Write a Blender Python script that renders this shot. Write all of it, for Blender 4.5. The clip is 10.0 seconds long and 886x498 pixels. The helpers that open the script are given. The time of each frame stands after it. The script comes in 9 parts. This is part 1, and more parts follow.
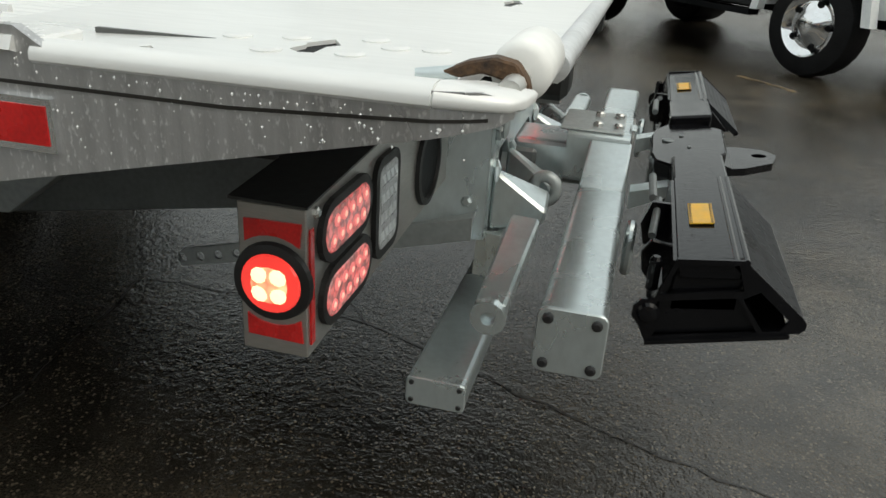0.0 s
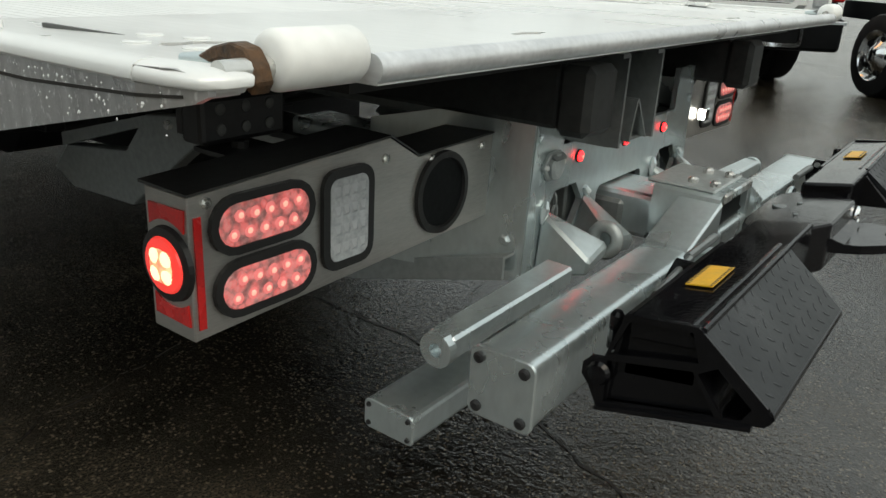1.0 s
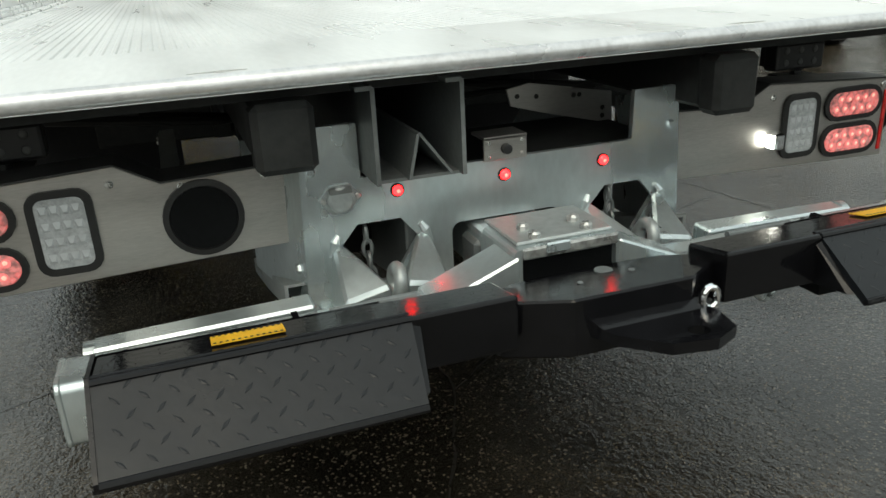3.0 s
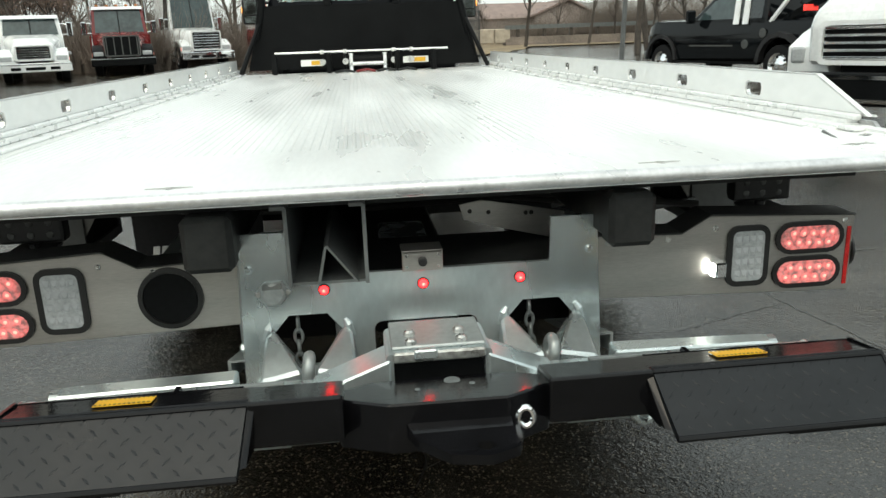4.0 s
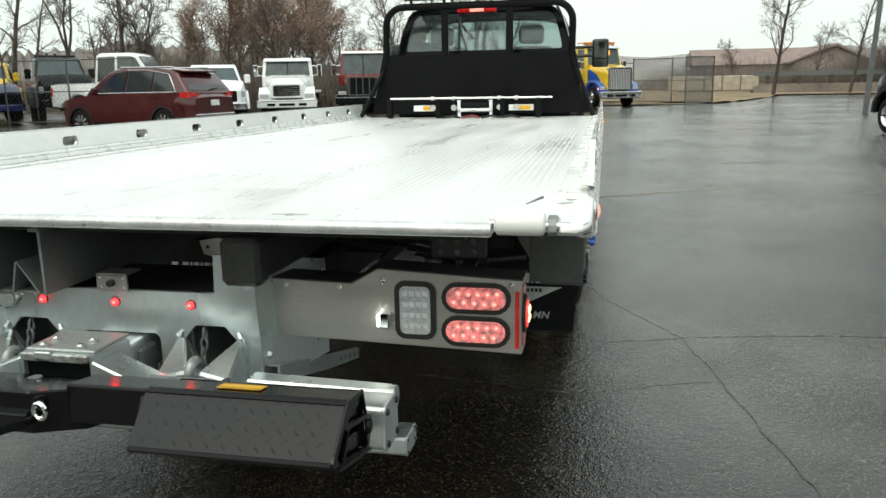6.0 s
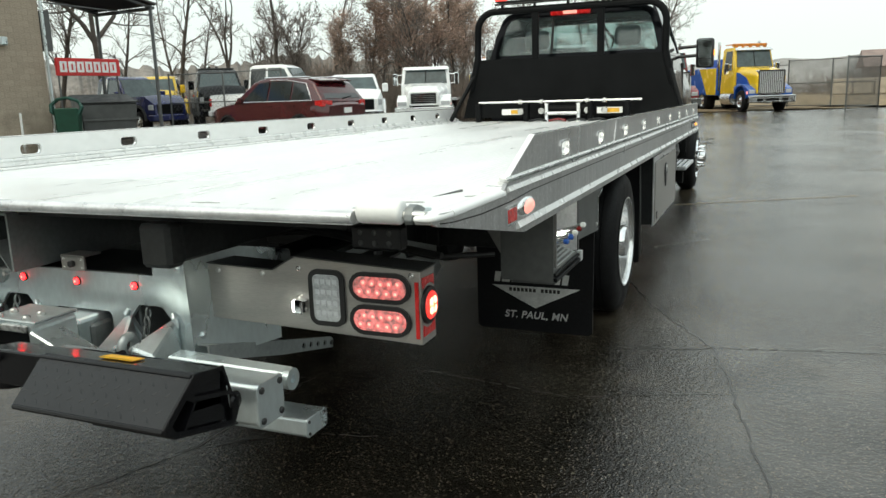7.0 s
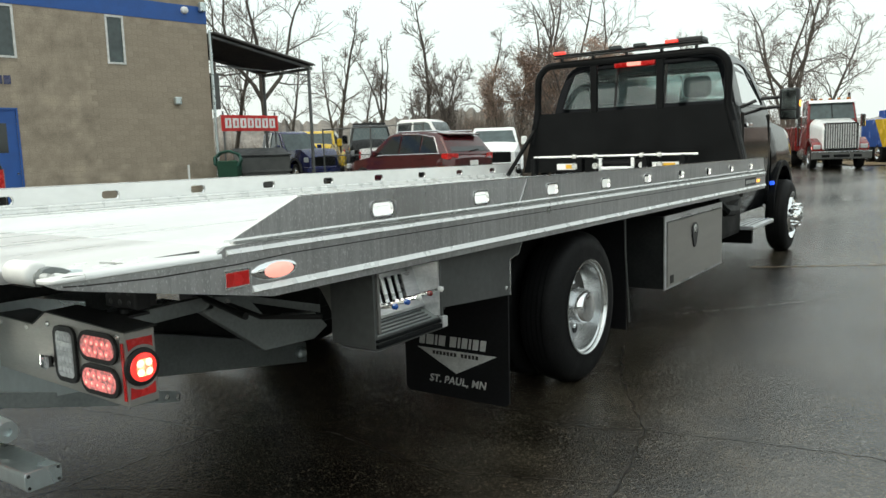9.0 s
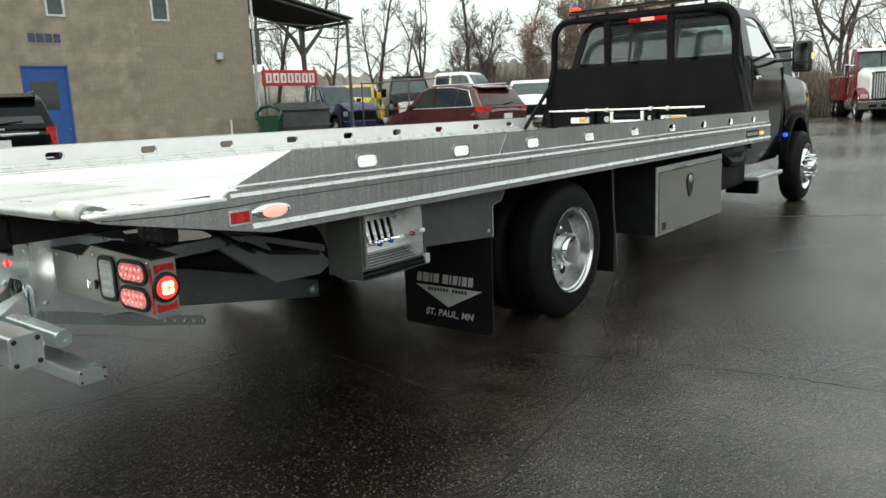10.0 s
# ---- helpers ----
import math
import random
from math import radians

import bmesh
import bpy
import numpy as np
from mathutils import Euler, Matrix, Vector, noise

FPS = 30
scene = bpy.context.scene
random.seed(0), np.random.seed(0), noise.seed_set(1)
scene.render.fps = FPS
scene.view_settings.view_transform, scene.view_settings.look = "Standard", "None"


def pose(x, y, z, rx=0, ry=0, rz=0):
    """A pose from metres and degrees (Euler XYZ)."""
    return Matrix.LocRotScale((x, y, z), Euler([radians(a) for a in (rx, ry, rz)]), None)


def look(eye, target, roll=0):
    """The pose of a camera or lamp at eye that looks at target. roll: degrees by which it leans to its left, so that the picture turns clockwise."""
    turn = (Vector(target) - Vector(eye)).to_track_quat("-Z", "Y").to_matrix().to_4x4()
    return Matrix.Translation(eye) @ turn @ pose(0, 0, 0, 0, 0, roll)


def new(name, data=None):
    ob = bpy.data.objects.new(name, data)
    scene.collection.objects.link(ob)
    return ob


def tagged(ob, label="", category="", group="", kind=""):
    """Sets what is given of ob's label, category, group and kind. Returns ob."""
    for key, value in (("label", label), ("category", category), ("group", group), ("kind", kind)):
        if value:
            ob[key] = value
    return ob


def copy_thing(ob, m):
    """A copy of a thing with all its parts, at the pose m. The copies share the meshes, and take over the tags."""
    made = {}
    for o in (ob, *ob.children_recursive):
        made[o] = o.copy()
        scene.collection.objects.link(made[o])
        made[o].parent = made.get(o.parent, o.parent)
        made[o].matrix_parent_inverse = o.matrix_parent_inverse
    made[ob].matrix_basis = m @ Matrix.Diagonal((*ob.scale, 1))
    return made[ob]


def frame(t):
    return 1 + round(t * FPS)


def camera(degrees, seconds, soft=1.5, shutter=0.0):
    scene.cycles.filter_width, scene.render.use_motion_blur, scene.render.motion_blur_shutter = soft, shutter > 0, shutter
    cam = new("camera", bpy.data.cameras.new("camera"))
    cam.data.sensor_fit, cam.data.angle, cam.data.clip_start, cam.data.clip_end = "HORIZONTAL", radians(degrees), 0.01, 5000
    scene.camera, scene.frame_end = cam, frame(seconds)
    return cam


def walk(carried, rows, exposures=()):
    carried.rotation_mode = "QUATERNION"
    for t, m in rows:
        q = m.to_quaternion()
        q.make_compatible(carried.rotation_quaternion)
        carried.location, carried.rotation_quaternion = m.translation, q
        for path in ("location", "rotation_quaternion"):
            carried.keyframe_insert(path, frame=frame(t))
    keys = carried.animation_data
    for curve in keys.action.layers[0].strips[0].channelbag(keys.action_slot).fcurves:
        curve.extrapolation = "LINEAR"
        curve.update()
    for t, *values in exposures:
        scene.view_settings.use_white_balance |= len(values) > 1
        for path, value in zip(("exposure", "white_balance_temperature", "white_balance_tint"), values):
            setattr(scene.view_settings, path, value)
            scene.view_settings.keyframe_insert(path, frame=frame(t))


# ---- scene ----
from mathutils.geometry import tessellate_polygon

cam = camera(59.9, 10.0)
PATH = [
    (0, (-1.882, 0.014, 1.146), (-0.104, 0.431, 0.333), 3.7),
    (0.5, (-1.793, -0.217, 1.094), (-0.133, 0.634, 0.371), 2.3),
    (1, (-1.664, -0.422, 1.105), (-0.14, 0.668, 0.405), 3.2),
    (1.5, (-1.419, -0.554, 1.1), (-0.077, 0.721, 0.344), 0.8),
    (2, (-1.17, -0.778, 1.112), (-0.03, 0.689, 0.37), -1.8),
    (2.5, (-0.896, -0.981, 1.138), (-0.038, 0.672, 0.409), -2.7),
    (2.7, (-0.78, -1.026, 1.145), (-0.019, 0.671, 0.409), -2.4),
    (3.8, (-0.233, -1.406, 1.277), (0.008, 0.488, 0.684), -3.3),
    (4, (-0.13, -1.428, 1.3), (0.072, 0.487, 0.76), -2.0),
    (4.5, (0.19, -1.462, 1.35), (0.188, 0.488, 0.905), -3.6),
    (5, (0.576, -1.571, 1.348), (0.376, 0.361, 0.871), -2.1),
    (5.5, (0.936, -1.577, 1.323), (0.623, 0.346, 0.869), -1.6),
    (5.7, (1.086, -1.568, 1.329), (0.753, 0.355, 0.89), -1.2),
    (6.8, (1.845, -1.491, 1.271), (1.14, 0.341, 0.888), -1.7),
    (7, (1.934, -1.41, 1.269), (1.169, 0.396, 0.874), -1.8),
    (7.5, (2.187, -1.242, 1.261), (1.247, 0.489, 0.917), -2.5),
    (8, (2.436, -1.062, 1.269), (1.327, 0.565, 0.919), -2.7),
    (8.5, (2.626, -0.854, 1.261), (1.543, 0.803, 0.978), -2.3),
    (9, (2.918, -0.752, 1.256), (1.774, 0.87, 1.005), -1.9),
    (9.5, (3.205, -0.794, 1.262), (1.995, 0.774, 0.99), -3.1),
    (10, (3.399, -0.972, 1.274), (2.172, 0.565, 0.908), -2.4),
]
EXPOSURES = [(0.0, -0.36, 6700, 5.0), (1.0, -0.36, 6700, 3.5), (1.5, -0.36, 6650, 2.0), (2.0, -0.28, 6650, 2.0), (2.6, -0.25, 6650, 1.5), (4.0, 0.0, 6600, 1.0), (9.0, 0.0, 6600, 1.0), (10.0, 0.08, 6650, 1.5)]
walk(cam, [(t, look(eye, target, roll)) for t, eye, target, roll in PATH], exposures=EXPOSURES)

# ---- world and light: thick overcast, everything wet ----
world = bpy.data.worlds.new("overcast_sky")
scene.world = world
world.use_nodes = True
wn = world.node_tree.nodes
wl = world.node_tree.links
for n in list(wn):
    wn.remove(n)
SUN_EL, SUN_AZ = 55.0, 200.0
sky = wn.new("ShaderNodeTexSky")
sky.sky_type = "NISHITA"
sky.sun_disc = False
sky.sun_elevation = radians(SUN_EL)
sky.sun_rotation = radians(SUN_AZ)
sky.dust_density = 8.0
sky.ozone_density = 1.0
sky.air_density = 1.2
w_bg = wn.new("ShaderNodeBackground")
w_bg.inputs["Strength"].default_value = 0.06
cl_bg = wn.new("ShaderNodeBackground")
w_tc = wn.new("ShaderNodeTexCoord")
w_nz = wn.new("ShaderNodeTexNoise")
w_nz.inputs["Scale"].default_value = 1.6
w_nz.inputs["Detail"].default_value = 4.0
w_rp = wn.new("ShaderNodeValToRGB")
w_rp.color_ramp.elements[0].position, w_rp.color_ramp.elements[0].color = 0.3, (0.86, 0.92, 0.93, 1)
w_rp.color_ramp.elements[1].position, w_rp.color_ramp.elements[1].color = 0.7, (0.97, 1.0, 0.99, 1)
cl_bg.inputs["Strength"].default_value = 1.02
w_add = wn.new("ShaderNodeAddShader")
w_out = wn.new("ShaderNodeOutputWorld")
wl.new(sky.outputs[0], w_bg.inputs["Color"])
wl.new(w_tc.outputs["Generated"], w_nz.inputs["Vector"])
wl.new(w_nz.outputs["Fac"], w_rp.inputs["Fac"])
wl.new(w_rp.outputs["Color"], cl_bg.inputs["Color"])
wl.new(w_bg.outputs[0], w_add.inputs[0])
wl.new(cl_bg.outputs[0], w_add.inputs[1])
wl.new(w_add.outputs[0], w_out.inputs["Surface"])
sun = new("sun", bpy.data.lights.new("sun", "SUN"))
sun.data.energy = 0.5
sun.data.angle = radians(40)
sun.data.color = (1.0, 0.98, 0.95)
sun.matrix_basis = pose(0, 0, 30, 90 - SUN_EL, 0, -SUN_AZ + 180)


# ---- materials ----
def mat(name, base, rough=0.5, metal=0.0, var=0.15, scale=6.0, fine=60.0, bump=0.0, rvar=0.1, stretch=(1, 1, 1), coat=0.0, emit=None, power=0.0, dirt=None, rand=0.0, spec=0.5):
    m = bpy.data.materials.new(name)
    m.use_nodes = True
    nt = m.node_tree
    b = nt.nodes["Principled BSDF"]
    b.inputs["Metallic"].default_value = metal
    b.inputs["Coat Weight"].default_value = coat
    b.inputs["Coat Roughness"].default_value = 0.06
    tc = nt.nodes.new("ShaderNodeTexCoord")
    mp = nt.nodes.new("ShaderNodeMapping")
    mp.inputs["Scale"].default_value = stretch
    nt.links.new(tc.outputs["Object"], mp.inputs["Vector"])
    big = nt.nodes.new("ShaderNodeTexNoise")
    big.inputs["Scale"].default_value = scale
    big.inputs["Detail"].default_value = 5.0
    small = nt.nodes.new("ShaderNodeTexNoise")
    small.inputs["Scale"].default_value = fine
    small.inputs["Detail"].default_value = 3.0
    for n in (big, small):
        nt.links.new(mp.outputs["Vector"], n.inputs["Vector"])
    mx = nt.nodes.new("ShaderNodeMath")
    mx.operation = "MULTIPLY_ADD"
    mx.inputs[1].default_value = 0.6
    sm = nt.nodes.new("ShaderNodeMath")
    sm.operation = "MULTIPLY"
    sm.inputs[1].default_value = 0.4
    nt.links.new(small.outputs["Fac"], sm.inputs[0])
    nt.links.new(big.outputs["Fac"], mx.inputs[0])
    nt.links.new(sm.outputs[0], mx.inputs[2])
    rp = nt.nodes.new("ShaderNodeValToRGB")
    lo = [max(0.0, c * (1 - 1.6 * var)) for c in base]
    hi = [min(1.0, c * (1 + 1.6 * var)) for c in base]
    if dirt:
        lo = list(dirt)
    rp.color_ramp.elements[0].position, rp.color_ramp.elements[0].color = 0.32, (*lo, 1)
    rp.color_ramp.elements[1].position, rp.color_ramp.elements[1].color = 0.68, (*hi, 1)
    nt.links.new(mx.outputs[0], rp.inputs["Fac"])
    colour = rp.outputs["Color"]
    if rand:
        oi = nt.nodes.new("ShaderNodeObjectInfo")
        hs = nt.nodes.new("ShaderNodeHueSaturation")
        mr = nt.nodes.new("ShaderNodeMapRange")
        mr.inputs["To Min"].default_value = 1 - rand
        mr.inputs["To Max"].default_value = 1 + rand
        nt.links.new(oi.outputs["Random"], mr.inputs["Value"])
        nt.links.new(mr.outputs["Result"], hs.inputs["Value"])
        nt.links.new(colour, hs.inputs["Color"])
        colour = hs.outputs["Color"]
    nt.links.new(colour, b.inputs["Base Color"])
    rr = nt.nodes.new("ShaderNodeMapRange")
    rr.inputs["From Min"].default_value = 0.3
    rr.inputs["From Max"].default_value = 0.7
    rr.inputs["To Min"].default_value = max(0.02, rough - rvar)
    rr.inputs["To Max"].default_value = min(1.0, rough + rvar)
    nt.links.new(big.outputs["Fac"], rr.inputs["Value"])
    nt.links.new(rr.outputs["Result"], b.inputs["Roughness"])
    if bump:
        bp = nt.nodes.new("ShaderNodeBump")
        bp.inputs["Strength"].default_value = bump
        bp.inputs["Distance"].default_value = 0.004
        nt.links.new(small.outputs["Fac"], bp.inputs["Height"])
        nt.links.new(bp.outputs["Normal"], b.inputs["Normal"])
    b.inputs["Specular IOR Level"].default_value = spec
    if emit:
        b.inputs["Emission Color"].default_value = (*emit, 1)
        b.inputs["Emission Strength"].default_value = power
    return m


ALU = mat("wet_brushed_aluminium", (0.66, 0.67, 0.68), 0.34, 0.55, 0.14, 3.0, 30, 0.12, 0.12, (3, 0.6, 4))
DECK = mat("wet_aluminium_deck", (0.81, 0.82, 0.81), 0.36, 0.24, 0.05, 1.3, 25, 0.05, 0.14, (3, 0.5, 1), coat=0.22)
DECK.node_tree.nodes["Principled BSDF"].inputs["Coat Roughness"].default_value = 0.2
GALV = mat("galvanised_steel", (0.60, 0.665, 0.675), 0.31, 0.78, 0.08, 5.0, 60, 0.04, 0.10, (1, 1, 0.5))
GALV_MID = mat("mid_grey_galvanised_steel", (0.36, 0.39, 0.39), 0.42, 0.5, 0.14, 5.0, 70, 0.06)
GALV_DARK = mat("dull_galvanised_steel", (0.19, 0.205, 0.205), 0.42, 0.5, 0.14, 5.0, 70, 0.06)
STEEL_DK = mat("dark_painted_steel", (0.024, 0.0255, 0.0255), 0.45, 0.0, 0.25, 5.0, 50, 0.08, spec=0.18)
STAINLESS = mat("brushed_stainless", (0.47, 0.455, 0.43), 0.36, 0.85, 0.1, 2.0, 60, 0.05, 0.06, (1, 1, 9))
BLACK = mat("wet_black_paint", (0.005, 0.005, 0.006), 0.10, 0.0, 0.3, 14.0, 110, 0.10, 0.07, spec=0.26)
# paint of black parts; also blackens slots and pockets in place of shade
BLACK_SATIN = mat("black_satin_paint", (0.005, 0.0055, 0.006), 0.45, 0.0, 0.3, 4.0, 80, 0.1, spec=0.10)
TREAD_BLK = mat("black_tread_plate", (0.008, 0.0095, 0.0115), 0.36, 0.0, 0.2, 8.0, 60, 0.1, spec=0.32)
LID = mat("dull_grey_lid_paint", (0.040, 0.041, 0.040), 0.38, 0.0, 0.25, 6, 60, 0.08, spec=0.4)
RUBBER = mat("tyre_rubber", (0.009, 0.009, 0.0095), 0.60, 0.0, 0.3, 9.0, 80, 0.3, spec=0.15)
GROMMET = mat("black_rubber", (0.012, 0.012, 0.012), 0.5, 0.0, 0.2, 20, 90, 0.1)
FLAPM = mat("mudflap_rubber", (0.007, 0.007, 0.008), 0.55, 0.0, 0.3, 5, 60, 0.2, spec=0.2)
PLASTIC = mat("black_plastic", (0.016, 0.016, 0.017), 0.4, 0.0, 0.2, 12, 90, 0.1)
CHROME = mat("chrome", (0.86, 0.87, 0.88), 0.08, 1.0, 0.05, 4, 40, 0.0, 0.04)
POLISHED = mat("polished_aluminium", (0.8, 0.81, 0.81), 0.18, 0.9, 0.06, 5, 40, 0.0, 0.06)
WHEEL_DISC = mat("dull_wheel_disc", (0.30, 0.30, 0.30), 0.34, 0.9, 0.12, 8, 60, 0.05, 0.08)
WHEEL_ALU = mat("bright_machined_wheel", (0.74, 0.75, 0.75), 0.17, 0.95, 0.06, 5, 40, 0.0, 0.06)
WATER = mat("rain_drop", (0.75, 0.76, 0.76), 0.08, 0.0, 0.02, spec=0.6)
ZINC = mat("zinc_bolt", (0.6, 0.6, 0.58), 0.3, 0.8, 0.1, 30, 90)
RUST = mat("rusty_steel", (0.085, 0.045, 0.020), 0.6, 0.2, 0.4, 40, 180, 0.4, dirt=(0.02, 0.013, 0.009))
NYLON = mat("white_nylon", (0.85, 0.86, 0.84), 0.4, 0.0, 0.05, 6, 60, 0.05)
RED_LENS = mat("lit_red_lens", (0.62, 0.30, 0.29), 0.10, 0.0, 0.35, 60, 160, 0.3, emit=(1.0, 0.13, 0.13), power=0.45, coat=0.5)
RED_HOT = mat("red_diode", (0.8, 0.3, 0.3), 0.2, 0.0, 0.05, emit=(1.0, 0.46, 0.34), power=1.2)
RED_RING = mat("diode_ring", (0.7, 0.15, 0.15), 0.2, 0.0, 0.05, emit=(1.0, 0.27, 0.26), power=0.75)
LAMP_MID = mat("red_lamp_centre", (0.8, 0.15, 0.1), 0.2, 0.0, 0.05, emit=(1.0, 0.34, 0.18), power=2.0)
RED_HALO = mat("round_red_lamp", (0.7, 0.05, 0.03), 0.15, 0.0, 0.1, emit=(1.0, 0.05, 0.045), power=1.0, coat=0.6)
ORANGE_HOT = mat("hot_core", (0.9, 0.4, 0.25), 0.2, 0.0, 0.05, emit=(1.0, 0.66, 0.40), power=2.4)
PLATE_LAMP = mat("small_red_lamp", (0.7, 0.03, 0.03), 0.15, 0.0, 0.1, emit=(1.0, 0.010, 0.014), power=11.40)
RED_REFL = mat("red_reflective_tape", (0.55, 0.012, 0.012), 0.25, 0.0, 0.18, 20, 220, 0.1, coat=0.4)
CLEAR_LENS = mat("clear_lamp_lens", (0.42, 0.44, 0.45), 0.10, 0.0, 0.15, 60, 160, 0.4, coat=0.6)
LED_CLEAR = mat("clear_diode", (0.52, 0.545, 0.56), 0.15, 0.1, 0.1)
WHITE_LIT = mat("lit_plate_lamp", (0.9, 0.9, 0.88), 0.3, emit=(1.0, 0.97, 0.90), power=16.0)
AMBER = mat("amber_lamp", (0.8, 0.3, 0.05), 0.2, emit=(1.0, 0.38, 0.06), power=2.0)
AMBER_OFF = mat("unlit_amber_lens", (0.55, 0.20, 0.03), 0.25)
BLUE_LIT = mat("blue_lamp", (0.02, 0.08, 0.6), 0.2, emit=(0.03, 0.12, 1.0), power=1.2)
MARKER = mat("lit_side_marker", (0.75, 0.22, 0.20), 0.2, emit=(1.0, 0.42, 0.34), power=1.05, coat=0.5)
YELLOW_ST = mat("yellow_sticker", (0.75, 0.42, 0.03), 0.4, 0.0, 0.1, 40, 200)
INK = mat("black_ink", (0.02, 0.018, 0.015), 0.5)
SILVER_INK = mat("pale_print", (0.55, 0.55, 0.53), 0.6, 0.0, 0.1, 30, 120)
WHITE_PAINT = mat("white_car_paint", (0.82, 0.84, 0.84), 0.25, 0.0, 0.06, 2, 30, 0, 0.05, coat=0.5)
MAROON = mat("maroon_car_paint", (0.060, 0.008, 0.010), 0.18, 0.1, 0.15, 2, 30, 0, 0.05, coat=0.5)
RED_PAINT = mat("red_truck_paint", (0.16, 0.010, 0.010), 0.25, 0.0, 0.15, 2, 30, 0, 0.05, coat=0.4)
YELLOW_PAINT = mat("yellow_truck_paint", (0.72, 0.48, 0.02), 0.25, 0.0, 0.1, 2, 30, 0, 0.05, coat=0.6)
BLUE_PAINT = mat("blue_truck_paint", (0.02, 0.09, 0.38), 0.25, 0.0, 0.15, 2, 30, 0, 0.05, coat=0.6)
NAVY_PAINT = mat("navy_truck_paint", (0.012, 0.018, 0.09), 0.25, 0.0, 0.15, 2, 30, 0, 0.05, coat=0.6)
CAB_PAINT = mat("black_cab_paint", (0.0035, 0.0042, 0.005), 0.10, 0.0, 0.2, 2, 30, 0, 0.04, spec=0.34)
CAB_PAINT.node_tree.nodes["Principled BSDF"].inputs["Specular Tint"].default_value = (0.32, 0.33, 0.36, 1)
BLACK_PAINT = mat("black_car_paint", (0.004, 0.005, 0.006), 0.06, 0.0, 0.2, 2, 30, 0, 0.03, spec=0.22)
GREY_PAINT = mat("grey_steel_paint", (0.085, 0.088, 0.086), 0.42, 0.1, 0.15, 3, 40, 0.05)
GREEN_PLASTIC = mat("dark_green_bin", (0.012, 0.06, 0.035), 0.45, 0.0, 0.15, 5, 60)
GLASS_DK = mat("dark_vehicle_glass", (0.02, 0.026, 0.028), 0.06, 0.0, 0.1, 2, 20, 0, 0.02, coat=0.3)
GLASS_SKY = mat("windscreen_glass", (0.045, 0.066, 0.068), 0.06, 0.0, 0.25, 1.2, 6, 0, 0.02, coat=0.3)
BLOCKWORK = mat("tan_concrete_block", (0.39, 0.325, 0.25), 0.85, 0.0, 0.26, 1.6, 26, 0.5, 0.05, rand=0.06)
MORTAR = mat("mortar", (0.330, 0.278, 0.215), 0.9, 0.0, 0.15, 3, 40, 0.3)
BAND_BLUE = mat("blue_band_paint", (0.025, 0.10, 0.36), 0.5, 0.0, 0.1, 2, 30, 0.05)
WIN_FRAME = mat("white_window_frame", (0.7, 0.7, 0.68), 0.5)
SIGN_RED = mat("red_sign", (0.55, 0.02, 0.02), 0.35, 0.0, 0.08, 3, 30)
SIGN_WHITE = mat("white_sign_paint", (0.8, 0.8, 0.78), 0.4)
CORRUGATED = mat("dark_corrugated_sheet", (0.05, 0.045, 0.042), 0.6, 0.2, 0.3, 3, 30, 0.1)
FENCE_M = mat("fence_steel", (0.13, 0.135, 0.135), 0.5, 0.4, 0.2, 5, 50)
BARK = mat("bare_bark", (0.080, 0.068, 0.058), 0.9, 0.0, 0.3, 4, 40, 0.5)
# paler than the bark: distance haze is mixed into the twig colour
TWIG_HAZED = mat("haze_paled_twigs", (0.15, 0.125, 0.11), 0.9, 0.0, 0.3, 2, 30, 0.2)
LEAF = mat("dead_oak_leaves", (0.34, 0.235, 0.18), 0.8, 0.0, 0.3, 0.8, 12, 0.2)
# for an unseen ring that only darkens reflections on the truck
DARK_RING = mat("unseen_dark_ring", (0.035, 0.030, 0.027), 1.0, 0.0, 0.3, 0.2, 2, spec=0.0)
SCRUB = mat("brown_scrub", (0.16, 0.132, 0.110), 0.9, 0.0, 0.3, 0.6, 8, 0.2)
DRYGRASS = mat("dead_grass", (0.22, 0.165, 0.095), 0.95, 0.0, 0.3, 0.5, 14, 0.4)
# distance haze is painted into these two pale, flat wood colours
HILL = mat("far_woods_painted_haze", (0.30, 0.295, 0.285), 1.0, 0.0, 0.2, 0.08, 0.6)
TREELINE = mat("bare_woods_painted_haze", (0.215, 0.20, 0.185), 1.0, 0.0, 0.25, 0.15, 1.2, spec=0.0)
BARRIER = mat("weathered_concrete", (0.42, 0.37, 0.30), 0.9, 0.0, 0.2, 2, 20, 0.3)
ROOFM = mat("brown_house_roof", (0.26, 0.20, 0.18), 0.9, 0.0, 0.15, 1, 20, 0.1)
HOUSEW = mat("pale_house_wall", (0.30, 0.255, 0.235), 0.8, 0.0, 0.1, 1, 20)
CLOTH = mat("grey_seat_cloth", (0.20, 0.22, 0.225), 0.8, 0.0, 0.15, 10, 90, 0.2)
HOSE = mat("green_hose", (0.015, 0.07, 0.05), 0.5)
ROADLINE = mat("worn_yellow_line", (0.16, 0.11, 0.05), 0.45, 0.0, 0.5, 14, 60, 0.2, dirt=(0.03, 0.026, 0.02))
ROADWHITE = mat("worn_white_line", (0.36, 0.36, 0.34), 0.6, 0.0, 0.3, 9, 50, 0.2)
CRACK = mat("wet_crack", (0.018, 0.016, 0.0135), 0.3, 0.0, 0.2, 20, 80, 0.2)


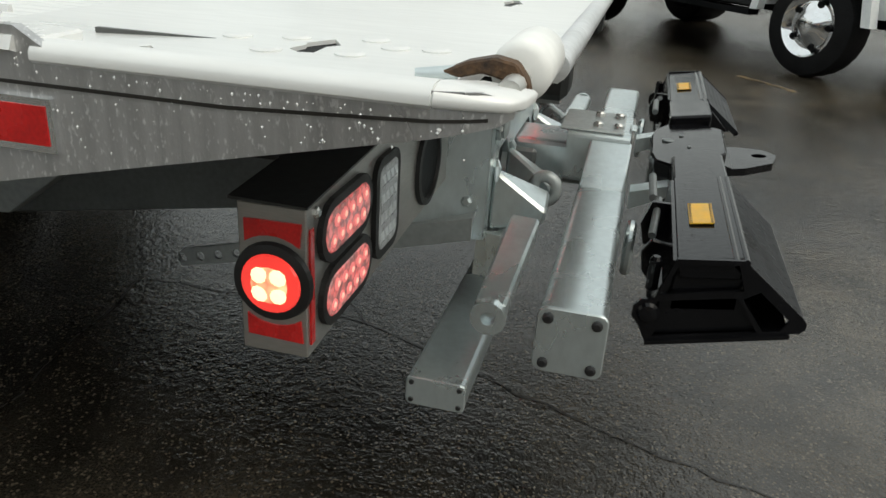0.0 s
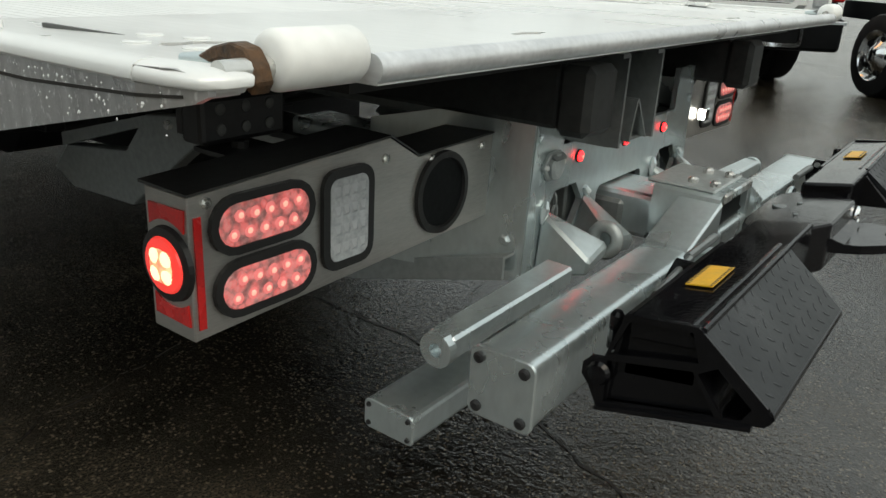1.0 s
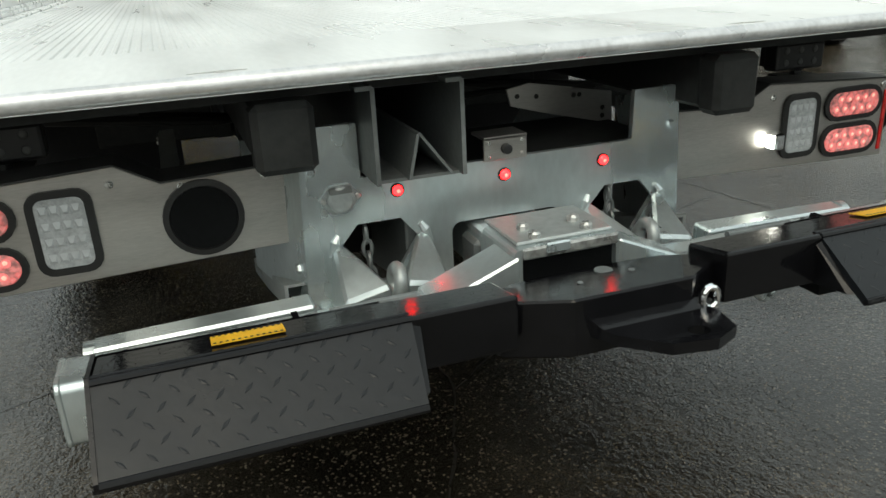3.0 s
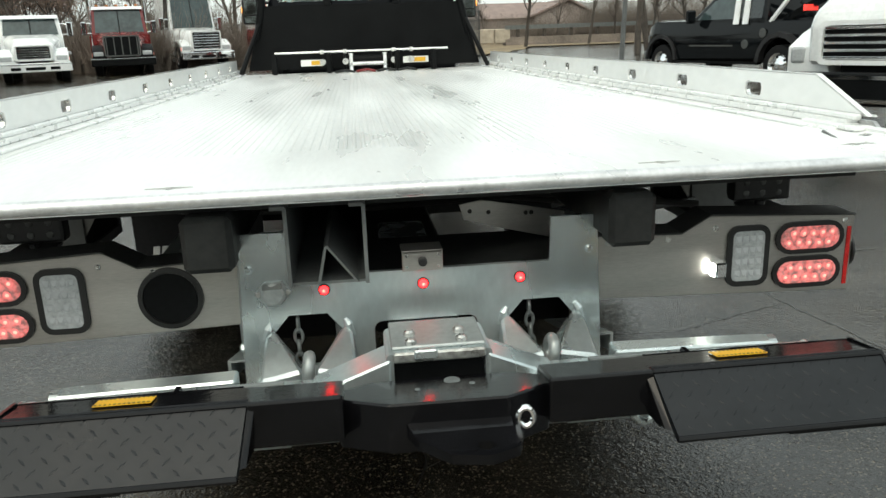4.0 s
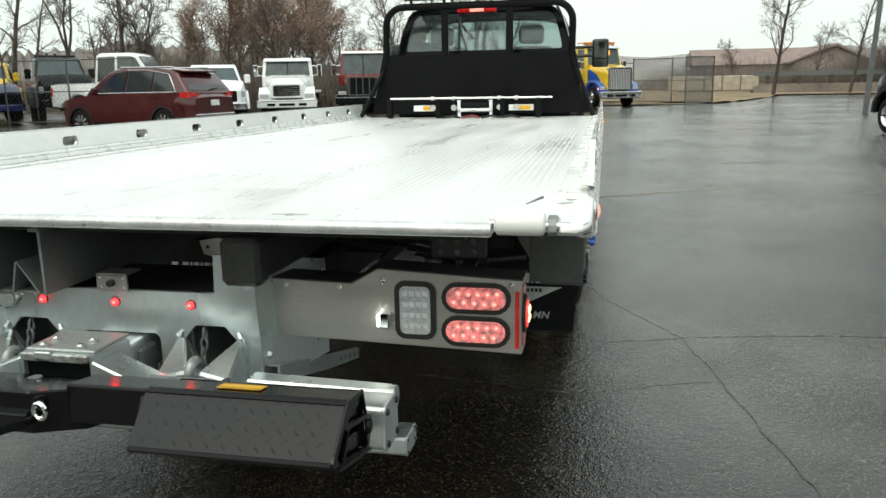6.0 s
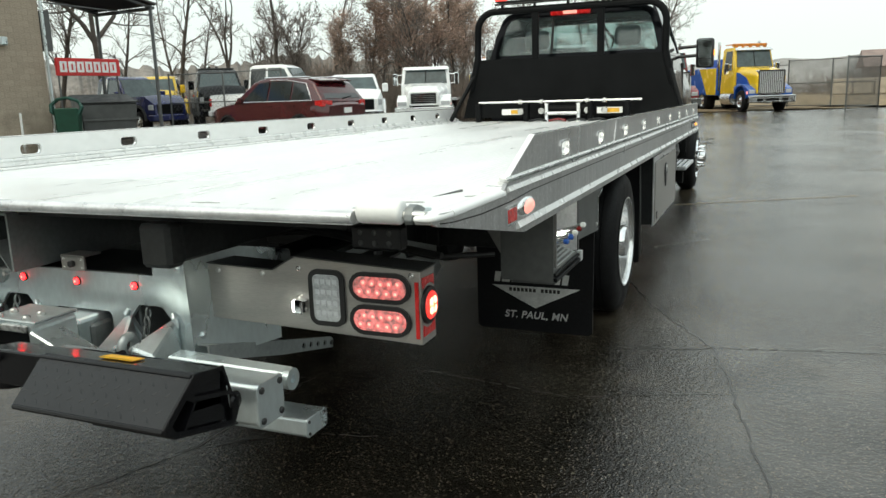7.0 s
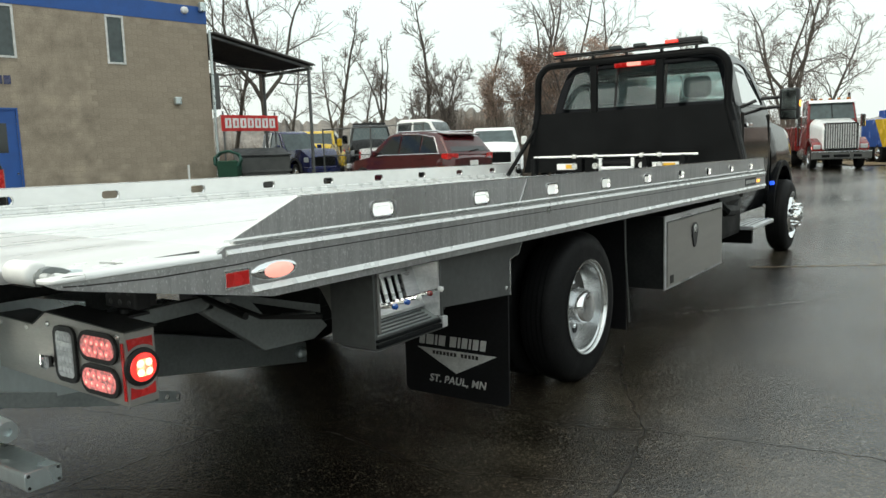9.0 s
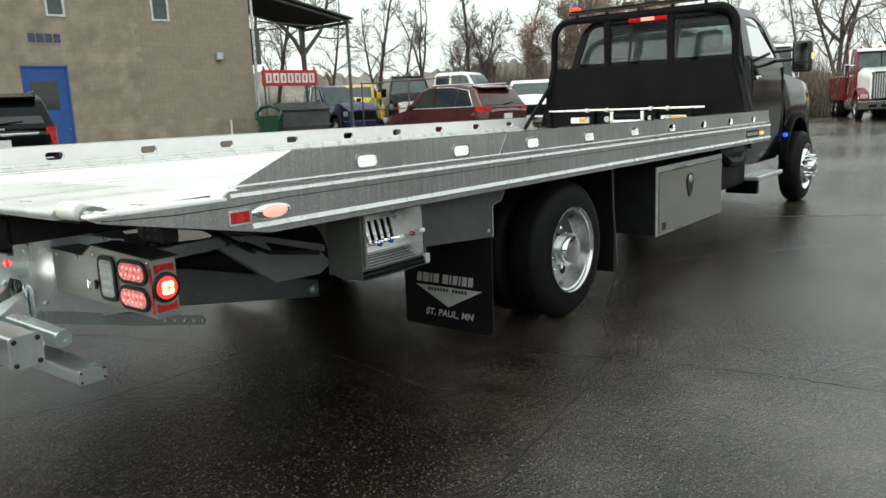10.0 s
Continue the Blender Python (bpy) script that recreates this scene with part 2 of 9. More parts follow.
def asphalt():
    """Wet asphalt: dark binder under a film of water, fine aggregate, a few pale chips, broad damp patches."""
    m = mat("wet_asphalt", (0.02, 0.019, 0.017), 0.5)
    nt = m.node_tree
    b = nt.nodes["Principled BSDF"]
    tc = nt.nodes.new("ShaderNodeTexCoord")

    def tex(kind, scale, detail=0.0, distortion=0.0):
        n = nt.nodes.new(kind)
        n.inputs["Scale"].default_value = scale
        if kind == "ShaderNodeTexNoise":
            n.inputs["Detail"].default_value = detail
            n.inputs["Distortion"].default_value = distortion
        nt.links.new(tc.outputs["Object"], n.inputs["Vector"])
        return n

    def ramp(src, p0, c0, p1, c1):
        r = nt.nodes.new("ShaderNodeValToRGB")
        r.color_ramp.elements[0].position, r.color_ramp.elements[0].color = p0, (*c0, 1)
        r.color_ramp.elements[1].position, r.color_ramp.elements[1].color = p1, (*c1, 1)
        nt.links.new(src, r.inputs["Fac"])
        return r.outputs["Color"]

    def mixed(kind, fac, a, c):
        x = nt.nodes.new("ShaderNodeMix")
        x.data_type, x.blend_type = "RGBA", kind
        if isinstance(fac, float):
            x.inputs["Factor"].default_value = fac
        else:
            nt.links.new(fac, x.inputs["Factor"])
        nt.links.new(a, x.inputs[6])
        if isinstance(c, tuple):
            x.inputs[7].default_value = (*c, 1)
        else:
            nt.links.new(c, x.inputs[7])
        return x.outputs[2]

    wide = tex("ShaderNodeTexNoise", 0.33, 6.0, 0.6)
    mid = tex("ShaderNodeTexNoise", 5.0, 5.0)
    grit = tex("ShaderNodeTexNoise", 170.0, 3.0)
    stone = tex("ShaderNodeTexVoronoi", 120.0)
    chip = tex("ShaderNodeTexVoronoi", 185.0)
    col = ramp(wide.outputs["Fac"], 0.40, (0.0098, 0.0084, 0.0063), 0.62, (0.058, 0.0505, 0.0395))
    col = mixed("MULTIPLY", 1.0, col, ramp(mid.outputs["Fac"], 0.32, (0.5, 0.49, 0.46), 0.68, (1.5, 1.46, 1.38)))
    col = mixed("MULTIPLY", 1.0, col, ramp(grit.outputs["Fac"], 0.35, (0.5, 0.5, 0.5), 0.7, (1.6, 1.55, 1.5)))
    sep = nt.nodes.new("ShaderNodeSeparateColor")
    nt.links.new(chip.outputs["Color"], sep.inputs[0])
    col = mixed("MIX", ramp(sep.outputs[0], 0.925, (0, 0, 0), 0.935, (1, 1, 1)), col, (0.105, 0.090, 0.066))
    nt.links.new(col, b.inputs["Base Color"])
    rr = nt.nodes.new("ShaderNodeMapRange")
    rr.inputs["From Min"].default_value = 0.42
    rr.inputs["From Max"].default_value = 0.58
    rr.inputs["To Min"].default_value = 0.05
    rr.inputs["To Max"].default_value = 0.24
    blend = nt.nodes.new("ShaderNodeMath")
    blend.operation = "MULTIPLY_ADD"
    blend.inputs[1].default_value = 0.50
    half = nt.nodes.new("ShaderNodeMath")
    half.operation = "MULTIPLY"
    half.inputs[1].default_value = 0.22
    speck = tex("ShaderNodeTexNoise", 60.0, 4.0)
    nt.links.new(speck.outputs["Fac"], half.inputs[0])
    nt.links.new(wide.outputs["Fac"], blend.inputs[0])
    patch = tex("ShaderNodeTexNoise", 1.7, 7.0, 0.8)
    third = nt.nodes.new("ShaderNodeMath")
    third.operation = "MULTIPLY_ADD"
    third.inputs[1].default_value = 0.28
    nt.links.new(patch.outputs["Fac"], third.inputs[0])
    nt.links.new(half.outputs[0], third.inputs[2])
    nt.links.new(third.outputs[0], blend.inputs[2])
    nt.links.new(blend.outputs[0], rr.inputs["Value"])
    nt.links.new(rr.outputs["Result"], b.inputs["Roughness"])
    b.inputs["IOR"].default_value = 1.50
    add = nt.nodes.new("ShaderNodeMath")
    add.operation = "MULTIPLY_ADD"
    add.inputs[1].default_value = 1.3
    nt.links.new(stone.outputs["Distance"], add.inputs[0])
    lump = tex("ShaderNodeTexNoise", 38.0, 4.0)
    two = nt.nodes.new("ShaderNodeMath")
    two.operation = "MULTIPLY_ADD"
    two.inputs[1].default_value = 4.0
    nt.links.new(lump.outputs["Fac"], two.inputs[0])
    coarse = tex("ShaderNodeTexNoise", 13.0, 3.0)
    lumps = nt.nodes.new("ShaderNodeMath")
    lumps.operation = "MULTIPLY_ADD"
    lumps.inputs[1].default_value = 2.0
    nt.links.new(coarse.outputs["Fac"], lumps.inputs[0])
    nt.links.new(grit.outputs["Fac"], lumps.inputs[2])
    nt.links.new(lumps.outputs[0], two.inputs[2])
    cov = tex("ShaderNodeTexNoise", 1.15, 10.0, 0.5)
    spec = nt.nodes.new("ShaderNodeMapRange")
    spec.inputs["From Min"].default_value = 0.38
    spec.inputs["From Max"].default_value = 0.62
    spec.inputs["To Min"].default_value = 0.50
    spec.inputs["To Max"].default_value = 0.85
    nt.links.new(cov.outputs["Fac"], spec.inputs["Value"])
    nt.links.new(spec.outputs["Result"], b.inputs["Specular IOR Level"])
    nt.links.new(two.outputs[0], add.inputs[2])
    bp = nt.nodes.new("ShaderNodeBump")
    bp.inputs["Strength"].default_value = 0.38
    bp.inputs["Distance"].default_value = 0.003
    nt.links.new(add.outputs[0], bp.inputs["Height"])
    nt.links.new(bp.outputs["Normal"], b.inputs["Normal"])
    return m


ASPHALT = asphalt()


def rain_streaked():
    """Dull aluminium wetted by rain: fine runs down the face and scattered bright specks."""
    m = mat("rain_streaked_aluminium", (0.4, 0.4, 0.4), 0.36, 0.7, 0.1, 2.0, 30, 0.0)
    nt = m.node_tree
    b = nt.nodes["Principled BSDF"]
    tc = nt.nodes.new("ShaderNodeTexCoord")

    def noise(stretch, scale, detail):
        mp = nt.nodes.new("ShaderNodeMapping")
        mp.inputs["Scale"].default_value = stretch
        n = nt.nodes.new("ShaderNodeTexNoise")
        n.inputs["Scale"].default_value = scale
        n.inputs["Detail"].default_value = detail
        nt.links.new(tc.outputs["Object"], mp.inputs["Vector"])
        nt.links.new(mp.outputs["Vector"], n.inputs["Vector"])
        return n.outputs["Fac"]

    def ramp(src, p0, c0, p1, c1):
        r = nt.nodes.new("ShaderNodeValToRGB")
        r.color_ramp.elements[0].position, r.color_ramp.elements[0].color = p0, (c0, c0, c0, 1)
        r.color_ramp.elements[1].position, r.color_ramp.elements[1].color = p1, (c1, c1, c1, 1)
        nt.links.new(src, r.inputs["Fac"])
        return r.outputs["Color"]

    def mixed(kind, a, c):
        x = nt.nodes.new("ShaderNodeMix")
        x.data_type, x.blend_type = "RGBA", kind
        x.inputs["Factor"].default_value = 1.0
        nt.links.new(a, x.inputs[6])
        nt.links.new(c, x.inputs[7])
        return x.outputs[2]

    runs = noise((1, 60, 4.5), 1.0, 6.0)
    specks = noise((1, 1, 0.5), 230.0, 3.0)
    cloud = noise((1, 1, 1), 1.3, 3.0)
    col = ramp(runs, 0.30, 0.44, 0.72, 0.60)
    col = mixed("MULTIPLY", col, ramp(cloud, 0.3, 0.80, 0.7, 1.10))
    col = mixed("SCREEN", col, ramp(specks, 0.58, 0.0, 0.72, 0.62))
    nt.links.new(col, b.inputs["Base Color"])
    bp = nt.nodes.new("ShaderNodeBump")
    bp.inputs["Strength"].default_value = 0.35
    bp.inputs["Distance"].default_value = 0.002
    nt.links.new(specks, bp.inputs["Height"])
    nt.links.new(bp.outputs["Normal"], b.inputs["Normal"])
    return m


ALU_STREAK = rain_streaked()
# sky light caught by the rail edges is put into this pale colour
EDGE = mat("rail_edge_highlight", (0.82, 0.83, 0.82), 0.3, 0.2, 0.05, 8, 60, 0.05)


def mottle(m, scale, lo, hi):
    """Uneven glow of a faceted lens."""
    nt = m.node_tree
    b = nt.nodes["Principled BSDF"]
    tc = nt.nodes.new("ShaderNodeTexCoord")
    vo = nt.nodes.new("ShaderNodeTexVoronoi")
    vo.inputs["Scale"].default_value = scale
    mr = nt.nodes.new("ShaderNodeMapRange")
    mr.inputs["From Max"].default_value = 0.8
    mr.inputs["To Min"].default_value = hi
    mr.inputs["To Max"].default_value = lo
    nt.links.new(tc.outputs["Object"], vo.inputs["Vector"])
    nt.links.new(vo.outputs["Distance"], mr.inputs["Value"])
    nt.links.new(mr.outputs["Result"], b.inputs["Emission Strength"])


mottle(RED_LENS, 80.0, 0.04, 0.95)
mottle(LAMP_MID, 60.0, 0.9, 3.4)
GREASY = mat("greasy_worn_steel", (0.42, 0.43, 0.42), 0.32, 0.6, 0.3, 14, 70, 0.1, 0.15, dirt=(0.05, 0.046, 0.04))
# lit copy of the grey steel paint, for panels facing the open sky
PANEL_LIT = mat("sky_lit_grey_panel", (0.20, 0.195, 0.185), 0.42, 0.3, 0.12, 4, 50, 0.05)


def cab_glass():
    m = bpy.data.materials.new("cab_glass")
    m.use_nodes = True
    nt = m.node_tree
    for n in list(nt.nodes):
        nt.nodes.remove(n)
    tr = nt.nodes.new("ShaderNodeBsdfTransparent")
    tr.inputs["Color"].default_value = (0.80, 0.87, 0.86, 1)
    gl = nt.nodes.new("ShaderNodeBsdfGlossy")
    gl.inputs["Roughness"].default_value = 0.03
    fr = nt.nodes.new("ShaderNodeFresnel")
    fr.inputs["IOR"].default_value = 1.55
    mx = nt.nodes.new("ShaderNodeMixShader")
    out = nt.nodes.new("ShaderNodeOutputMaterial")
    nt.links.new(fr.outputs[0], mx.inputs[0])
    nt.links.new(tr.outputs[0], mx.inputs[1])
    nt.links.new(gl.outputs[0], mx.inputs[2])
    # thin diffuse teal layer paints the sky's reflection into the glass
    film = nt.nodes.new("ShaderNodeBsdfDiffuse")
    film.inputs["Color"].default_value = (0.42, 0.50, 0.51, 1)
    wet = nt.nodes.new("ShaderNodeMixShader")
    wet.inputs[0].default_value = 0.05
    nt.links.new(mx.outputs[0], wet.inputs[1])
    nt.links.new(film.outputs[0], wet.inputs[2])
    nt.links.new(wet.outputs[0], out.inputs["Surface"])
    return m


CAB_GLASS = cab_glass()


# ---- mesh helpers ----
def V(*a):
    return Vector(a)


def link_mesh(name, bm, material, parent=None, label="", smooth=False):
    me = bpy.data.meshes.new(name)
    bmesh.ops.recalc_face_normals(bm, faces=bm.faces)
    bm.to_mesh(me)
    bm.free()
    me.materials.append(material)
    if smooth:
        me.shade_smooth()
        me.set_sharp_from_angle(angle=radians(38))
    ob = new(name, me)
    if parent:
        ob.parent = parent
    if label:
        tagged(ob, label)
    return ob


def part(name, bm, material, parent, label="", smooth=False):
    return link_mesh(name, bm, material, parent, label, smooth)


def thing(name, label, category, group="", kind=""):
    return tagged(new(name), label, category, group, kind)


def bevel(bm, w, seg=1, edges=None):
    if w:
        es = edges if edges is not None else [e for e in bm.edges if len(e.link_faces) == 2 and e.calc_face_angle(0) > 0.3]
        bmesh.ops.bevel(bm, geom=es, offset=w, segments=seg, profile=0.5, affect="EDGES", clamp_overlap=True)
    return bm


def box(x0, x1, y0, y1, z0, z1, b=0.0, seg=1, bm=None):
    t = bmesh.new()
    bmesh.ops.create_cube(t, size=1.0)
    for v in t.verts:
        v.co = V(x0 + (v.co.x + 0.5) * (x1 - x0), y0 + (v.co.y + 0.5) * (y1 - y0), z0 + (v.co.z + 0.5) * (z1 - z0))
    bevel(t, b, seg)
    return join(bm, t)


def join(bm, t):
    if bm is None:
        return t
    me = bpy.data.meshes.new("join")
    t.to_mesh(me)
    t.free()
    bm.from_mesh(me)
    bpy.data.meshes.remove(me)
    return bm


def moved(t, m):
    bmesh.ops.transform(t, matrix=m, verts=t.verts)
    return t


AX = {"x": lambda d, u, v: V(d, u, v), "y": lambda d, u, v: V(u, d, v), "z": lambda d, u, v: V(u, v, d)}


def plate(outer, axis, a, b, holes=(), bev=0.0, bm=None):
    """A slab between a and b along an axis, with the outline and holes given in the other two coordinates."""
    t = bmesh.new()
    loops = [list(outer), *[list(h) for h in holes]]
    flat = [p for lp in loops for p in lp]
    tris = tessellate_polygon([[V(p[0], p[1], 0) for p in lp] for lp in loops])
    va = [t.verts.new(AX[axis](a, *p)) for p in flat]
    vb = [t.verts.new(AX[axis](b, *p)) for p in flat]
    if len(loops) == 1:
        t.faces.new(va)
        t.faces.new(vb[::-1])
    else:
        for i, j, k in tris:
            t.faces.new((va[i], va[j], va[k]))
            t.faces.new((vb[k], vb[j], vb[i]))
    base = 0
    for lp in loops:
        n = len(lp)
        for i in range(n):
            j = (i + 1) % n
            t.faces.new((va[base + i], va[base + j], vb[base + j], vb[base + i]))
        base += n
    bmesh.ops.recalc_face_normals(t, faces=t.faces)
    if bev and len(loops) == 1:
        bevel(t, bev)
    return join(bm, t)


def tube(pts, r, n=10, bm=None, closed=False):
    """A round bar along points."""
    t = bmesh.new()
    pts = [Vector(p) for p in pts]
    rings = []
    up = None
    for i, p in enumerate(pts):
        if closed:
            d = pts[(i + 1) % len(pts)] - pts[i - 1]
        else:
            d = pts[min(i + 1, len(pts) - 1)] - pts[max(i - 1, 0)]
        d.normalize()
        if up is None:
            up = d.orthogonal().normalized()
        up = (up - d * up.dot(d)).normalized()
        side = d.cross(up)
        rad = r[i] if isinstance(r, (list, tuple)) else r
        rings.append([t.verts.new(p + (up * math.cos(2 * math.pi * k / n) + side * math.sin(2 * math.pi * k / n)) * rad) for k in range(n)])
    m = len(rings)
    for i in range(m if closed else m - 1):
        q, s = rings[i], rings[(i + 1) % m]
        for k in range(n):
            t.faces.new((q[k], q[(k + 1) % n], s[(k + 1) % n], s[k]))
    if not closed:
        t.faces.new(rings[0][::-1])
        t.faces.new(rings[-1])
    bmesh.ops.recalc_face_normals(t, faces=t.faces)
    return join(bm, t)


def lathe(profile, centre, axis="x", n=32, bm=None, caps=(1, 1), loop=False):
    """A turned shape: profile rows of (along, radius) about an axis through centre."""
    t = bmesh.new()
    c = Vector(centre)
    rings = []
    for a, r in profile:
        ring = []
        for k in range(n):
            u, v = r * math.cos(2 * math.pi * k / n), r * math.sin(2 * math.pi * k / n)
            ring.append(t.verts.new(c + AX[axis](a, u, v)))
        rings.append(ring)
    for q, s in zip(rings, rings[1:]):
        for k in range(n):
            t.faces.new((q[k], q[(k + 1) % n], s[(k + 1) % n], s[k]))
    if loop:
        for k in range(n):
            t.faces.new((rings[-1][k], rings[-1][(k + 1) % n], rings[0][(k + 1) % n], rings[0][k]))
    else:
        if caps[0]:
            t.faces.new(rings[0])
        if caps[1]:
            t.faces.new(rings[-1])
    bmesh.ops.recalc_face_normals(t, faces=t.faces)
    return join(bm, t)


def hull(pts, bm=None, bev=0.0):
    t = bmesh.new()
    for p in pts:
        t.verts.new(p)
    r = bmesh.ops.convex_hull(t, input=t.verts)
    bmesh.ops.delete(t, geom=[g for g in r["geom_interior"] if isinstance(g, bmesh.types.BMVert)], context="VERTS")
    bmesh.ops.dissolve_limit(t, angle_limit=0.02, verts=t.verts, edges=t.edges)
    bmesh.ops.recalc_face_normals(t, faces=t.faces)
    bevel(t, bev)
    return join(bm, t)


def rounded(w, h, r, n=5, cx=0.0, cy=0.0):
    """A rounded rectangle's outline."""
    out = []
    for sx, sy, a0 in ((1, 1, 0), (-1, 1, 90), (-1, -1, 180), (1, -1, 270)):
        for k in range(n + 1):
            a = radians(a0 + 90 * k / n)
            out.append((cx + sx * (w / 2 - r) + r * math.cos(a), cy + sy * (h / 2 - r) + r * math.sin(a)))
    return out


def ring_pts(r, n=24, cx=0.0, cy=0.0):
    return [(cx + r * math.cos(2 * math.pi * k / n), cy + r * math.sin(2 * math.pi * k / n)) for k in range(n)]


def lettering(text, size, material, m, name="lettering", depth=0.001):
    cu = bpy.data.curves.new(name, "FONT")
    cu.body, cu.size, cu.extrude, cu.align_x, cu.align_y = text, size, depth, "CENTER", "CENTER"
    cu.shear, cu.offset, cu.space_character = 0.22, size * 0.022, 1.06
    tmp = bpy.data.objects.new(name, cu)
    scene.collection.objects.link(tmp)
    me = bpy.data.meshes.new_from_object(tmp.evaluated_get(bpy.context.evaluated_depsgraph_get()))
    bpy.data.objects.remove(tmp)
    me.materials.clear()
    me.materials.append(material)
    ob = new(name, me)
    ob.matrix_basis = m
    return ob


def shell(outer, inner, nu, nv):
    """A closed thin sheet between two surfaces, each a function of u and v from 0 to 1."""
    t = bmesh.new()
    g = [[[t.verts.new(f(i / nu, j / nv)) for j in range(nv + 1)] for i in range(nu + 1)] for f in (outer, inner)]
    for s in (0, 1):
        for i in range(nu):
            for j in range(nv):
                t.faces.new((g[s][i][j], g[s][i + 1][j], g[s][i + 1][j + 1], g[s][i][j + 1]))
    for i in range(nu):
        for j in (0, nv):
            t.faces.new((g[0][i][j], g[0][i + 1][j], g[1][i + 1][j], g[1][i][j]))
    for j in range(nv):
        for i in (0, nu):
            t.faces.new((g[0][i][j], g[0][i][j + 1], g[1][i][j + 1], g[1][i][j]))
    bmesh.ops.recalc_face_normals(t, faces=t.faces)
    return t


def lerp_rows(rows, q):
    """Straight interpolation in rows of (place, value)."""
    if q <= rows[0][0]:
        return rows[0][1]
    for (a, va), (b, vb) in zip(rows, rows[1:]):
        if q <= b:
            return va + (vb - va) * (q - a) / (b - a)
    return rows[-1][1]


def body_loft(ends, arches, low, top, half, barrel, crown, extra=()):
    """A car body lofted from nose to tail: wheel arches lift the lower edge, the sides bulge, the top is crowned.
    low, top and half are rows of (y, value); barrel gives the side's inset by z; arches are (y, radius, z)."""
    ys = {round(ends[0], 4), round(ends[1], 4)} | {round(q, 4) for q in extra}
    n = 26
    for i in range(n + 1):
        ys.add(round(ends[0] + (ends[1] - ends[0]) * i / n, 4))
    for c, r, z in arches:
        for k in range(13):
            ys.add(round(c - r * math.cos(math.pi * k / 12), 4))
    ys = sorted(ys)
    t = bmesh.new()
    rings = []
    for y in ys:
        b = lerp_rows(low, y)
        for c, r, z in arches:
            if abs(y - c) < r:
                b = max(b, z + math.sqrt(r * r - (y - c) ** 2))
        tp, hw = lerp_rows(top, y), lerp_rows(half, y)
        side = []
        for j in range(9):
            z = b + (tp - b) * j / 8
            side.append((hw - lerp_rows(barrel, z), z))
        w = side[-1][0]
        over = [(w * q, tp + crown * (1 - q * q)) for q in (0.93, 0.7, 0.35, 0.0, -0.35, -0.7, -0.93)]
        ring = side + over + [(-x, z) for x, z in reversed(side)]
        rings.append([t.verts.new((x, y, z)) for x, z in ring])
    m = len(rings[0])
    for p, q in zip(rings, rings[1:]):
        for k in range(m):
            a = (k + 1) % m
            t.faces.new((p[k], p[a], q[a], q[k]))
    t.faces.new(rings[0])
    t.faces.new(rings[-1][::-1])
    bmesh.ops.recalc_face_normals(t, faces=t.faces)
    return t


# ---- ground ----
def ground_sheet():
    t = bmesh.new()
    bmesh.ops.create_grid(t, x_segments=8, y_segments=8, size=1500)
    g = link_mesh("ground", t, ASPHALT)
    return tagged(g, "wet dark asphalt lot with cracks and damp patches", "ground", kind="structure")


GROUND = ground_sheet()


def ribbon(pts, w, z=0.002, jitter=0.0, seed=0):
    rnd = random.Random(seed)
    t = bmesh.new()
    fine = []
    for (x0, y0), (x1, y1) in zip(pts, pts[1:]):
        k = max(2, int(math.hypot(x1 - x0, y1 - y0) / 0.06))
        for i in range(k):
            f = i / k
            fine.append((x0 + (x1 - x0) * f + rnd.uniform(-jitter, jitter), y0 + (y1 - y0) * f + rnd.uniform(-jitter, jitter)))
    fine.append(pts[-1])
    left, right = [], []
    for i, p in enumerate(fine):
        q0, q1 = fine[max(0, i - 1)], fine[min(len(fine) - 1, i + 1)]
        d = Vector((q1[0] - q0[0], q1[1] - q0[1]))
        d.normalize()
        ww = w * (rnd.uniform(0.35, 1.2) if jitter else 1.0) / 2
        left.append(t.verts.new((p[0] - d.y * ww, p[1] + d.x * ww, z)))
        right.append(t.verts.new((p[0] + d.y * ww, p[1] - d.x * ww, z)))
    for i in range(len(fine) - 1):
        t.faces.new((left[i], right[i], right[i + 1], left[i + 1]))
    return t


CRACKS = [
    [(1.09, 3.79), (1.35, 3.1), (1.737, 2.431), (1.86, 1.81), (1.93, 1.35), (2.0, 1.0), (2.12, 0.4)],
    [(1.30, 2.30), (1.55, 2.36), (1.737, 2.431), (2.14, 2.52), (2.46, 2.577), (2.905, 2.6), (4.2, 2.9), (6.0, 3.1)],
    [(0.047, 1.45), (0.02, 0.692), (-0.073, 0.456), (-0.227, 0.116), (-0.38, -0.314), (-0.5, -0.9)],
    [(1.06, 4.788), (1.9, 5.8), (2.991, 6.754), (4.4, 8.1), (6.0, 9.0), (9.0, 10.0)],
    [(0.02, 0.692), (0.3, 0.9), (0.62, 1.0)],
    [(-1.4, 1.0), (-0.9, 1.3), (0.05, 1.45)],
    [(1.866, 1.85), (1.2, 1.6), (0.5, 1.7)],
    [(3.4, 12.0), (5.0, 12.5), (7.0, 12.2), (9.5, 12.6)],
    [(2.4, 9.5), (3.4, 12.0), (3.6, 15.0), (5.2, 19.0)],
    [(5.5, -3.0), (5.9, 1.0), (5.4, 4.0)],
    [(2.0, -0.4), (3.1, -0.2), (4.4, -0.3)],
]
for i, c in enumerate(CRACKS):
    part("crack", ribbon(c, 0.010 if i < 4 else 0.007, 0.0015, 0.012, i), CRACK, GROUND)
part("worn_line", ribbon([(1.04, 7.27), (1.96, 7.8), (2.9, 8.33)], 0.07, 0.002, 0.006, 20), ROADLINE, GROUND)
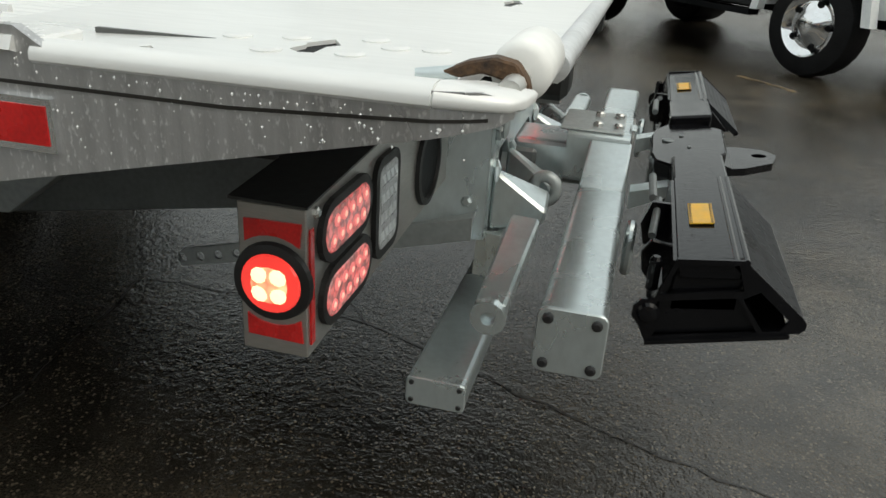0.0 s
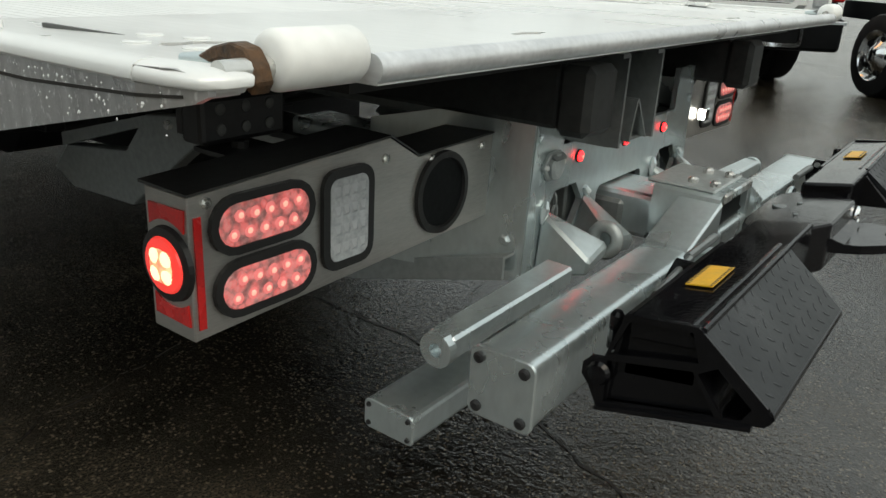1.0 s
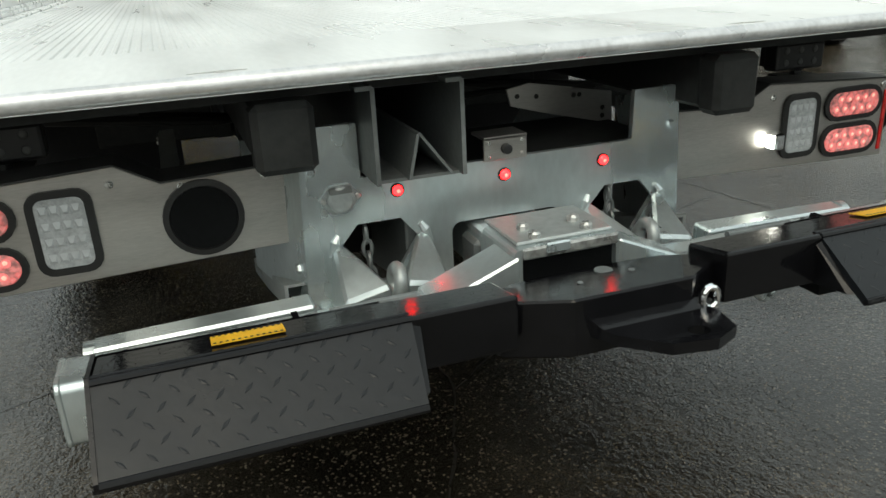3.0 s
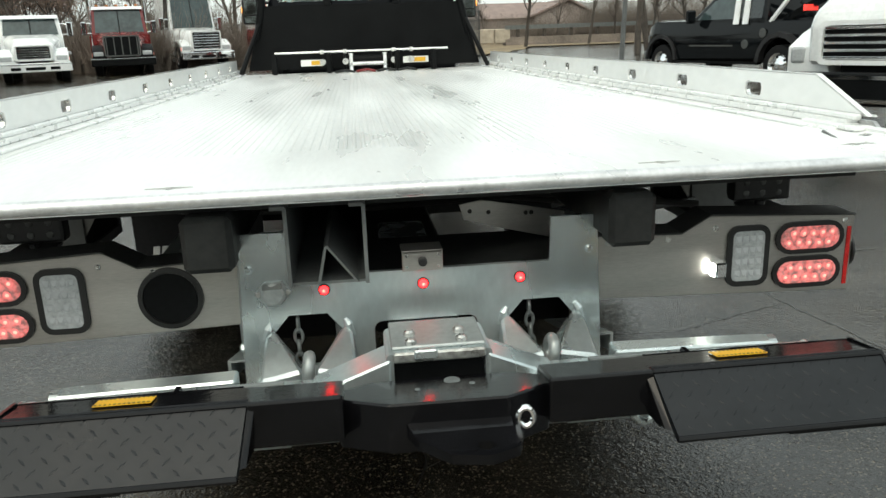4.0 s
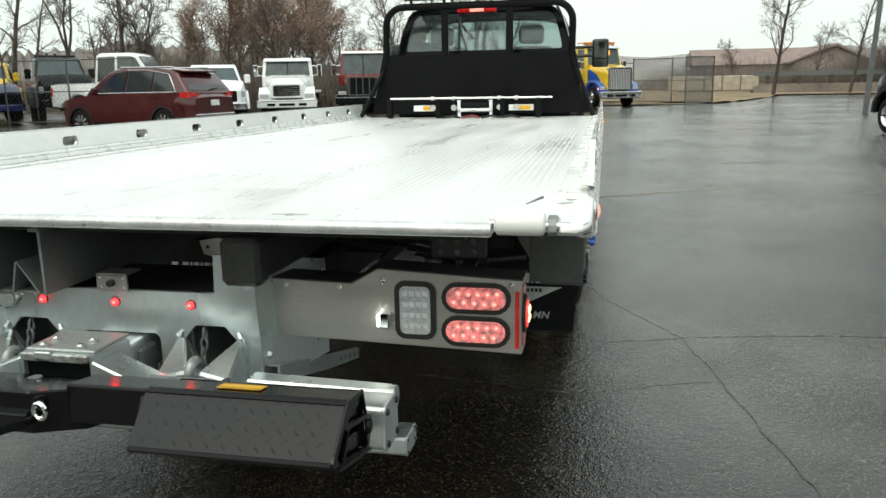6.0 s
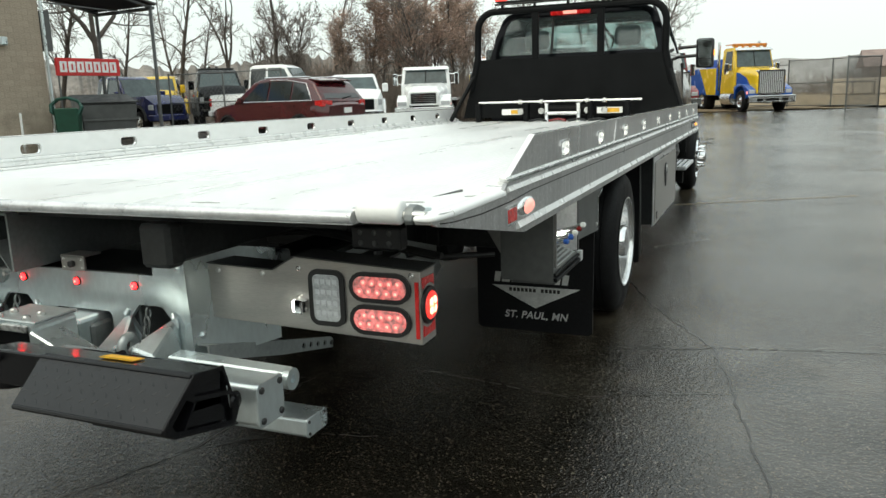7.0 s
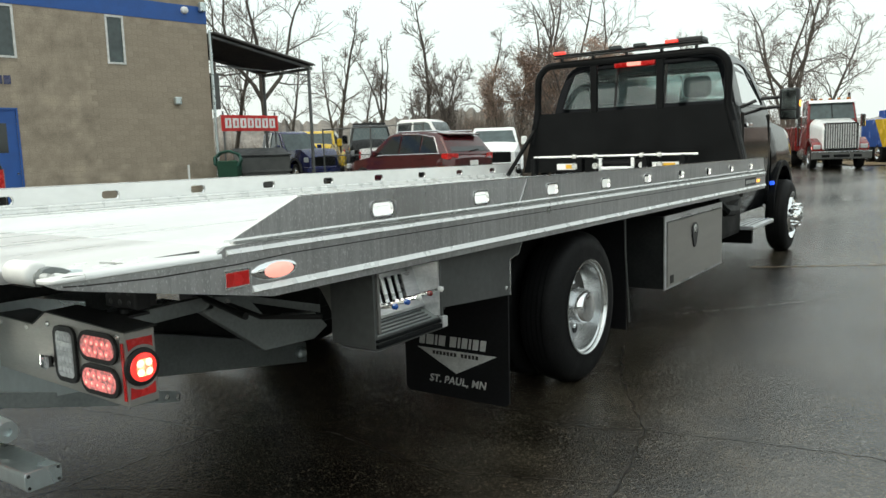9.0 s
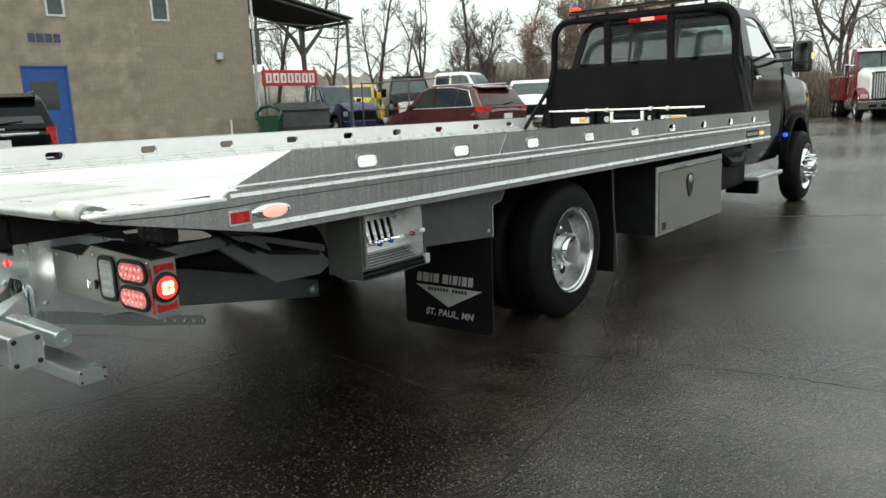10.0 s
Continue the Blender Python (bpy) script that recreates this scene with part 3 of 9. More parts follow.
part("worn_line", ribbon([(5.0, -0.80), (4.80, -0.98), (4.52, -1.18)], 0.06, 0.002, 0.02, 21), ROADLINE, GROUND)
part("worn_line", ribbon([(6.5, 12.6), (10.5, 13.6)], 0.10, 0.002, 0.01, 22), ROADWHITE, GROUND)

# ---- the tow truck ----
TRUCK = thing("tow_truck", "black rollback tow truck with wet aluminium flatbed and galvanised wheel lift", "tow truck")
SLOPE = -0.006


def tilt(t):
    for v in t.verts:
        v.co.z += SLOPE * v.co.y
    return t


def nose_x(x, y):
    """The tail corners draw in towards the rollers."""
    k = max(0.0, min(1.0, (0.17 - y) / 0.10)) ** 1.5
    s = 1 if x > 0 else -1
    return s * (1.222 + (abs(x) - 1.222) * (1 - 0.70 * k)) if abs(x) > 1.222 else x


def drawn_in(t):
    for y in (0.17, 0.14, 0.115, 0.09):
        bmesh.ops.bisect_plane(t, geom=t.verts[:] + t.edges[:] + t.faces[:], plane_co=(0, y, 0), plane_no=(0, 1, 0))
    for v in t.verts:
        v.co.x = nose_x(v.co.x, v.co.y)
    return t


def bed_part(name, t, material, parent=None, label="", smooth=False):
    return part(name, tilt(t), material, parent or TRUCK, label, smooth)


def bolt(parent, p, axis="y", r=0.009, h=0.006, material=None, sign=-1):
    t = lathe([(0, r), (sign * h * 0.6, r), (sign * h, r * 0.6)], p, axis, 8)
    return part("bolt", t, material or ZINC, parent)


# deck
deck = bed_part("deck", box(-1.15, 1.15, 0.72, 6.62, 0.965, 0.99), DECK, label="wet pale aluminium deck floor")
for k in range(11):
    x0 = -1.155 + k * 0.21
    prof = []
    for j in range(8):
        a = x0 + 0.002 + j * 0.026
        prof += [(a, 0.999), (a + 0.008, 0.999), (a + 0.012, 1.0015), (a + 0.019, 1.0015), (a + 0.023, 0.999)]
    prof = [(x0, 0.990), (x0, 0.999)] + prof + [(x0 + 0.21, 0.999), (x0 + 0.21, 0.990)]
    bed_part("deck_plank", plate(prof, "y", 0.72, 6.62), DECK, deck)
for sx in (-1, 1):
    bed_part("deck_edge", plate([(sx * 1.156, 0.985), (sx * 1.268, 0.985), (sx * 1.268, 1.006), (sx * 1.25, 1.006), (sx * 1.25, 1.0), (sx * 1.156, 1.0)], "y", 0.722, 6.62), DECK, deck)


def keyhole(cx, cy, s=1.0):
    return [(cx - 0.05 * s, cy - 0.006), (cx - 0.012 * s, cy - 0.010), (cx, cy - 0.020 * s), (cx + 0.016 * s, cy - 0.012), (cx + 0.05 * s, cy - 0.004),
            (cx + 0.05 * s, cy + 0.006), (cx + 0.016 * s, cy + 0.012), (cx, cy + 0.016 * s), (cx - 0.012 * s, cy + 0.010), (cx - 0.05 * s, cy + 0.006)]


def tail_outline():
    return [(-1.27, 0.13), (-1.215, 0.13), (-1.215, 0.17), (-1.075, 0.17), (-1.075, 0.092), (1.075, 0.092), (1.075, 0.17), (1.215, 0.17), (1.215, 0.13), (1.27, 0.13), (1.27, 0.722), (-1.27, 0.722)]


tail_holes = [keyhole(-0.535, 0.237), keyhole(0.545, 0.237)]
for sx in (-1, 1):
    tail_holes.append([(sx * 1.142, 0.336), (sx * 1.146, 0.352), (sx * 1.131, 0.368), (sx * 1.104, 0.362), (sx * 1.090, 0.366), (sx * 1.052, 0.348), (sx * 1.086, 0.328), (sx * 1.102, 0.338)][::sx])
    tail_holes.append([(sx * 1.240, 0.523), (sx * 1.192, 0.490), (sx * 1.214, 0.468), (sx * 1.240, 0.496)][::sx])
tail = bed_part("tail_plate", plate(tail_outline(), "z", 0.985, 1.004, tail_holes), DECK, label="smooth wet tail plate with key slots")
# black sheets added in and under the tail slots as their shade
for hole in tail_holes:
    bed_part("slot_shade_sheet", plate(hole, "z", 0.988, 0.9995), BLACK_SATIN, tail)
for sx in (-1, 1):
    bed_part("corner_shade_sheet", box(min(sx * 1.01, sx * 1.26), max(sx * 1.01, sx * 1.26), 0.30, 0.56, 0.955, 0.960), BLACK_SATIN, tail)
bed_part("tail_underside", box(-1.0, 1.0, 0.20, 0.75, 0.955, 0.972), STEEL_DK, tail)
for sx in (-1, 1):
    for dx, dy in ((1.092, 0.448), (1.152, 0.384), (1.068, 0.388), (1.133, 0.300), (1.036, 0.306), (1.074, 0.270), (1.064, 0.227)):
        bed_part("plug_weld", lathe([(0, 0.0165), (0.0015, 0.0165), (0.0035, 0.012)], (sx * dx, dy, 1.004), "z", 18), DECK, tail)
    bed_part("latch_slot", hull([(sx * 1.156, 0.581, 1.003), (sx * 1.120, 0.460, 1.003), (sx * 1.148, 0.581, 1.003), (sx * 1.112, 0.460, 1.003), (sx * 1.156, 0.581, 1.010), (sx * 1.120, 0.460, 1.004), (sx * 1.150, 0.581, 1.010), (sx * 1.116, 0.460, 1.004)]), GREY_PAINT, tail)
bed_part("tail_tube", tube([(-1.078, 0.097, 1.0015), (1.078, 0.097, 1.0015)], 0.0155, 18), ALU, tail, "bright round edge tube", True)
for sx in (-1, 1):
    rl = bed_part("tail_roller", lathe([(-0.056, 0.020), (-0.052, 0.026), (-0.047, 0.0285), (0.047, 0.0285), (0.052, 0.026), (0.056, 0.020)], (sx * 1.140, 0.115, 1.015), "x", 28), NYLON, label="white nylon tail roller", smooth=True)
    bed_part("roller_shaft", tube([(sx * 1.070, 0.115, 1.012), (sx * 1.25, 0.115, 1.008)], 0.011, 12), ZINC, rl, smooth=True)
    cres = [(0.182, 1.014), (0.159, 1.025), (0.135, 1.031), (0.115, 1.027), (0.104, 1.013), (0.100, 0.998), (0.107, 0.987), (0.117, 0.993), (0.118, 1.004), (0.126, 1.012), (0.145, 1.016), (0.165, 1.010)]
    bed_part("roller_bracket", plate(cres, "x", sx * 1.201, sx * 1.222, bev=0.002), RUST if sx < 0 else GALV_DARK, rl, "rusty curved roller bracket" if sx < 0 else "dull steel curved roller bracket")
    bed_part("roller_lug", tube([(sx * 1.212, 0.168, 1.012), (sx * 1.220, 0.205, 1.010)], [0.008, 0.005], 10), GALV, rl, smooth=True)
    bed_part("tail_corner", drawn_in(plate([(0.114, 0.988), (0.106, 0.995), (0.108, 1.003), (0.118, 1.0085), (0.136, 1.0110), (0.30, 1.010), (0.62, 1.005), (0.62, 0.965), (0.30, 0.965)], "x", sx * 1.243, sx * 1.281, bev=0.002)), DECK, tail)
    bed_part("corner_cheek", drawn_in(plate([(0.114, 0.990), (0.108, 0.998), (0.112, 1.003), (0.136, 1.0055), (0.30, 1.005), (0.30, 0.97)], "x", sx * 1.224, sx * 1.243)), DECK, tail)

# side rails
SLOTS = [1.215 + 0.615 * k for k in range(9)]
for sx in (-1, 1):
    o = sx * 1.293
    rail = bed_part("side_rail", drawn_in(plate([(0.118, 0.984), (0.106, 0.991), (0.106, 1.000), (0.114, 1.008), (0.132, 1.0125), (0.30, 1.0125), (0.53, 1.012), (0.56, 1.030), (6.66, 1.030), (6.66, 0.872), (0.715 if sx > 0 else 0.625, 0.872)], "x", sx * 1.281, o)), ALU_STREAK, label="wet streaked aluminium bed side rail")
    bed_part("rail_ledge", box(min(sx * 1.245, sx * 1.281), max(sx * 1.245, sx * 1.281), 0.62, 6.66, 1.012, 1.030), EDGE, rail)
    bed_part("rail_toe", box(min(sx * 1.218, sx * 1.281), max(sx * 1.218, sx * 1.281), 0.545, 0.80, 1.006, 1.019, 0.003), EDGE, rail)
    bed_part("rail_bead", plate([(o - sx * 0.004, 1.0405), (o + sx * 0.003, 1.0415), (o, 1.047), (o - sx * 0.004, 1.047)], "y", 0.56, 6.64), EDGE, rail)
    bed_part("rail_shoulder", plate([(o, 1.006), (o + sx * 0.008, 1.009), (o + sx * 0.003, 1.021), (o, 1.021)], "y", 0.56, 6.66), EDGE, rail)
    bed_part("rail_lip", plate([(o, 0.892), (o + sx * 0.011, 0.897), (o + sx * 0.003, 0.913), (o, 0.913)], "y", 0.64, 6.66), EDGE, rail)
    # pale deck colour paints the soft light on the rounded shoulder
    bed_part("rail_shoulder_cap", plate([(o, 0.998), (o + sx * 0.003, 1.001), (o + sx * 0.003, 1.008), (o, 1.0130), (o - sx * 0.008, 1.0165), (o - sx * 0.020, 1.0175), (o - sx * 0.040, 1.0145), (o - sx * 0.040, 1.0), (o - sx * 0.004, 0.998)], "y", 0.17, 0.545), DECK, rail, smooth=True)
    bed_part("nose_cap", hull([(o, 0.17, 0.998), (o + sx * 0.003, 0.17, 1.001), (o + sx * 0.003, 0.17, 1.008), (o, 0.17, 1.0130), (o - sx * 0.008, 0.17, 1.0165), (o - sx * 0.020, 0.17, 1.0175), (o - sx * 0.040, 0.17, 1.0145), (o - sx * 0.036, 0.17, 0.998), (sx * 1.286, 0.130, 0.998), (sx * 1.285, 0.130, 1.008), (sx * 1.272, 0.130, 1.0145), (sx * 1.276, 0.107, 0.997), (sx * 1.275, 0.106, 1.006), (sx * 1.258, 0.112, 1.013), (sx * 1.256, 0.098, 0.996), (sx * 1.255, 0.097, 1.006), (sx * 1.228, 0.094, 0.997), (sx * 1.228, 0.092, 1.008), (sx * 1.228, 0.14, 1.012)], bev=0.002), DECK, rail, "pale rounded end of the rail", True)
    bed_part("rail_groove", drawn_in(plate([(0.125, 0.9885), (0.352, 0.977), (0.60, 0.977), (0.80, 0.985), (6.66, 0.985), (6.66, 0.9880), (0.80, 0.9880), (0.60, 0.9805), (0.352, 0.9805), (0.125, 0.9915)], "x", o, o + sx * 0.0012)), INK, rail)
    slots = [rounded(0.118, 0.054, 0.02, 2, y, 1.082) for y in SLOTS]
    up = plate([(0.575, 1.041), (0.835, 1.145), (6.60, 1.145), (6.64, 1.041)], "x", sx * 1.279, sx * 1.289, slots)
    bed_part("upper_rail", up, ALU_STREAK, rail)
    # added skin in deck colour: bounce light on the inner face, painted in
    bed_part("inner_bounce_sheet", plate([(0.60, 1.047), (0.838, 1.143), (6.60, 1.143), (6.60, 1.047)], "x", sx * 1.275, sx * 1.279, slots), DECK, rail, "added inner sheet, paler to carry light bounced off the deck")
    for y in SLOTS:
        bed_part("slot_liner", plate(rounded(0.124, 0.060, 0.022, 2, y, 1.082), "x", sx * 1.281, sx * 1.2935, [rounded(0.106, 0.044, 0.016, 2, y, 1.082)]), POLISHED, rail)
    bed_part("rail_cap", plate([(0.845, 1.145), (6.60, 1.145), (6.60, 1.149), (0.845, 1.149)], "x", sx * 1.277, sx * 1.291), POLISHED, rail)
    bed_part("rail_ramp_cap", hull([(sx * 1.275, 0.575, 1.041), (sx * 1.292, 0.575, 1.041), (sx * 1.275, 0.838, 1.147), (sx * 1.292, 0.838, 1.147), (sx * 1.275, 0.571, 1.042), (sx * 1.292, 0.571, 1.042), (sx * 1.275, 0.836, 1.1485), (sx * 1.292, 0.836, 1.1485)]), DECK, rail)
    bed_part("rail_seam", hull([(sx * 1.2885, 2.14, 1.042), (sx * 1.2885, 2.15, 1.042), (sx * 1.2885, 2.21, 1.145), (sx * 1.2885, 2.22, 1.145), (sx * 1.292, 2.14, 1.042), (sx * 1.292, 2.15, 1.042), (sx * 1.292, 2.21, 1.145), (sx * 1.292, 2.22, 1.145)]), POLISHED, rail)
    bed_part("rail_foot", box(min(sx * 1.255, sx * 1.279), max(sx * 1.255, sx * 1.279), 0.60, 6.62, 1.030, 1.046, 0.004), EDGE, rail)
    bed_part("inner_flange", box(min(sx * 1.19, sx * 1.255), max(sx * 1.19, sx * 1.255), 0.62, 6.62, 1.0, 1.010, 0.003), EDGE, rail)
    rnd = random.Random(7 + sx)
    vs, fs = [], []
    for k in range(800):
        y = rnd.uniform(0.14, 0.85) if k < 180 else rnd.uniform(0.6, 6.4)
        zt, zb = (0.994, 0.988 - (y - 0.1) * 0.18) if y < 0.55 else (1.009, 0.988 - (y - 0.1) * 0.18) if y < 0.72 else (1.026, 0.886)
        z = rnd.uniform(zb, zt) if rnd.random() < 0.5 else zt - abs(rnd.gauss(0, 0.012))
        if 0.54 < y < 0.83 and z < 0.98:
            continue
        r, e = rnd.uniform(0.0006, 0.0017), rnd.uniform(1.0, 2.2)
        i = len(vs)
        vs += [(o, y - r, z), (o, y, z - r * e), (o, y + r, z), (o, y, z + r), (o + sx * r * 0.9, y, z - r * 0.3)]
        fs += [(i, i + 1, i + 4), (i + 1, i + 2, i + 4), (i + 2, i + 3, i + 4), (i + 3, i, i + 4)]
    me = bpy.data.meshes.new("rain_film")
    me.from_pydata([(nose_x(x, y), y, z + SLOPE * y) for x, y, z in vs], [], fs)
    me.materials.append(WATER)
    ob = new("rain_film", me)
    ob.parent = rail
    tagged(ob, kind="stuff")
    # reflector and marker lamp
    ry = 0.0 if sx > 0 else -0.018
    rf = bed_part("reflector", box(min(o, o + sx * 0.006), max(o, o + sx * 0.006), 0.552 + ry, 0.628 + ry, 0.922, 0.960), RED_REFL, label="red side reflector in chrome frame")
    fr = plate([(0.545 + ry, 0.915), (0.635 + ry, 0.915), (0.635 + ry, 0.967), (0.545 + ry, 0.967)], "x", o, o + sx * 0.005, [[(0.553 + ry, 0.923), (0.627 + ry, 0.923), (0.627 + ry, 0.959), (0.553 + ry, 0.959)]])
    bed_part("reflector_frame", fr, CHROME, rf)
    t = bmesh.new()
    bmesh.ops.create_uvsphere(t, u_segments=24, v_segments=12, radius=1.0)
    ml = bed_part("marker_lamp", moved(t, Matrix.Translation((o, 0.728, 0.947)) @ Matrix.Diagonal((0.014, 0.088, 0.029, 1))), CHROME, label="chrome oval side marker lamp, lit", smooth=True)
    t = bmesh.new()
    bmesh.ops.create_uvsphere(t, u_segments=24, v_segments=12, radius=1.0)
    bed_part("marker_lens", moved(t, Matrix.Translation((o + sx * 0.006, 0.733, 0.9465)) @ Matrix.Diagonal((0.0135, 0.060, 0.0225, 1))), MARKER, ml, smooth=True)
    bed_part("front_decal", box(min(o, o + sx * 0.003), max(o, o + sx * 0.003), 5.95, 6.30, 0.925, 0.985), STEEL_DK, rail)
    for k in range(5):
        bed_part("decal_bar", box(min(o, o + sx * 0.0045), max(o, o + sx * 0.0045), 5.97 + k * 0.062, 6.015 + k * 0.062, 0.94, 0.97), SILVER_INK, rail)
    bed_part("front_marker", box(min(o, o + sx * 0.012), max(o, o + sx * 0.012), 6.34, 6.42, 0.94, 0.965, 0.004), AMBER, rail, "small amber marker lamp, lit")
    bed_part("blue_lamp", box(min(sx * 0.985, sx * 1.030), max(sx * 0.985, sx * 1.030), 8.27, 8.32, 0.822, 0.866, 0.008), BLUE_LIT, TRUCK, "small blue lamp, lit")

# understructure of the bed
for sx in (-1, 1):
    br = bed_part("bed_beam", box(min(sx * 0.405, sx * 0.497), max(sx * 0.405, sx * 0.497), 0.19, 6.5, 0.846, 0.956, 0.008), STEEL_DK, label="dark steel bed beam")
    bed_part("beam_end", box(min(sx * 0.398, sx * 0.503), max(sx * 0.398, sx * 0.503), 0.13, 0.195, 0.838, 0.958, 0.012), STEEL_DK, br, "worn black beam end pad")
for y in (0.85, 1.5, 2.1, 2.7, 3.3, 3.9, 4.5, 5.1, 5.7, 6.3):
    bed_part("cross_member", box(-1.27, 1.27, y, y + 0.06, 0.90, 0.965), STEEL_DK)
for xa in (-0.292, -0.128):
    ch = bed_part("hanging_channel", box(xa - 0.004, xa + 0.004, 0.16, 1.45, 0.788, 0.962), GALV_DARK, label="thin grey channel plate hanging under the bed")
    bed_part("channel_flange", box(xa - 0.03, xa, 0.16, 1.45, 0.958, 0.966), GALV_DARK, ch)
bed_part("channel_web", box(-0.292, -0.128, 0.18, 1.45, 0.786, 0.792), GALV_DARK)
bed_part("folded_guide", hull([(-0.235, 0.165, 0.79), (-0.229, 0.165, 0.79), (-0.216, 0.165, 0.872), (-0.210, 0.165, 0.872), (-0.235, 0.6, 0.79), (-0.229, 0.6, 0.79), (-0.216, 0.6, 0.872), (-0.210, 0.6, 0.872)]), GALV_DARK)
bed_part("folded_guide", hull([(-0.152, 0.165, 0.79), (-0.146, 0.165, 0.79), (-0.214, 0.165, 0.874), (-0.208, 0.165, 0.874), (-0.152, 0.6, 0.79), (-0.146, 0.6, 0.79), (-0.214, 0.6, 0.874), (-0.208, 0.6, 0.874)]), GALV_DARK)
# rear-facing panels ahead of the light boxes and inner brackets
for sx in (-1, 1):
    o = [(sx * 0.50, 0.945), (sx * 1.262, 0.945), (sx * 1.262, 0.655), (sx * 1.12, 0.655), (sx * 1.06, 0.69), (sx * 1.0, 0.79), (sx * 0.93, 0.82), (sx * 0.50, 0.82)]
    rp_ = bed_part("rear_panel", plate(o, "y", 1.205, 1.217), PANEL_LIT, label="grey steel panel with bolt heads")
    for bx, bz in ((0.60, 0.90), (0.66, 0.87), (0.74, 0.90), (0.88, 0.905), (0.95, 0.90), (1.10, 0.90), (1.13, 0.90), (1.19, 0.75), (1.21, 0.70), (1.10, 0.86)):
        bed_part("bolt", lathe([(0, 0.008), (-0.004, 0.008), (-0.007, 0.004)], (sx * bx, 1.205, bz), "y", 8), STEEL_DK, rp_)
ib = bed_part("inner_bracket", plate([(0.123, 0.868), (0.182, 0.878), (0.405, 0.837), (0.408, 0.757), (0.215, 0.805), (0.135, 0.828)], "y", 0.527, 0.535), STAINLESS, label="pale bracket plate with holes")
for hx, hz in ((0.15, 0.850), (0.20, 0.845), (0.30, 0.838), (0.315, 0.838), (0.38, 0.800), (0.38, 0.780)):
    bed_part("bracket_hole", lathe([(0.0, 0.006), (-0.0012, 0.006)], (hx, 0.527, hz), "y", 10), INK, ib)
part("winch_hose", tube([(-0.9, 0.8, 0.86), (-0.5, 0.9, 0.80), (0.0, 1.1, 0.82), (0.5, 1.0, 0.78), (0.95, 0.9, 0.74)], 0.012, 8), GROMMET, TRUCK)
part("winch_hose", tube([(-0.7, 1.0, 0.82), (-0.2, 1.2, 0.72), (0.35, 1.1, 0.76), (0.85, 1.05, 0.70), (1.05, 1.15, 0.70)], 0.010, 8), GROMMET, TRUCK)

# chassis
for sx in (-1, 1):
    part("chassis_rail", box(min(sx * 0.40, sx * 0.47), max(sx * 0.40, sx * 0.47), 2.0, 9.6, 0.53, 0.75, 0.006), STEEL_DK, TRUCK)
    part("subframe_rail", box(min(sx * 0.39, sx * 0.48), max(sx * 0.39, sx * 0.48), 1.1, 6.4, 0.753, 0.835, 0.006), STEEL_DK, TRUCK)
    # hinge parts take a paler steel, painting in light missing under the bed
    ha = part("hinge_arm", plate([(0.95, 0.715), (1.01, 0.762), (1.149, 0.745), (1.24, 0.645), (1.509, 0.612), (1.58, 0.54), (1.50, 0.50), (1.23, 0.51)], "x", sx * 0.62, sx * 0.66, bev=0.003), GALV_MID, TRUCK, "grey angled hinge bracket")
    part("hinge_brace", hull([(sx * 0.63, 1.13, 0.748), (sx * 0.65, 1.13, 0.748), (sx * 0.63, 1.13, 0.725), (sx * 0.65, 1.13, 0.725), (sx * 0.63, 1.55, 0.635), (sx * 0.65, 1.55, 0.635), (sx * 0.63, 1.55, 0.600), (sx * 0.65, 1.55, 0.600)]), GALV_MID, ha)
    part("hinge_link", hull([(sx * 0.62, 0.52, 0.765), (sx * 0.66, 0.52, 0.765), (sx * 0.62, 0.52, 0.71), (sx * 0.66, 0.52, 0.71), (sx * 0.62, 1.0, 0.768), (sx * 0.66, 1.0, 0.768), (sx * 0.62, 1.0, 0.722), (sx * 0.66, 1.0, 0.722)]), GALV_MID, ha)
    part("hinge_bolt", lathe([(0, 0.012), (sx * 0.008, 0.010)], (sx * 0.66, 1.06, 0.735), "x", 10), ZINC, ha)
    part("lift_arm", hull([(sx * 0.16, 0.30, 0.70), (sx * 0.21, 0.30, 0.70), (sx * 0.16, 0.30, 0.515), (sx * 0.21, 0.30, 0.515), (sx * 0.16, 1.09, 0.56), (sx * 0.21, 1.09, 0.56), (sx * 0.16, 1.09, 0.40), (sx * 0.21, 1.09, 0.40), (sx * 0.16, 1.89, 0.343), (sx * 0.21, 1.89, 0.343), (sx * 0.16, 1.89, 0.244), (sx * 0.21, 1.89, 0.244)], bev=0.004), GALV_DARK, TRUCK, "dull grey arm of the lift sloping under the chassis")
    part("arm_pin", lathe([(0, 0.03), (sx * 0.02, 0.028), (sx * 0.03, 0.015)], (sx * 0.21, 1.84, 0.30), "x", 14), GALV, TRUCK)
part("chassis_crossmember", box(-0.9, 0.9, 2.05, 2.12, 0.53, 0.66, 0.006), STEEL_DK, TRUCK)
part("chassis_crossmember", box(-0.4, 0.4, 1.8, 1.9, 0.55, 0.72, 0.006), STEEL_DK, TRUCK)
part("rear_axle", tube([(-0.95, 3.0, 0.405), (-0.2, 3.0, 0.405), (-0.16, 3.0, 0.405), (0.16, 3.0, 0.405), (0.2, 3.0, 0.405), (0.95, 3.0, 0.405)], [0.07, 0.07, 0.17, 0.17, 0.07, 0.07], 16), STEEL_DK, TRUCK, smooth=True)
part("boom_sleeve", box(-0.14, 0.14, 1.05, 2.75, 0.40, 0.60, 0.01), STEEL_DK, TRUCK, "dark steel boom sleeve under the chassis")
part("underbody_dark_tank", box(-0.36, 0.36, 3.7, 5.2, 0.38, 0.75, 0.04, 2), STEEL_DK, TRUCK)

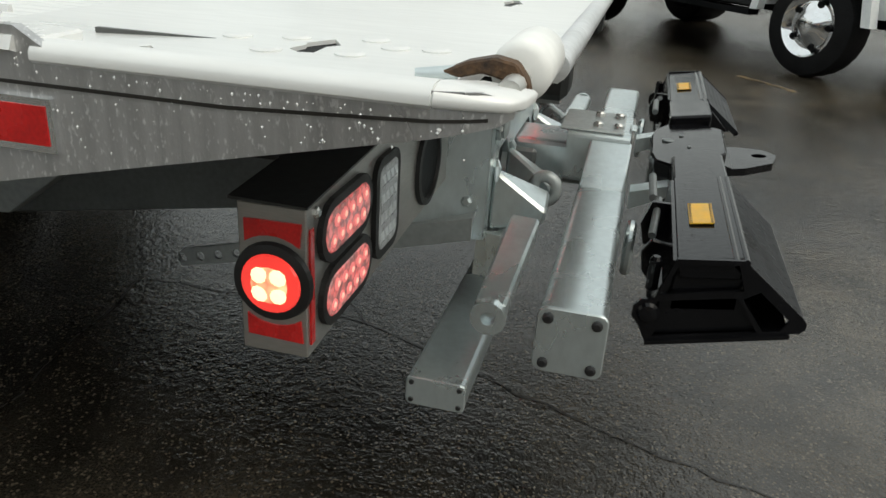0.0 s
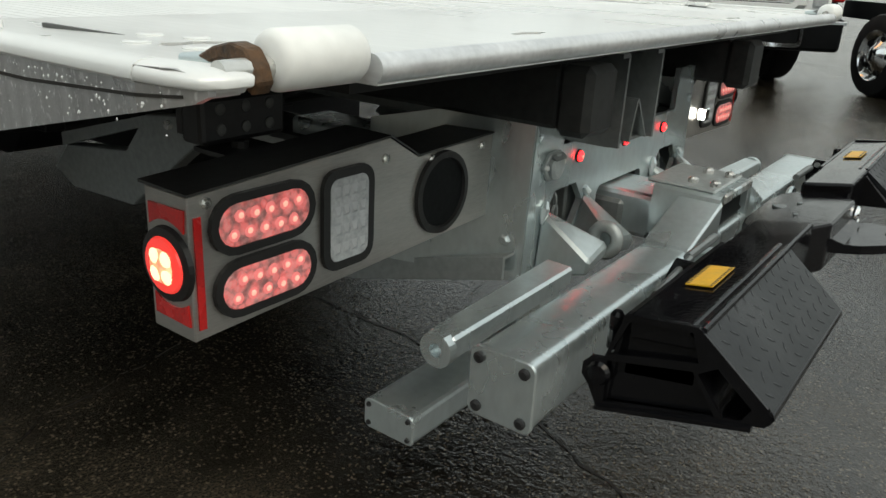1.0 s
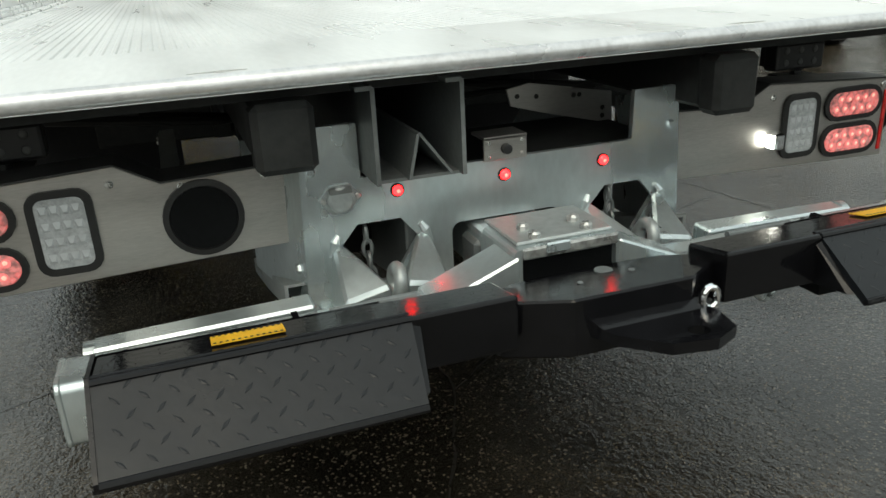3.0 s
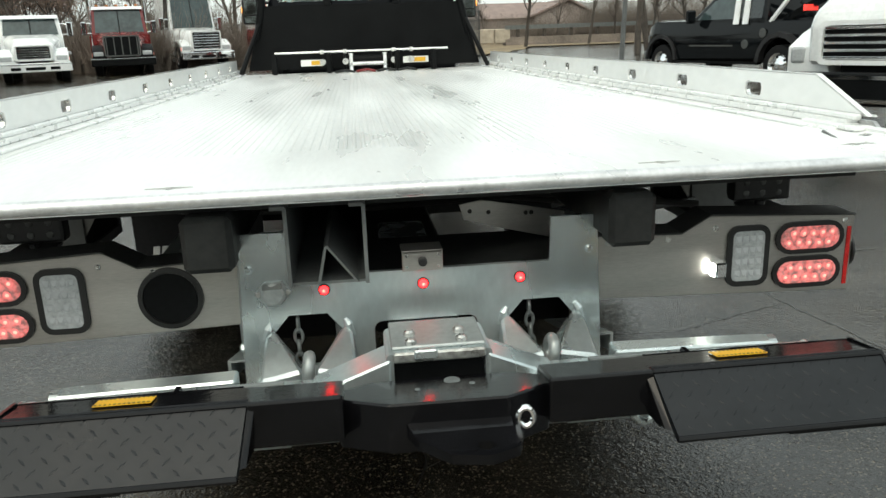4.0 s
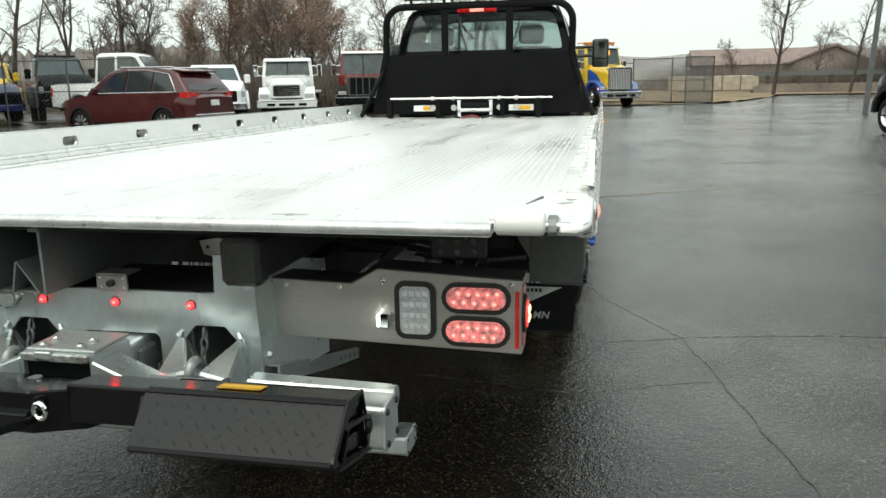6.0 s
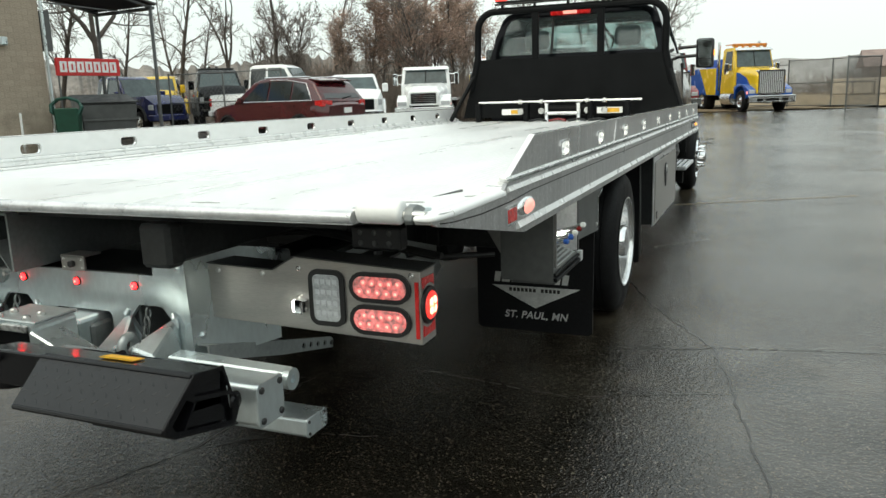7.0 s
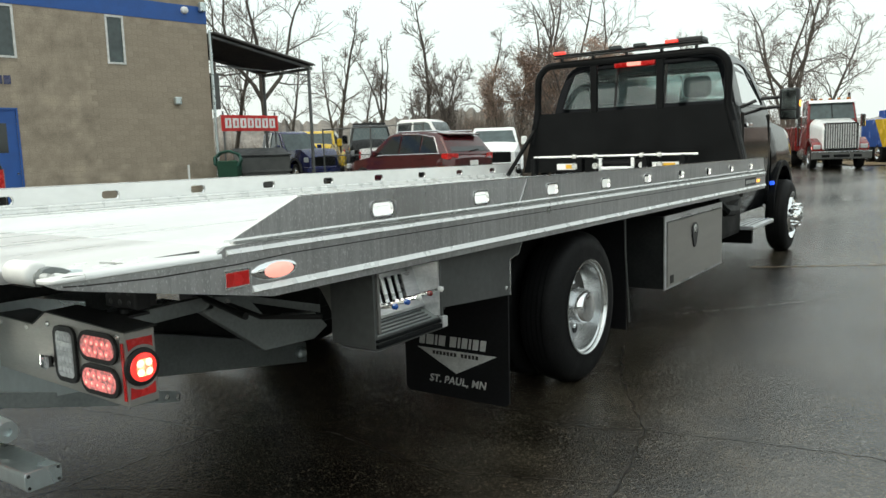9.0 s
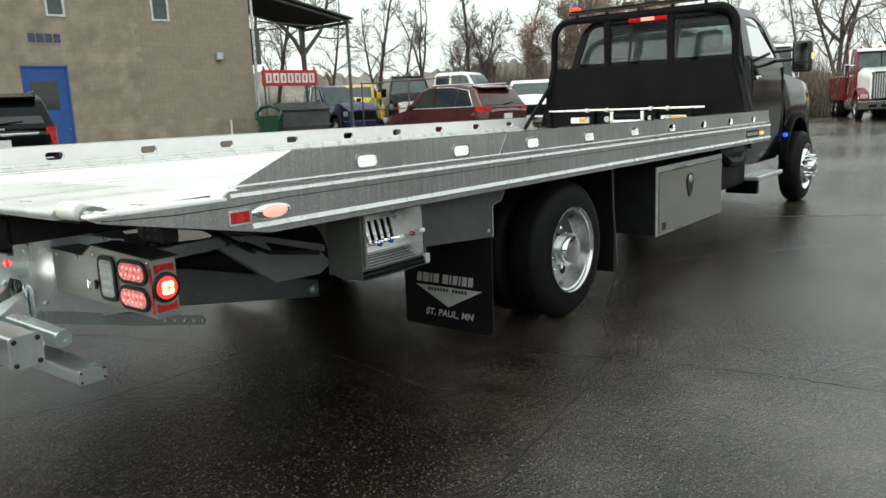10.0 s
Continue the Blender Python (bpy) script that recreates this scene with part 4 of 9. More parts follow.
# galvanised stinger plate
holes = []
for c in (-0.270, 0.280):
    holes.append([(c - 0.082, 0.640), (c - 0.044, 0.684), (c + 0.044, 0.684), (c + 0.080, 0.640), (c + 0.022, 0.556), (c - 0.022, 0.556)])
holes.append(rounded(0.245, 0.150, 0.02, 4, 0.004, 0.580))
po = [(-0.426, 0.515), (-0.408, 0.882), (-0.300, 0.882), (-0.300, 0.776), (0.300, 0.776), (0.304, 0.882), (0.414, 0.882), (0.430, 0.515)]
PLATE = part("stinger_plate", plate(po, "y", 0.272, 0.286, holes), GALV, TRUCK, "galvanised steel plate with hexagonal chain slots")
for sx in (-1, 1):
    part("plate_side", hull([(sx * 0.414, 0.275, 0.515), (sx * 0.426, 0.275, 0.515), (sx * 0.40, 0.275, 0.882), (sx * 0.412, 0.275, 0.882), (sx * 0.475, 0.62, 0.50), (sx * 0.487, 0.62, 0.50), (sx * 0.475, 0.62, 0.80), (sx * 0.487, 0.62, 0.80)]), GALV, PLATE)
    part("side_bolt", lathe([(0, 0.013), (sx * 0.012, 0.012), (sx * 0.016, 0.007)], (sx * 0.422, 0.312, 0.597), "x", 6), GALV, PLATE)
    bolt(PLATE, (sx * 0.395, 0.272, 0.80), "y", 0.010, 0.006, GALV)
# black sheet added behind the chain slots for the shade inside
part("pocket_shade_sheet", box(-0.44, 0.44, 0.60, 0.612, 0.50, 0.74), BLACK_SATIN, PLATE)
part("plate_shelf", box(-0.40, 0.40, 0.288, 0.62, 0.752, 0.764), STEEL_DK, PLATE)
for c in (-0.270, 0.280):
    for s in (-1, 1):
        part("chain_wing", hull([(c + s * 0.098, 0.271, 0.652), (c + s * 0.078, 0.271, 0.652), (c + s * 0.106, 0.152, 0.578), (c + s * 0.014, 0.158, 0.594), (c + s * 0.104, 0.156, 0.546), (c + s * 0.014, 0.158, 0.566), (c + s * 0.112, 0.271, 0.520), (c + s * 0.030, 0.271, 0.530)], bev=0.006), GALV, PLATE, "folded galvanised chain wing")
        part("weld_bead", tube([(c + s * 0.084, 0.270, 0.668), (c + s * 0.092, 0.266, 0.655), (c + s * 0.104, 0.264, 0.628)], [0.006, 0.010, 0.004], 8), GALV, PLATE)
    for k in range(4):
        cz = 0.655 - k * 0.026
        part("chain_link", tube([(c - 0.026 + (0.009 * math.cos(a) if k % 2 else 0), 0.288 - 0.008 * k + (0 if k % 2 else 0.009 * math.cos(a)), cz + 0.018 * math.sin(a)) for a in [q * math.pi / 6 for q in range(12)]], 0.0042, 6, closed=True), GALV_DARK, PLATE)
    part("chain_ring", tube([(c + 0.003 * math.sin(a), 0.172 + 0.026 * math.cos(a), 0.592 + 0.028 * math.sin(a)) for a in [k * math.pi / 10 for k in range(20)]], 0.0135, 10, closed=True), GALV_MID, PLATE, "thick steel chain ring", smooth=True)
for x in (-0.229, 0.0, 0.229):
    lr = part("plate_lamp_ring", lathe([(0, 0.0142), (-0.003, 0.0138), (-0.004, 0.010)], (x, 0.272, 0.742), "y", 18), GROMMET, PLATE)
    part("plate_lamp", lathe([(-0.001, 0.0112), (-0.006, 0.0102), (-0.010, 0.005)], (x, 0.271, 0.742), "y", 16), PLATE_LAMP, lr, "small round red lamp, lit")
    part("plate_lamp_core", lathe([(-0.008, 0.005), (-0.0115, 0.003)], (x, 0.271, 0.742), "y", 10), RED_HOT, lr)
part("camera_bracket", plate([(-0.047, 0.775), (0.047, 0.775), (0.047, 0.822), (-0.047, 0.822)], "y", 0.262, 0.270, bev=0.001), STAINLESS, PLATE, "small steel camera bracket")
part("bracket_hood", box(-0.047, 0.047, 0.262, 0.33, 0.818, 0.824), STAINLESS, PLATE)
part("camera_eye", lathe([(0, 0.011), (-0.012, 0.010), (-0.013, 0.006)], (0.0, 0.262, 0.798), "y", 14), PLASTIC, PLATE)
for bx, bz in ((-0.036, 0.812), (0.036, 0.812), (-0.036, 0.785), (0.036, 0.785)):
    bolt(PLATE, (bx, 0.262, bz), "y", 0.004, 0.003)
so = [(-0.386, 0.742), (-0.362, 0.768), (-0.324, 0.770), (-0.302, 0.744), (-0.330, 0.714), (-0.360, 0.712)]
part("trailer_socket", plate(so, "y", 0.264, 0.272, bev=0.001), GALV_MID, PLATE, "seven-pin trailer socket with flap lid")
part("socket_body", lathe([(0, 0.027), (-0.007, 0.0265), (-0.011, 0.020), (-0.012, 0.010)], (-0.343, 0.264, 0.741), "y", 20), GALV_MID, PLATE)
part("socket_lid", hull([(-0.366, 0.260, 0.767), (-0.322, 0.260, 0.769), (-0.366, 0.248, 0.756), (-0.322, 0.248, 0.757), (-0.366, 0.262, 0.758), (-0.322, 0.262, 0.759)], bev=0.001), GALV_DARK, PLATE)
for bx, bz in ((-0.377, 0.742), (-0.310, 0.745)):
    bolt(PLATE, (bx, 0.264, bz), "y", 0.006, 0.005, ZINC)

# wheel-lift boom and head
BOOM = part("lift_boom", box(-0.078, 0.084, 0.10, 1.3, 0.545, 0.648, 0.012, 2), GALV, TRUCK, "galvanised wheel-lift boom")
part("boom_shoe", box(-0.090, 0.098, 0.22, 0.30, 0.515, 0.625, 0.008), GALV_DARK, BOOM)
hd = plate(rounded(0.218, 0.122, 0.012, 3, 0.007, 0.622), "y", 0.005, 0.15, [rounded(0.187, 0.092, 0.010, 3, 0.007, 0.626)])
part("lift_head", hd, GALV, BOOM, "bolted galvanised lift head")
part("head_cap", box(-0.09, 0.104, 0.022, 0.17, 0.682, 0.690, 0.003), GALV_MID, BOOM)
# black block keeps the inside of the head opening dark
part("head_inner_dark", box(-0.086, 0.100, 0.018, 0.09, 0.581, 0.671), BLACK_SATIN, BOOM)
part("head_lip", box(-0.088, 0.102, -0.002, 0.006, 0.664, 0.686, 0.004), GREASY, BOOM, "worn greasy lip")
part("head_lip_mark", box(-0.045, 0.002, -0.007, 0.010, 0.672, 0.6915, 0.003), GALV, BOOM)
for bx, by in ((-0.056, 0.036), (0.049, 0.038), (-0.056, 0.084), (0.049, 0.086)):
    part("cap_bolt", lathe([(0, 0.012), (0.008, 0.012), (0.012, 0.007)], (bx + 0.007, by, 0.690), "z", 8), ZINC, BOOM)
CROSS = part("cross_tube", plate(rounded(0.104, 0.108, 0.016, 3, 0.050, 0.550), "x", -0.840, 0.842), GALV, TRUCK, "galvanised square cross tube", True)
for sx in (-1, 1):
    part("end_cap", plate(rounded(0.108, 0.112, 0.014, 3, 0.050, 0.550), "x", sx * 0.840, sx * 0.849, bev=0.002), GALV, CROSS, "bolted tube end cap")
    for py, pz in ((0.013, 0.589), (0.087, 0.589), (0.013, 0.511), (0.087, 0.511)):
        part("cap_plug", lathe([(0, 0.0085), (sx * 0.004, 0.0085), (sx * 0.006, 0.005)], (sx * 0.849, py, pz), "x", 12), PLASTIC, CROSS)
    # wedge brace from head to cross tube
    part("wedge_brace", hull([(sx * 0.100 + 0.007, 0.0, 0.672), (sx * 0.100 + 0.007, 0.095, 0.672), (sx * 0.255, 0.004, 0.608), (sx * 0.255, 0.098, 0.608), (sx * 0.100 + 0.007, 0.0, 0.58), (sx * 0.100 + 0.007, 0.095, 0.58), (sx * 0.255, 0.004, 0.60), (sx * 0.255, 0.098, 0.60)], bev=0.006), GALV, CROSS, "sloping galvanised brace")
    part("lever_bar", hull([(sx * 0.43, 0.158, 0.583), (sx * 0.43, 0.216, 0.585), (sx * 0.43, 0.158, 0.545), (sx * 0.43, 0.216, 0.545), (sx * 0.812, 0.158, 0.577), (sx * 0.812, 0.208, 0.579), (sx * 0.812, 0.158, 0.536), (sx * 0.812, 0.208, 0.536)], bev=0.005), GALV, CROSS, "galvanised lever bar")
    part("lever_eye", plate(ring_pts(0.0290, 24, 0.183, 0.554), "x", sx * 0.806, sx * 0.824, [ring_pts(0.0115, 24, 0.183, 0.554)]), GALV, CROSS)
    low = part("leg_bar", plate(rounded(0.100, 0.052, 0.008, 2, 0.256, 0.405), "x", sx * 0.33, sx * 0.835), GALV, CROSS, "flat galvanised leg bar")
    part("leg_cap", plate(rounded(0.103, 0.055, 0.010, 2, 0.256, 0.405), "x", sx * 0.835, sx * 0.842, bev=0.002), GALV, CROSS)
    for py, pz in ((0.215, 0.422), (0.297, 0.422), (0.215, 0.388), (0.297, 0.388)):
        part("leg_plug", lathe([(0, 0.005), (sx * 0.003, 0.004)], (sx * 0.842, py, pz), "x", 8), PLASTIC, CROSS)
    part("leg_post", hull([(sx * 0.33, 0.22, 0.43), (sx * 0.42, 0.22, 0.43), (sx * 0.33, 0.29, 0.43), (sx * 0.42, 0.29, 0.43), (sx * 0.33, 0.24, 0.52), (sx * 0.40, 0.24, 0.52), (sx * 0.33, 0.29, 0.52), (sx * 0.40, 0.29, 0.52)]), GALV, CROSS)
    # perforated bar running forward
    hol = [ring_pts(0.0115, 10, 0.775 + 0.046 * k, 0.418 - 0.246 * 0.046 * k) for k in range(5)]
    pb = part("perforated_bar", plate([(0.29, 0.528), (0.29, 0.576), (0.64, 0.480), (0.955, 0.396), (0.972, 0.380), (0.964, 0.352), (0.645, 0.428)], "x", sx * 0.460, sx * 0.467, hol), GALV_MID, TRUCK, "grey channel bar with a row of holes")
    part("bar_flange", hull([(sx * 0.405, 0.29, 0.570), (sx * 0.405, 0.29, 0.576), (sx * 0.460, 0.29, 0.570), (sx * 0.460, 0.29, 0.576), (sx * 0.405, 0.66, 0.469), (sx * 0.405, 0.66, 0.475), (sx * 0.460, 0.66, 0.469), (sx * 0.460, 0.66, 0.475)]), GALV_MID, pb)
part("shackle", tube([(-0.44 + 0.03 * math.cos(a) * 0.3, -0.028, 0.548 + 0.05 * math.sin(a)) if False else (-0.43 + 0.028 * math.cos(a), -0.022, 0.550 + 0.05 * math.sin(a)) for a in [k * math.pi / 8 for k in range(16)]], 0.010, 8, closed=True), GALV, CROSS, "steel shackle ring", True)
part("shackle", tube([(0.43 + 0.028 * math.cos(a), -0.022, 0.550 + 0.05 * math.sin(a)) for a in [k * math.pi / 8 for k in range(16)]], 0.010, 8, closed=True), GALV, CROSS, "steel shackle ring", True)

# black pivoting crossbar with tread-plate wheel scoops
ctr = [(-0.205, -0.10), (-0.195, -0.150), (-0.105, -0.208), (0.107, -0.212), (0.195, -0.148), (0.205, -0.095), (0.15, -0.055), (0.09, -0.045), (-0.08, -0.045), (-0.14, -0.055)]


def lean(t, k=0.145):
    """The pivoting bar tips forward a little."""
    for v in t.verts:
        v.co.z -= (v.co.y + 0.14) * k
    return t


BAR = part("pivot_crossbar", lean(plate(ctr, "z", 0.570, 0.668, bev=0.004), 0.18), BLACK, TRUCK, "wet black steel pivoting crossbar")
END = {-1: 0.776, 1: 0.828}
NEAR = {-1: 0.350, 1: 0.378}
for sx in (-1, 1):
    arm_end = sx * (END[sx] - 0.012)
    part("crossbar_arm", lean(box(min(sx * 0.185, arm_end), max(sx * 0.185, arm_end), -0.190, -0.086, 0.598, 0.6885, 0.006, 2), 0.17), BLACK, BAR, "wet black square arm")
for px_, py_, r_ in ((0.02, -0.085, 0.016), (0.055, -0.115, 0.006), (-0.05, -0.13, 0.005)):
    part("pivot_pin", lathe([(-0.004, r_), (0.002, r_), (0.003, r_ * 0.6)], (px_, py_, 0.668 - (py_ + 0.14) * 0.18), "z", 14), GALV_DARK, BAR)
part("tow_tongue", lean(plate([(-0.085, -0.17), (0.115, -0.17), (0.125, -0.25), (0.105, -0.315), (0.055, -0.340), (-0.01, -0.325), (-0.06, -0.26)], "z", 0.606, 0.624, [ring_pts(0.017, 14, 0.05, -0.300)], 0.003), 0.10), BLACK, BAR, "black tow tongue with a hole")
part("tongue_web", hull([(-0.08, -0.20, 0.61), (0.11, -0.20, 0.61), (-0.08, -0.20, 0.645), (0.11, -0.20, 0.645), (-0.06, -0.245, 0.628), (0.11, -0.245, 0.628)]), BLACK, BAR)
part("eye_bolt", tube([(0.135 + 0.014 * math.cos(a), -0.216, 0.640 + 0.018 * math.sin(a)) for a in [k * math.pi / 8 for k in range(16)]], 0.006, 8, closed=True), CHROME, BAR, "bright eye bolt", True)
for sx in (-1, 1):
    xe = END[sx]
    xa, xb = sx * NEAR[sx], sx * (xe - 0.006)
    sc = part("wheel_scoop", plate([(-0.088, 0.680), (-0.176, 0.694), (-0.186, 0.690), (-0.182, 0.664), (-0.095, 0.652)], "x", sx * NEAR[sx], xb, bev=0.002), BLACK, BAR, "black wheel scoop arm")
    tp = part("tread_plate", hull([(xa, -0.182, 0.696), (xa + sx * 0.012, -0.284, 0.614), (xa + sx * 0.012, -0.276, 0.602), (xa, -0.170, 0.684), (xb, -0.182, 0.696), (xb, -0.284, 0.614), (xb, -0.276, 0.602), (xb, -0.170, 0.684)]), TREAD_BLK, BAR, "black tread plate")
    d = Vector((0, -0.102, -0.082)).normalized()
    nrm = Vector((0, -0.082, 0.102)).normalized()
    for i in range(int((xe - NEAR[sx] - 0.03) / 0.0178)):
        for j in range(6):
            if (i + j) % 2:
                continue
            c0 = Vector((sx * (NEAR[sx] + 0.020 + i * 0.0178), -0.182, 0.696)) + d * (0.014 + j * 0.0205)
            e1 = (Vector((1, 0, 0)) + d * (1 if i % 2 else -1)).normalized() * 0.010
            e2 = nrm.cross(e1).normalized() * 0.003
            part("tread_bar", hull([c0 - e1, c0 + e1, c0 + e2, c0 - e2, c0 + nrm * 0.0008 - e1 * 0.6, c0 + nrm * 0.0008 + e1 * 0.6]), TREAD_BLK, tp)
    for yr, zr in ((-0.172, 0.6905), (-0.186, 0.6925)):
        part("scoop_ridge", tube([(xa, yr, zr), (xb, yr, zr)], 0.0055, 8), BLACK, sc, smooth=True)
    part("tread_hem", tube([(xa + sx * 0.012, -0.281, 0.607), (xb, -0.281, 0.607)], 0.0075, 8), BLACK, sc, smooth=True)
    # open end: a frame with rounded ears, a shelf across and a slanting divider, over a sloping bottom sheet
    ear_f = [(-0.060 + 0.026 * math.cos(radians(a)), 0.588 + 0.026 * math.sin(radians(a))) for a in (100, 60, 20, -20, -60)]
    ear_r = [(-0.272 + 0.015 * math.cos(radians(a)), 0.608 + 0.015 * math.sin(radians(a))) for a in (-80, -120, -160, 160, 120)]
    fo = [(-0.182, 0.698), (-0.087, 0.685)] + ear_f + [(-0.062, 0.538)] + ear_r
    cav = [[(-0.176, 0.689), (-0.094, 0.677), (-0.072, 0.622), (-0.190, 0.650)],
           [(-0.184, 0.637), (-0.070, 0.611), (-0.072, 0.548), (-0.221, 0.585)],
           [(-0.262, 0.613), (-0.213, 0.652), (-0.191, 0.636), (-0.229, 0.588), (-0.252, 0.594)]]
    part("scoop_end", plate(fo, "x", sx * (xe - 0.006), sx * xe, cav), BLACK, sc, "black open end frame with rounded ears")
    xi = sx * (xe - 0.22)
    for pa, pb, nm in (((-0.070, 0.616), (-0.190, 0.643), "end_shelf"), ((-0.187, 0.640), (-0.225, 0.584), "end_divider"), ((-0.062, 0.538), (-0.266, 0.590), "bottom_sheet")):
        part(nm, hull([(x_, p_[0], p_[1] + z_) for x_ in (xi, sx * (xe + (0.006 if nm == "bottom_sheet" else -0.002))) for p_ in (pa, pb) for z_ in (-0.004, 0.002)]), BLACK, sc)
    for hole, back in zip(cav[:2], (0.016, 0.012)):
        part("end_panel", plate([(-0.135 + (y_ + 0.135) * 1.04, z_) for y_, z_ in hole], "x", sx * (xe - back - 0.006), sx * (xe - back)), BLACK, sc)
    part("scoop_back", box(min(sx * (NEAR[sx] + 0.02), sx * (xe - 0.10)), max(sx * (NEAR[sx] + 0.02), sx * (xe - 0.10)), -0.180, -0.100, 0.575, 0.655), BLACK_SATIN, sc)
    part("front_sheet", hull([(x_, y_, z_) for x_ in (sx * (NEAR[sx] + 0.02), sx * (xe - 0.006)) for y_, z_ in ((-0.088, 0.680), (-0.082, 0.680), (-0.074, 0.545), (-0.068, 0.545))]), BLACK, sc)
    part("ear_boss", lathe([(0, 0.018), (sx * 0.006, 0.014), (sx * 0.008, 0.006)], (sx * xe, -0.060, 0.588), "x", 16), BLACK, sc)
    part("gusset", hull([(xa, -0.10, 0.600), (xa + sx * 0.010, -0.262, 0.612), (xa, -0.190, 0.684), (xa - sx * 0.012, -0.10, 0.600), (xa, -0.255, 0.612), (xa - sx * 0.012, -0.186, 0.684)]), BLACK, BAR)
    st = part("warning_sticker", plate([(sx * 0.52, -0.109), (sx * 0.62, -0.109), (sx * 0.62, -0.148), (sx * 0.52, -0.148)], "z", 0.6925, 0.6945), YELLOW_ST, BAR, "small yellow warning sticker")
    for v in st.data.vertices:
        v.co.z += -(v.co.y + 0.128) * 0.17 - 0.0035
    for k in range(12):
        for ey in (-0.111, -0.144):
            xa0, xa1 = sx * (0.523 + k * 0.0082), sx * (0.527 + k * 0.0082)
            part("sticker_dash", box(min(xa0, xa1), max(xa0, xa1), ey - 0.003, ey + 0.001, 0.6906 - (ey + 0.128) * 0.17, 0.6916 - (ey + 0.128) * 0.17), INK, st)
    # latch hardware between the tubes
    part("latch_rod", tube([(sx * 0.44, -0.052, 0.662), (sx * 0.30, -0.05, 0.662)], 0.008, 8), GALV_DARK, BAR)
    part("latch_plate", plate([(-0.090, 0.59), (-0.045, 0.59), (-0.035, 0.63), (-0.05, 0.675), (-0.090, 0.675)], "x", sx * 0.49, sx * 0.50), BLACK, BAR)
    part("latch_rod", tube([(sx * 0.46, -0.062, 0.668), (sx * 0.58, -0.055, 0.640)], 0.007, 8), GALV_DARK, BAR)
    part("latch_hook", plate([(-0.082, 0.640), (-0.055, 0.645), (-0.040, 0.620), (-0.046, 0.585), (-0.070, 0.555), (-0.066, 0.590), (-0.082, 0.600)], "x", sx * 0.60, sx * 0.612, bev=0.002), BLACK, BAR)
    part("latch_stud", lathe([(0, 0.010), (0.05, 0.010), (0.056, 0.006)], (sx * 0.735, -0.060, 0.612), "z", 10), BLACK, BAR)
    part("tube_strut", hull([(sx * 0.20, -0.01, 0.605), (sx * 0.25, -0.01, 0.605), (sx * 0.20, -0.092, 0.63), (sx * 0.25, -0.092, 0.63), (sx * 0.20, -0.01, 0.565), (sx * 0.25, -0.01, 0.565), (sx * 0.20, -0.092, 0.605), (sx * 0.25, -0.092, 0.605)]), GALV, CROSS)


def beads(parent, seed, n, spot):
    """Rain beads lying on a surface; spot gives a place and its normal."""
    rnd = random.Random(seed)
    vs, fs = [], []
    for k in range(n):
        p, nr = spot(rnd)
        r = rnd.uniform(0.0004, 0.0010)
        u = nr.orthogonal().normalized()
        w = nr.cross(u)
        i = len(vs)
        for a in range(6):
            vs.append(tuple(p + (u * math.cos(a * math.pi / 3) + w * math.sin(a * math.pi / 3)) * r))
        for a in range(6):
            vs.append(tuple(p + (u * math.cos(a * math.pi / 3) + w * math.sin(a * math.pi / 3)) * r * 0.6 + nr * r * 0.45))
        for a in range(6):
            c = (a + 1) % 6
            fs.append((i + a, i + c, i + 6 + c, i + 6 + a))
        fs.append(tuple(range(i + 6, i + 12)))
    me = bpy.data.meshes.new("rain_film")
    me.from_pydata(vs, [], fs)
    me.materials.append(BLACK)
    me.shade_smooth()
    ob = new("rain_film", me)
    ob.parent = parent
    tagged(ob, kind="stuff")


for sx in (-1, 1):
    def arm_top(rnd, sx=sx):
        y = rnd.uniform(-0.168, -0.092)
        return Vector((sx * rnd.uniform(0.20, 0.755), y, 0.6888 - (y + 0.14) * 0.17)), Vector((0, 0.17, 1)).normalized()

    beads(BAR, 31 + sx, 160, arm_top)


def plate_top(rnd):
    y = rnd.uniform(-0.195, -0.055)
    return Vector((rnd.uniform(-0.15, 0.15), y, 0.6682 - (y + 0.14) * 0.18)), Vector((0, 0.18, 1)).normalized()


beads(BAR, 35, 60, plate_top)


# light boxes
def oval(cx, cz, w, h):
    r = h / 2
    out = []
    for s, a0 in ((1, -90), (-1, 90)):
        for k in range(9):
            a = radians(a0 + 180 * k / 8)
            out.append((cx + s * (w / 2 - r) + r * math.cos(a), cz + r * math.sin(a)))
    return out


def tail_light(parent, cx, cz):
    g = part("tail_light", plate(oval(cx, cz, 0.184, 0.084), "y", 0.349, 0.357, [oval(cx, cz, 0.160, 0.060)], 0), GROMMET, parent, "oval red tail light in black grommet, lit")
    lens = plate(oval(cx, cz, 0.164, 0.064), "y", 0.3475, 0.357, bev=0.004)
    part("lens", lens, RED_LENS, g)
    for k in range(5):
        for j in (-1, 1):
            q = (cx + (k - 2) * 0.026 + j * 0.005, 0.3475, cz + j * 0.0125)
            part("diode_cup", lathe([(0.0, 0.0088), (-0.0012, 0.0080), (-0.0014, 0.0050)], q, "y", 10), RED_RING, g)
            part("diode", lathe([(0.0, 0.0056), (-0.002, 0.0042), (-0.003, 0.0015)], (q[0] + 0.0015 * math.sin(7 * k + j), 0.3475, q[2] + 0.0015 * math.cos(5 * k - j)), "y", 8), RED_HOT, g)


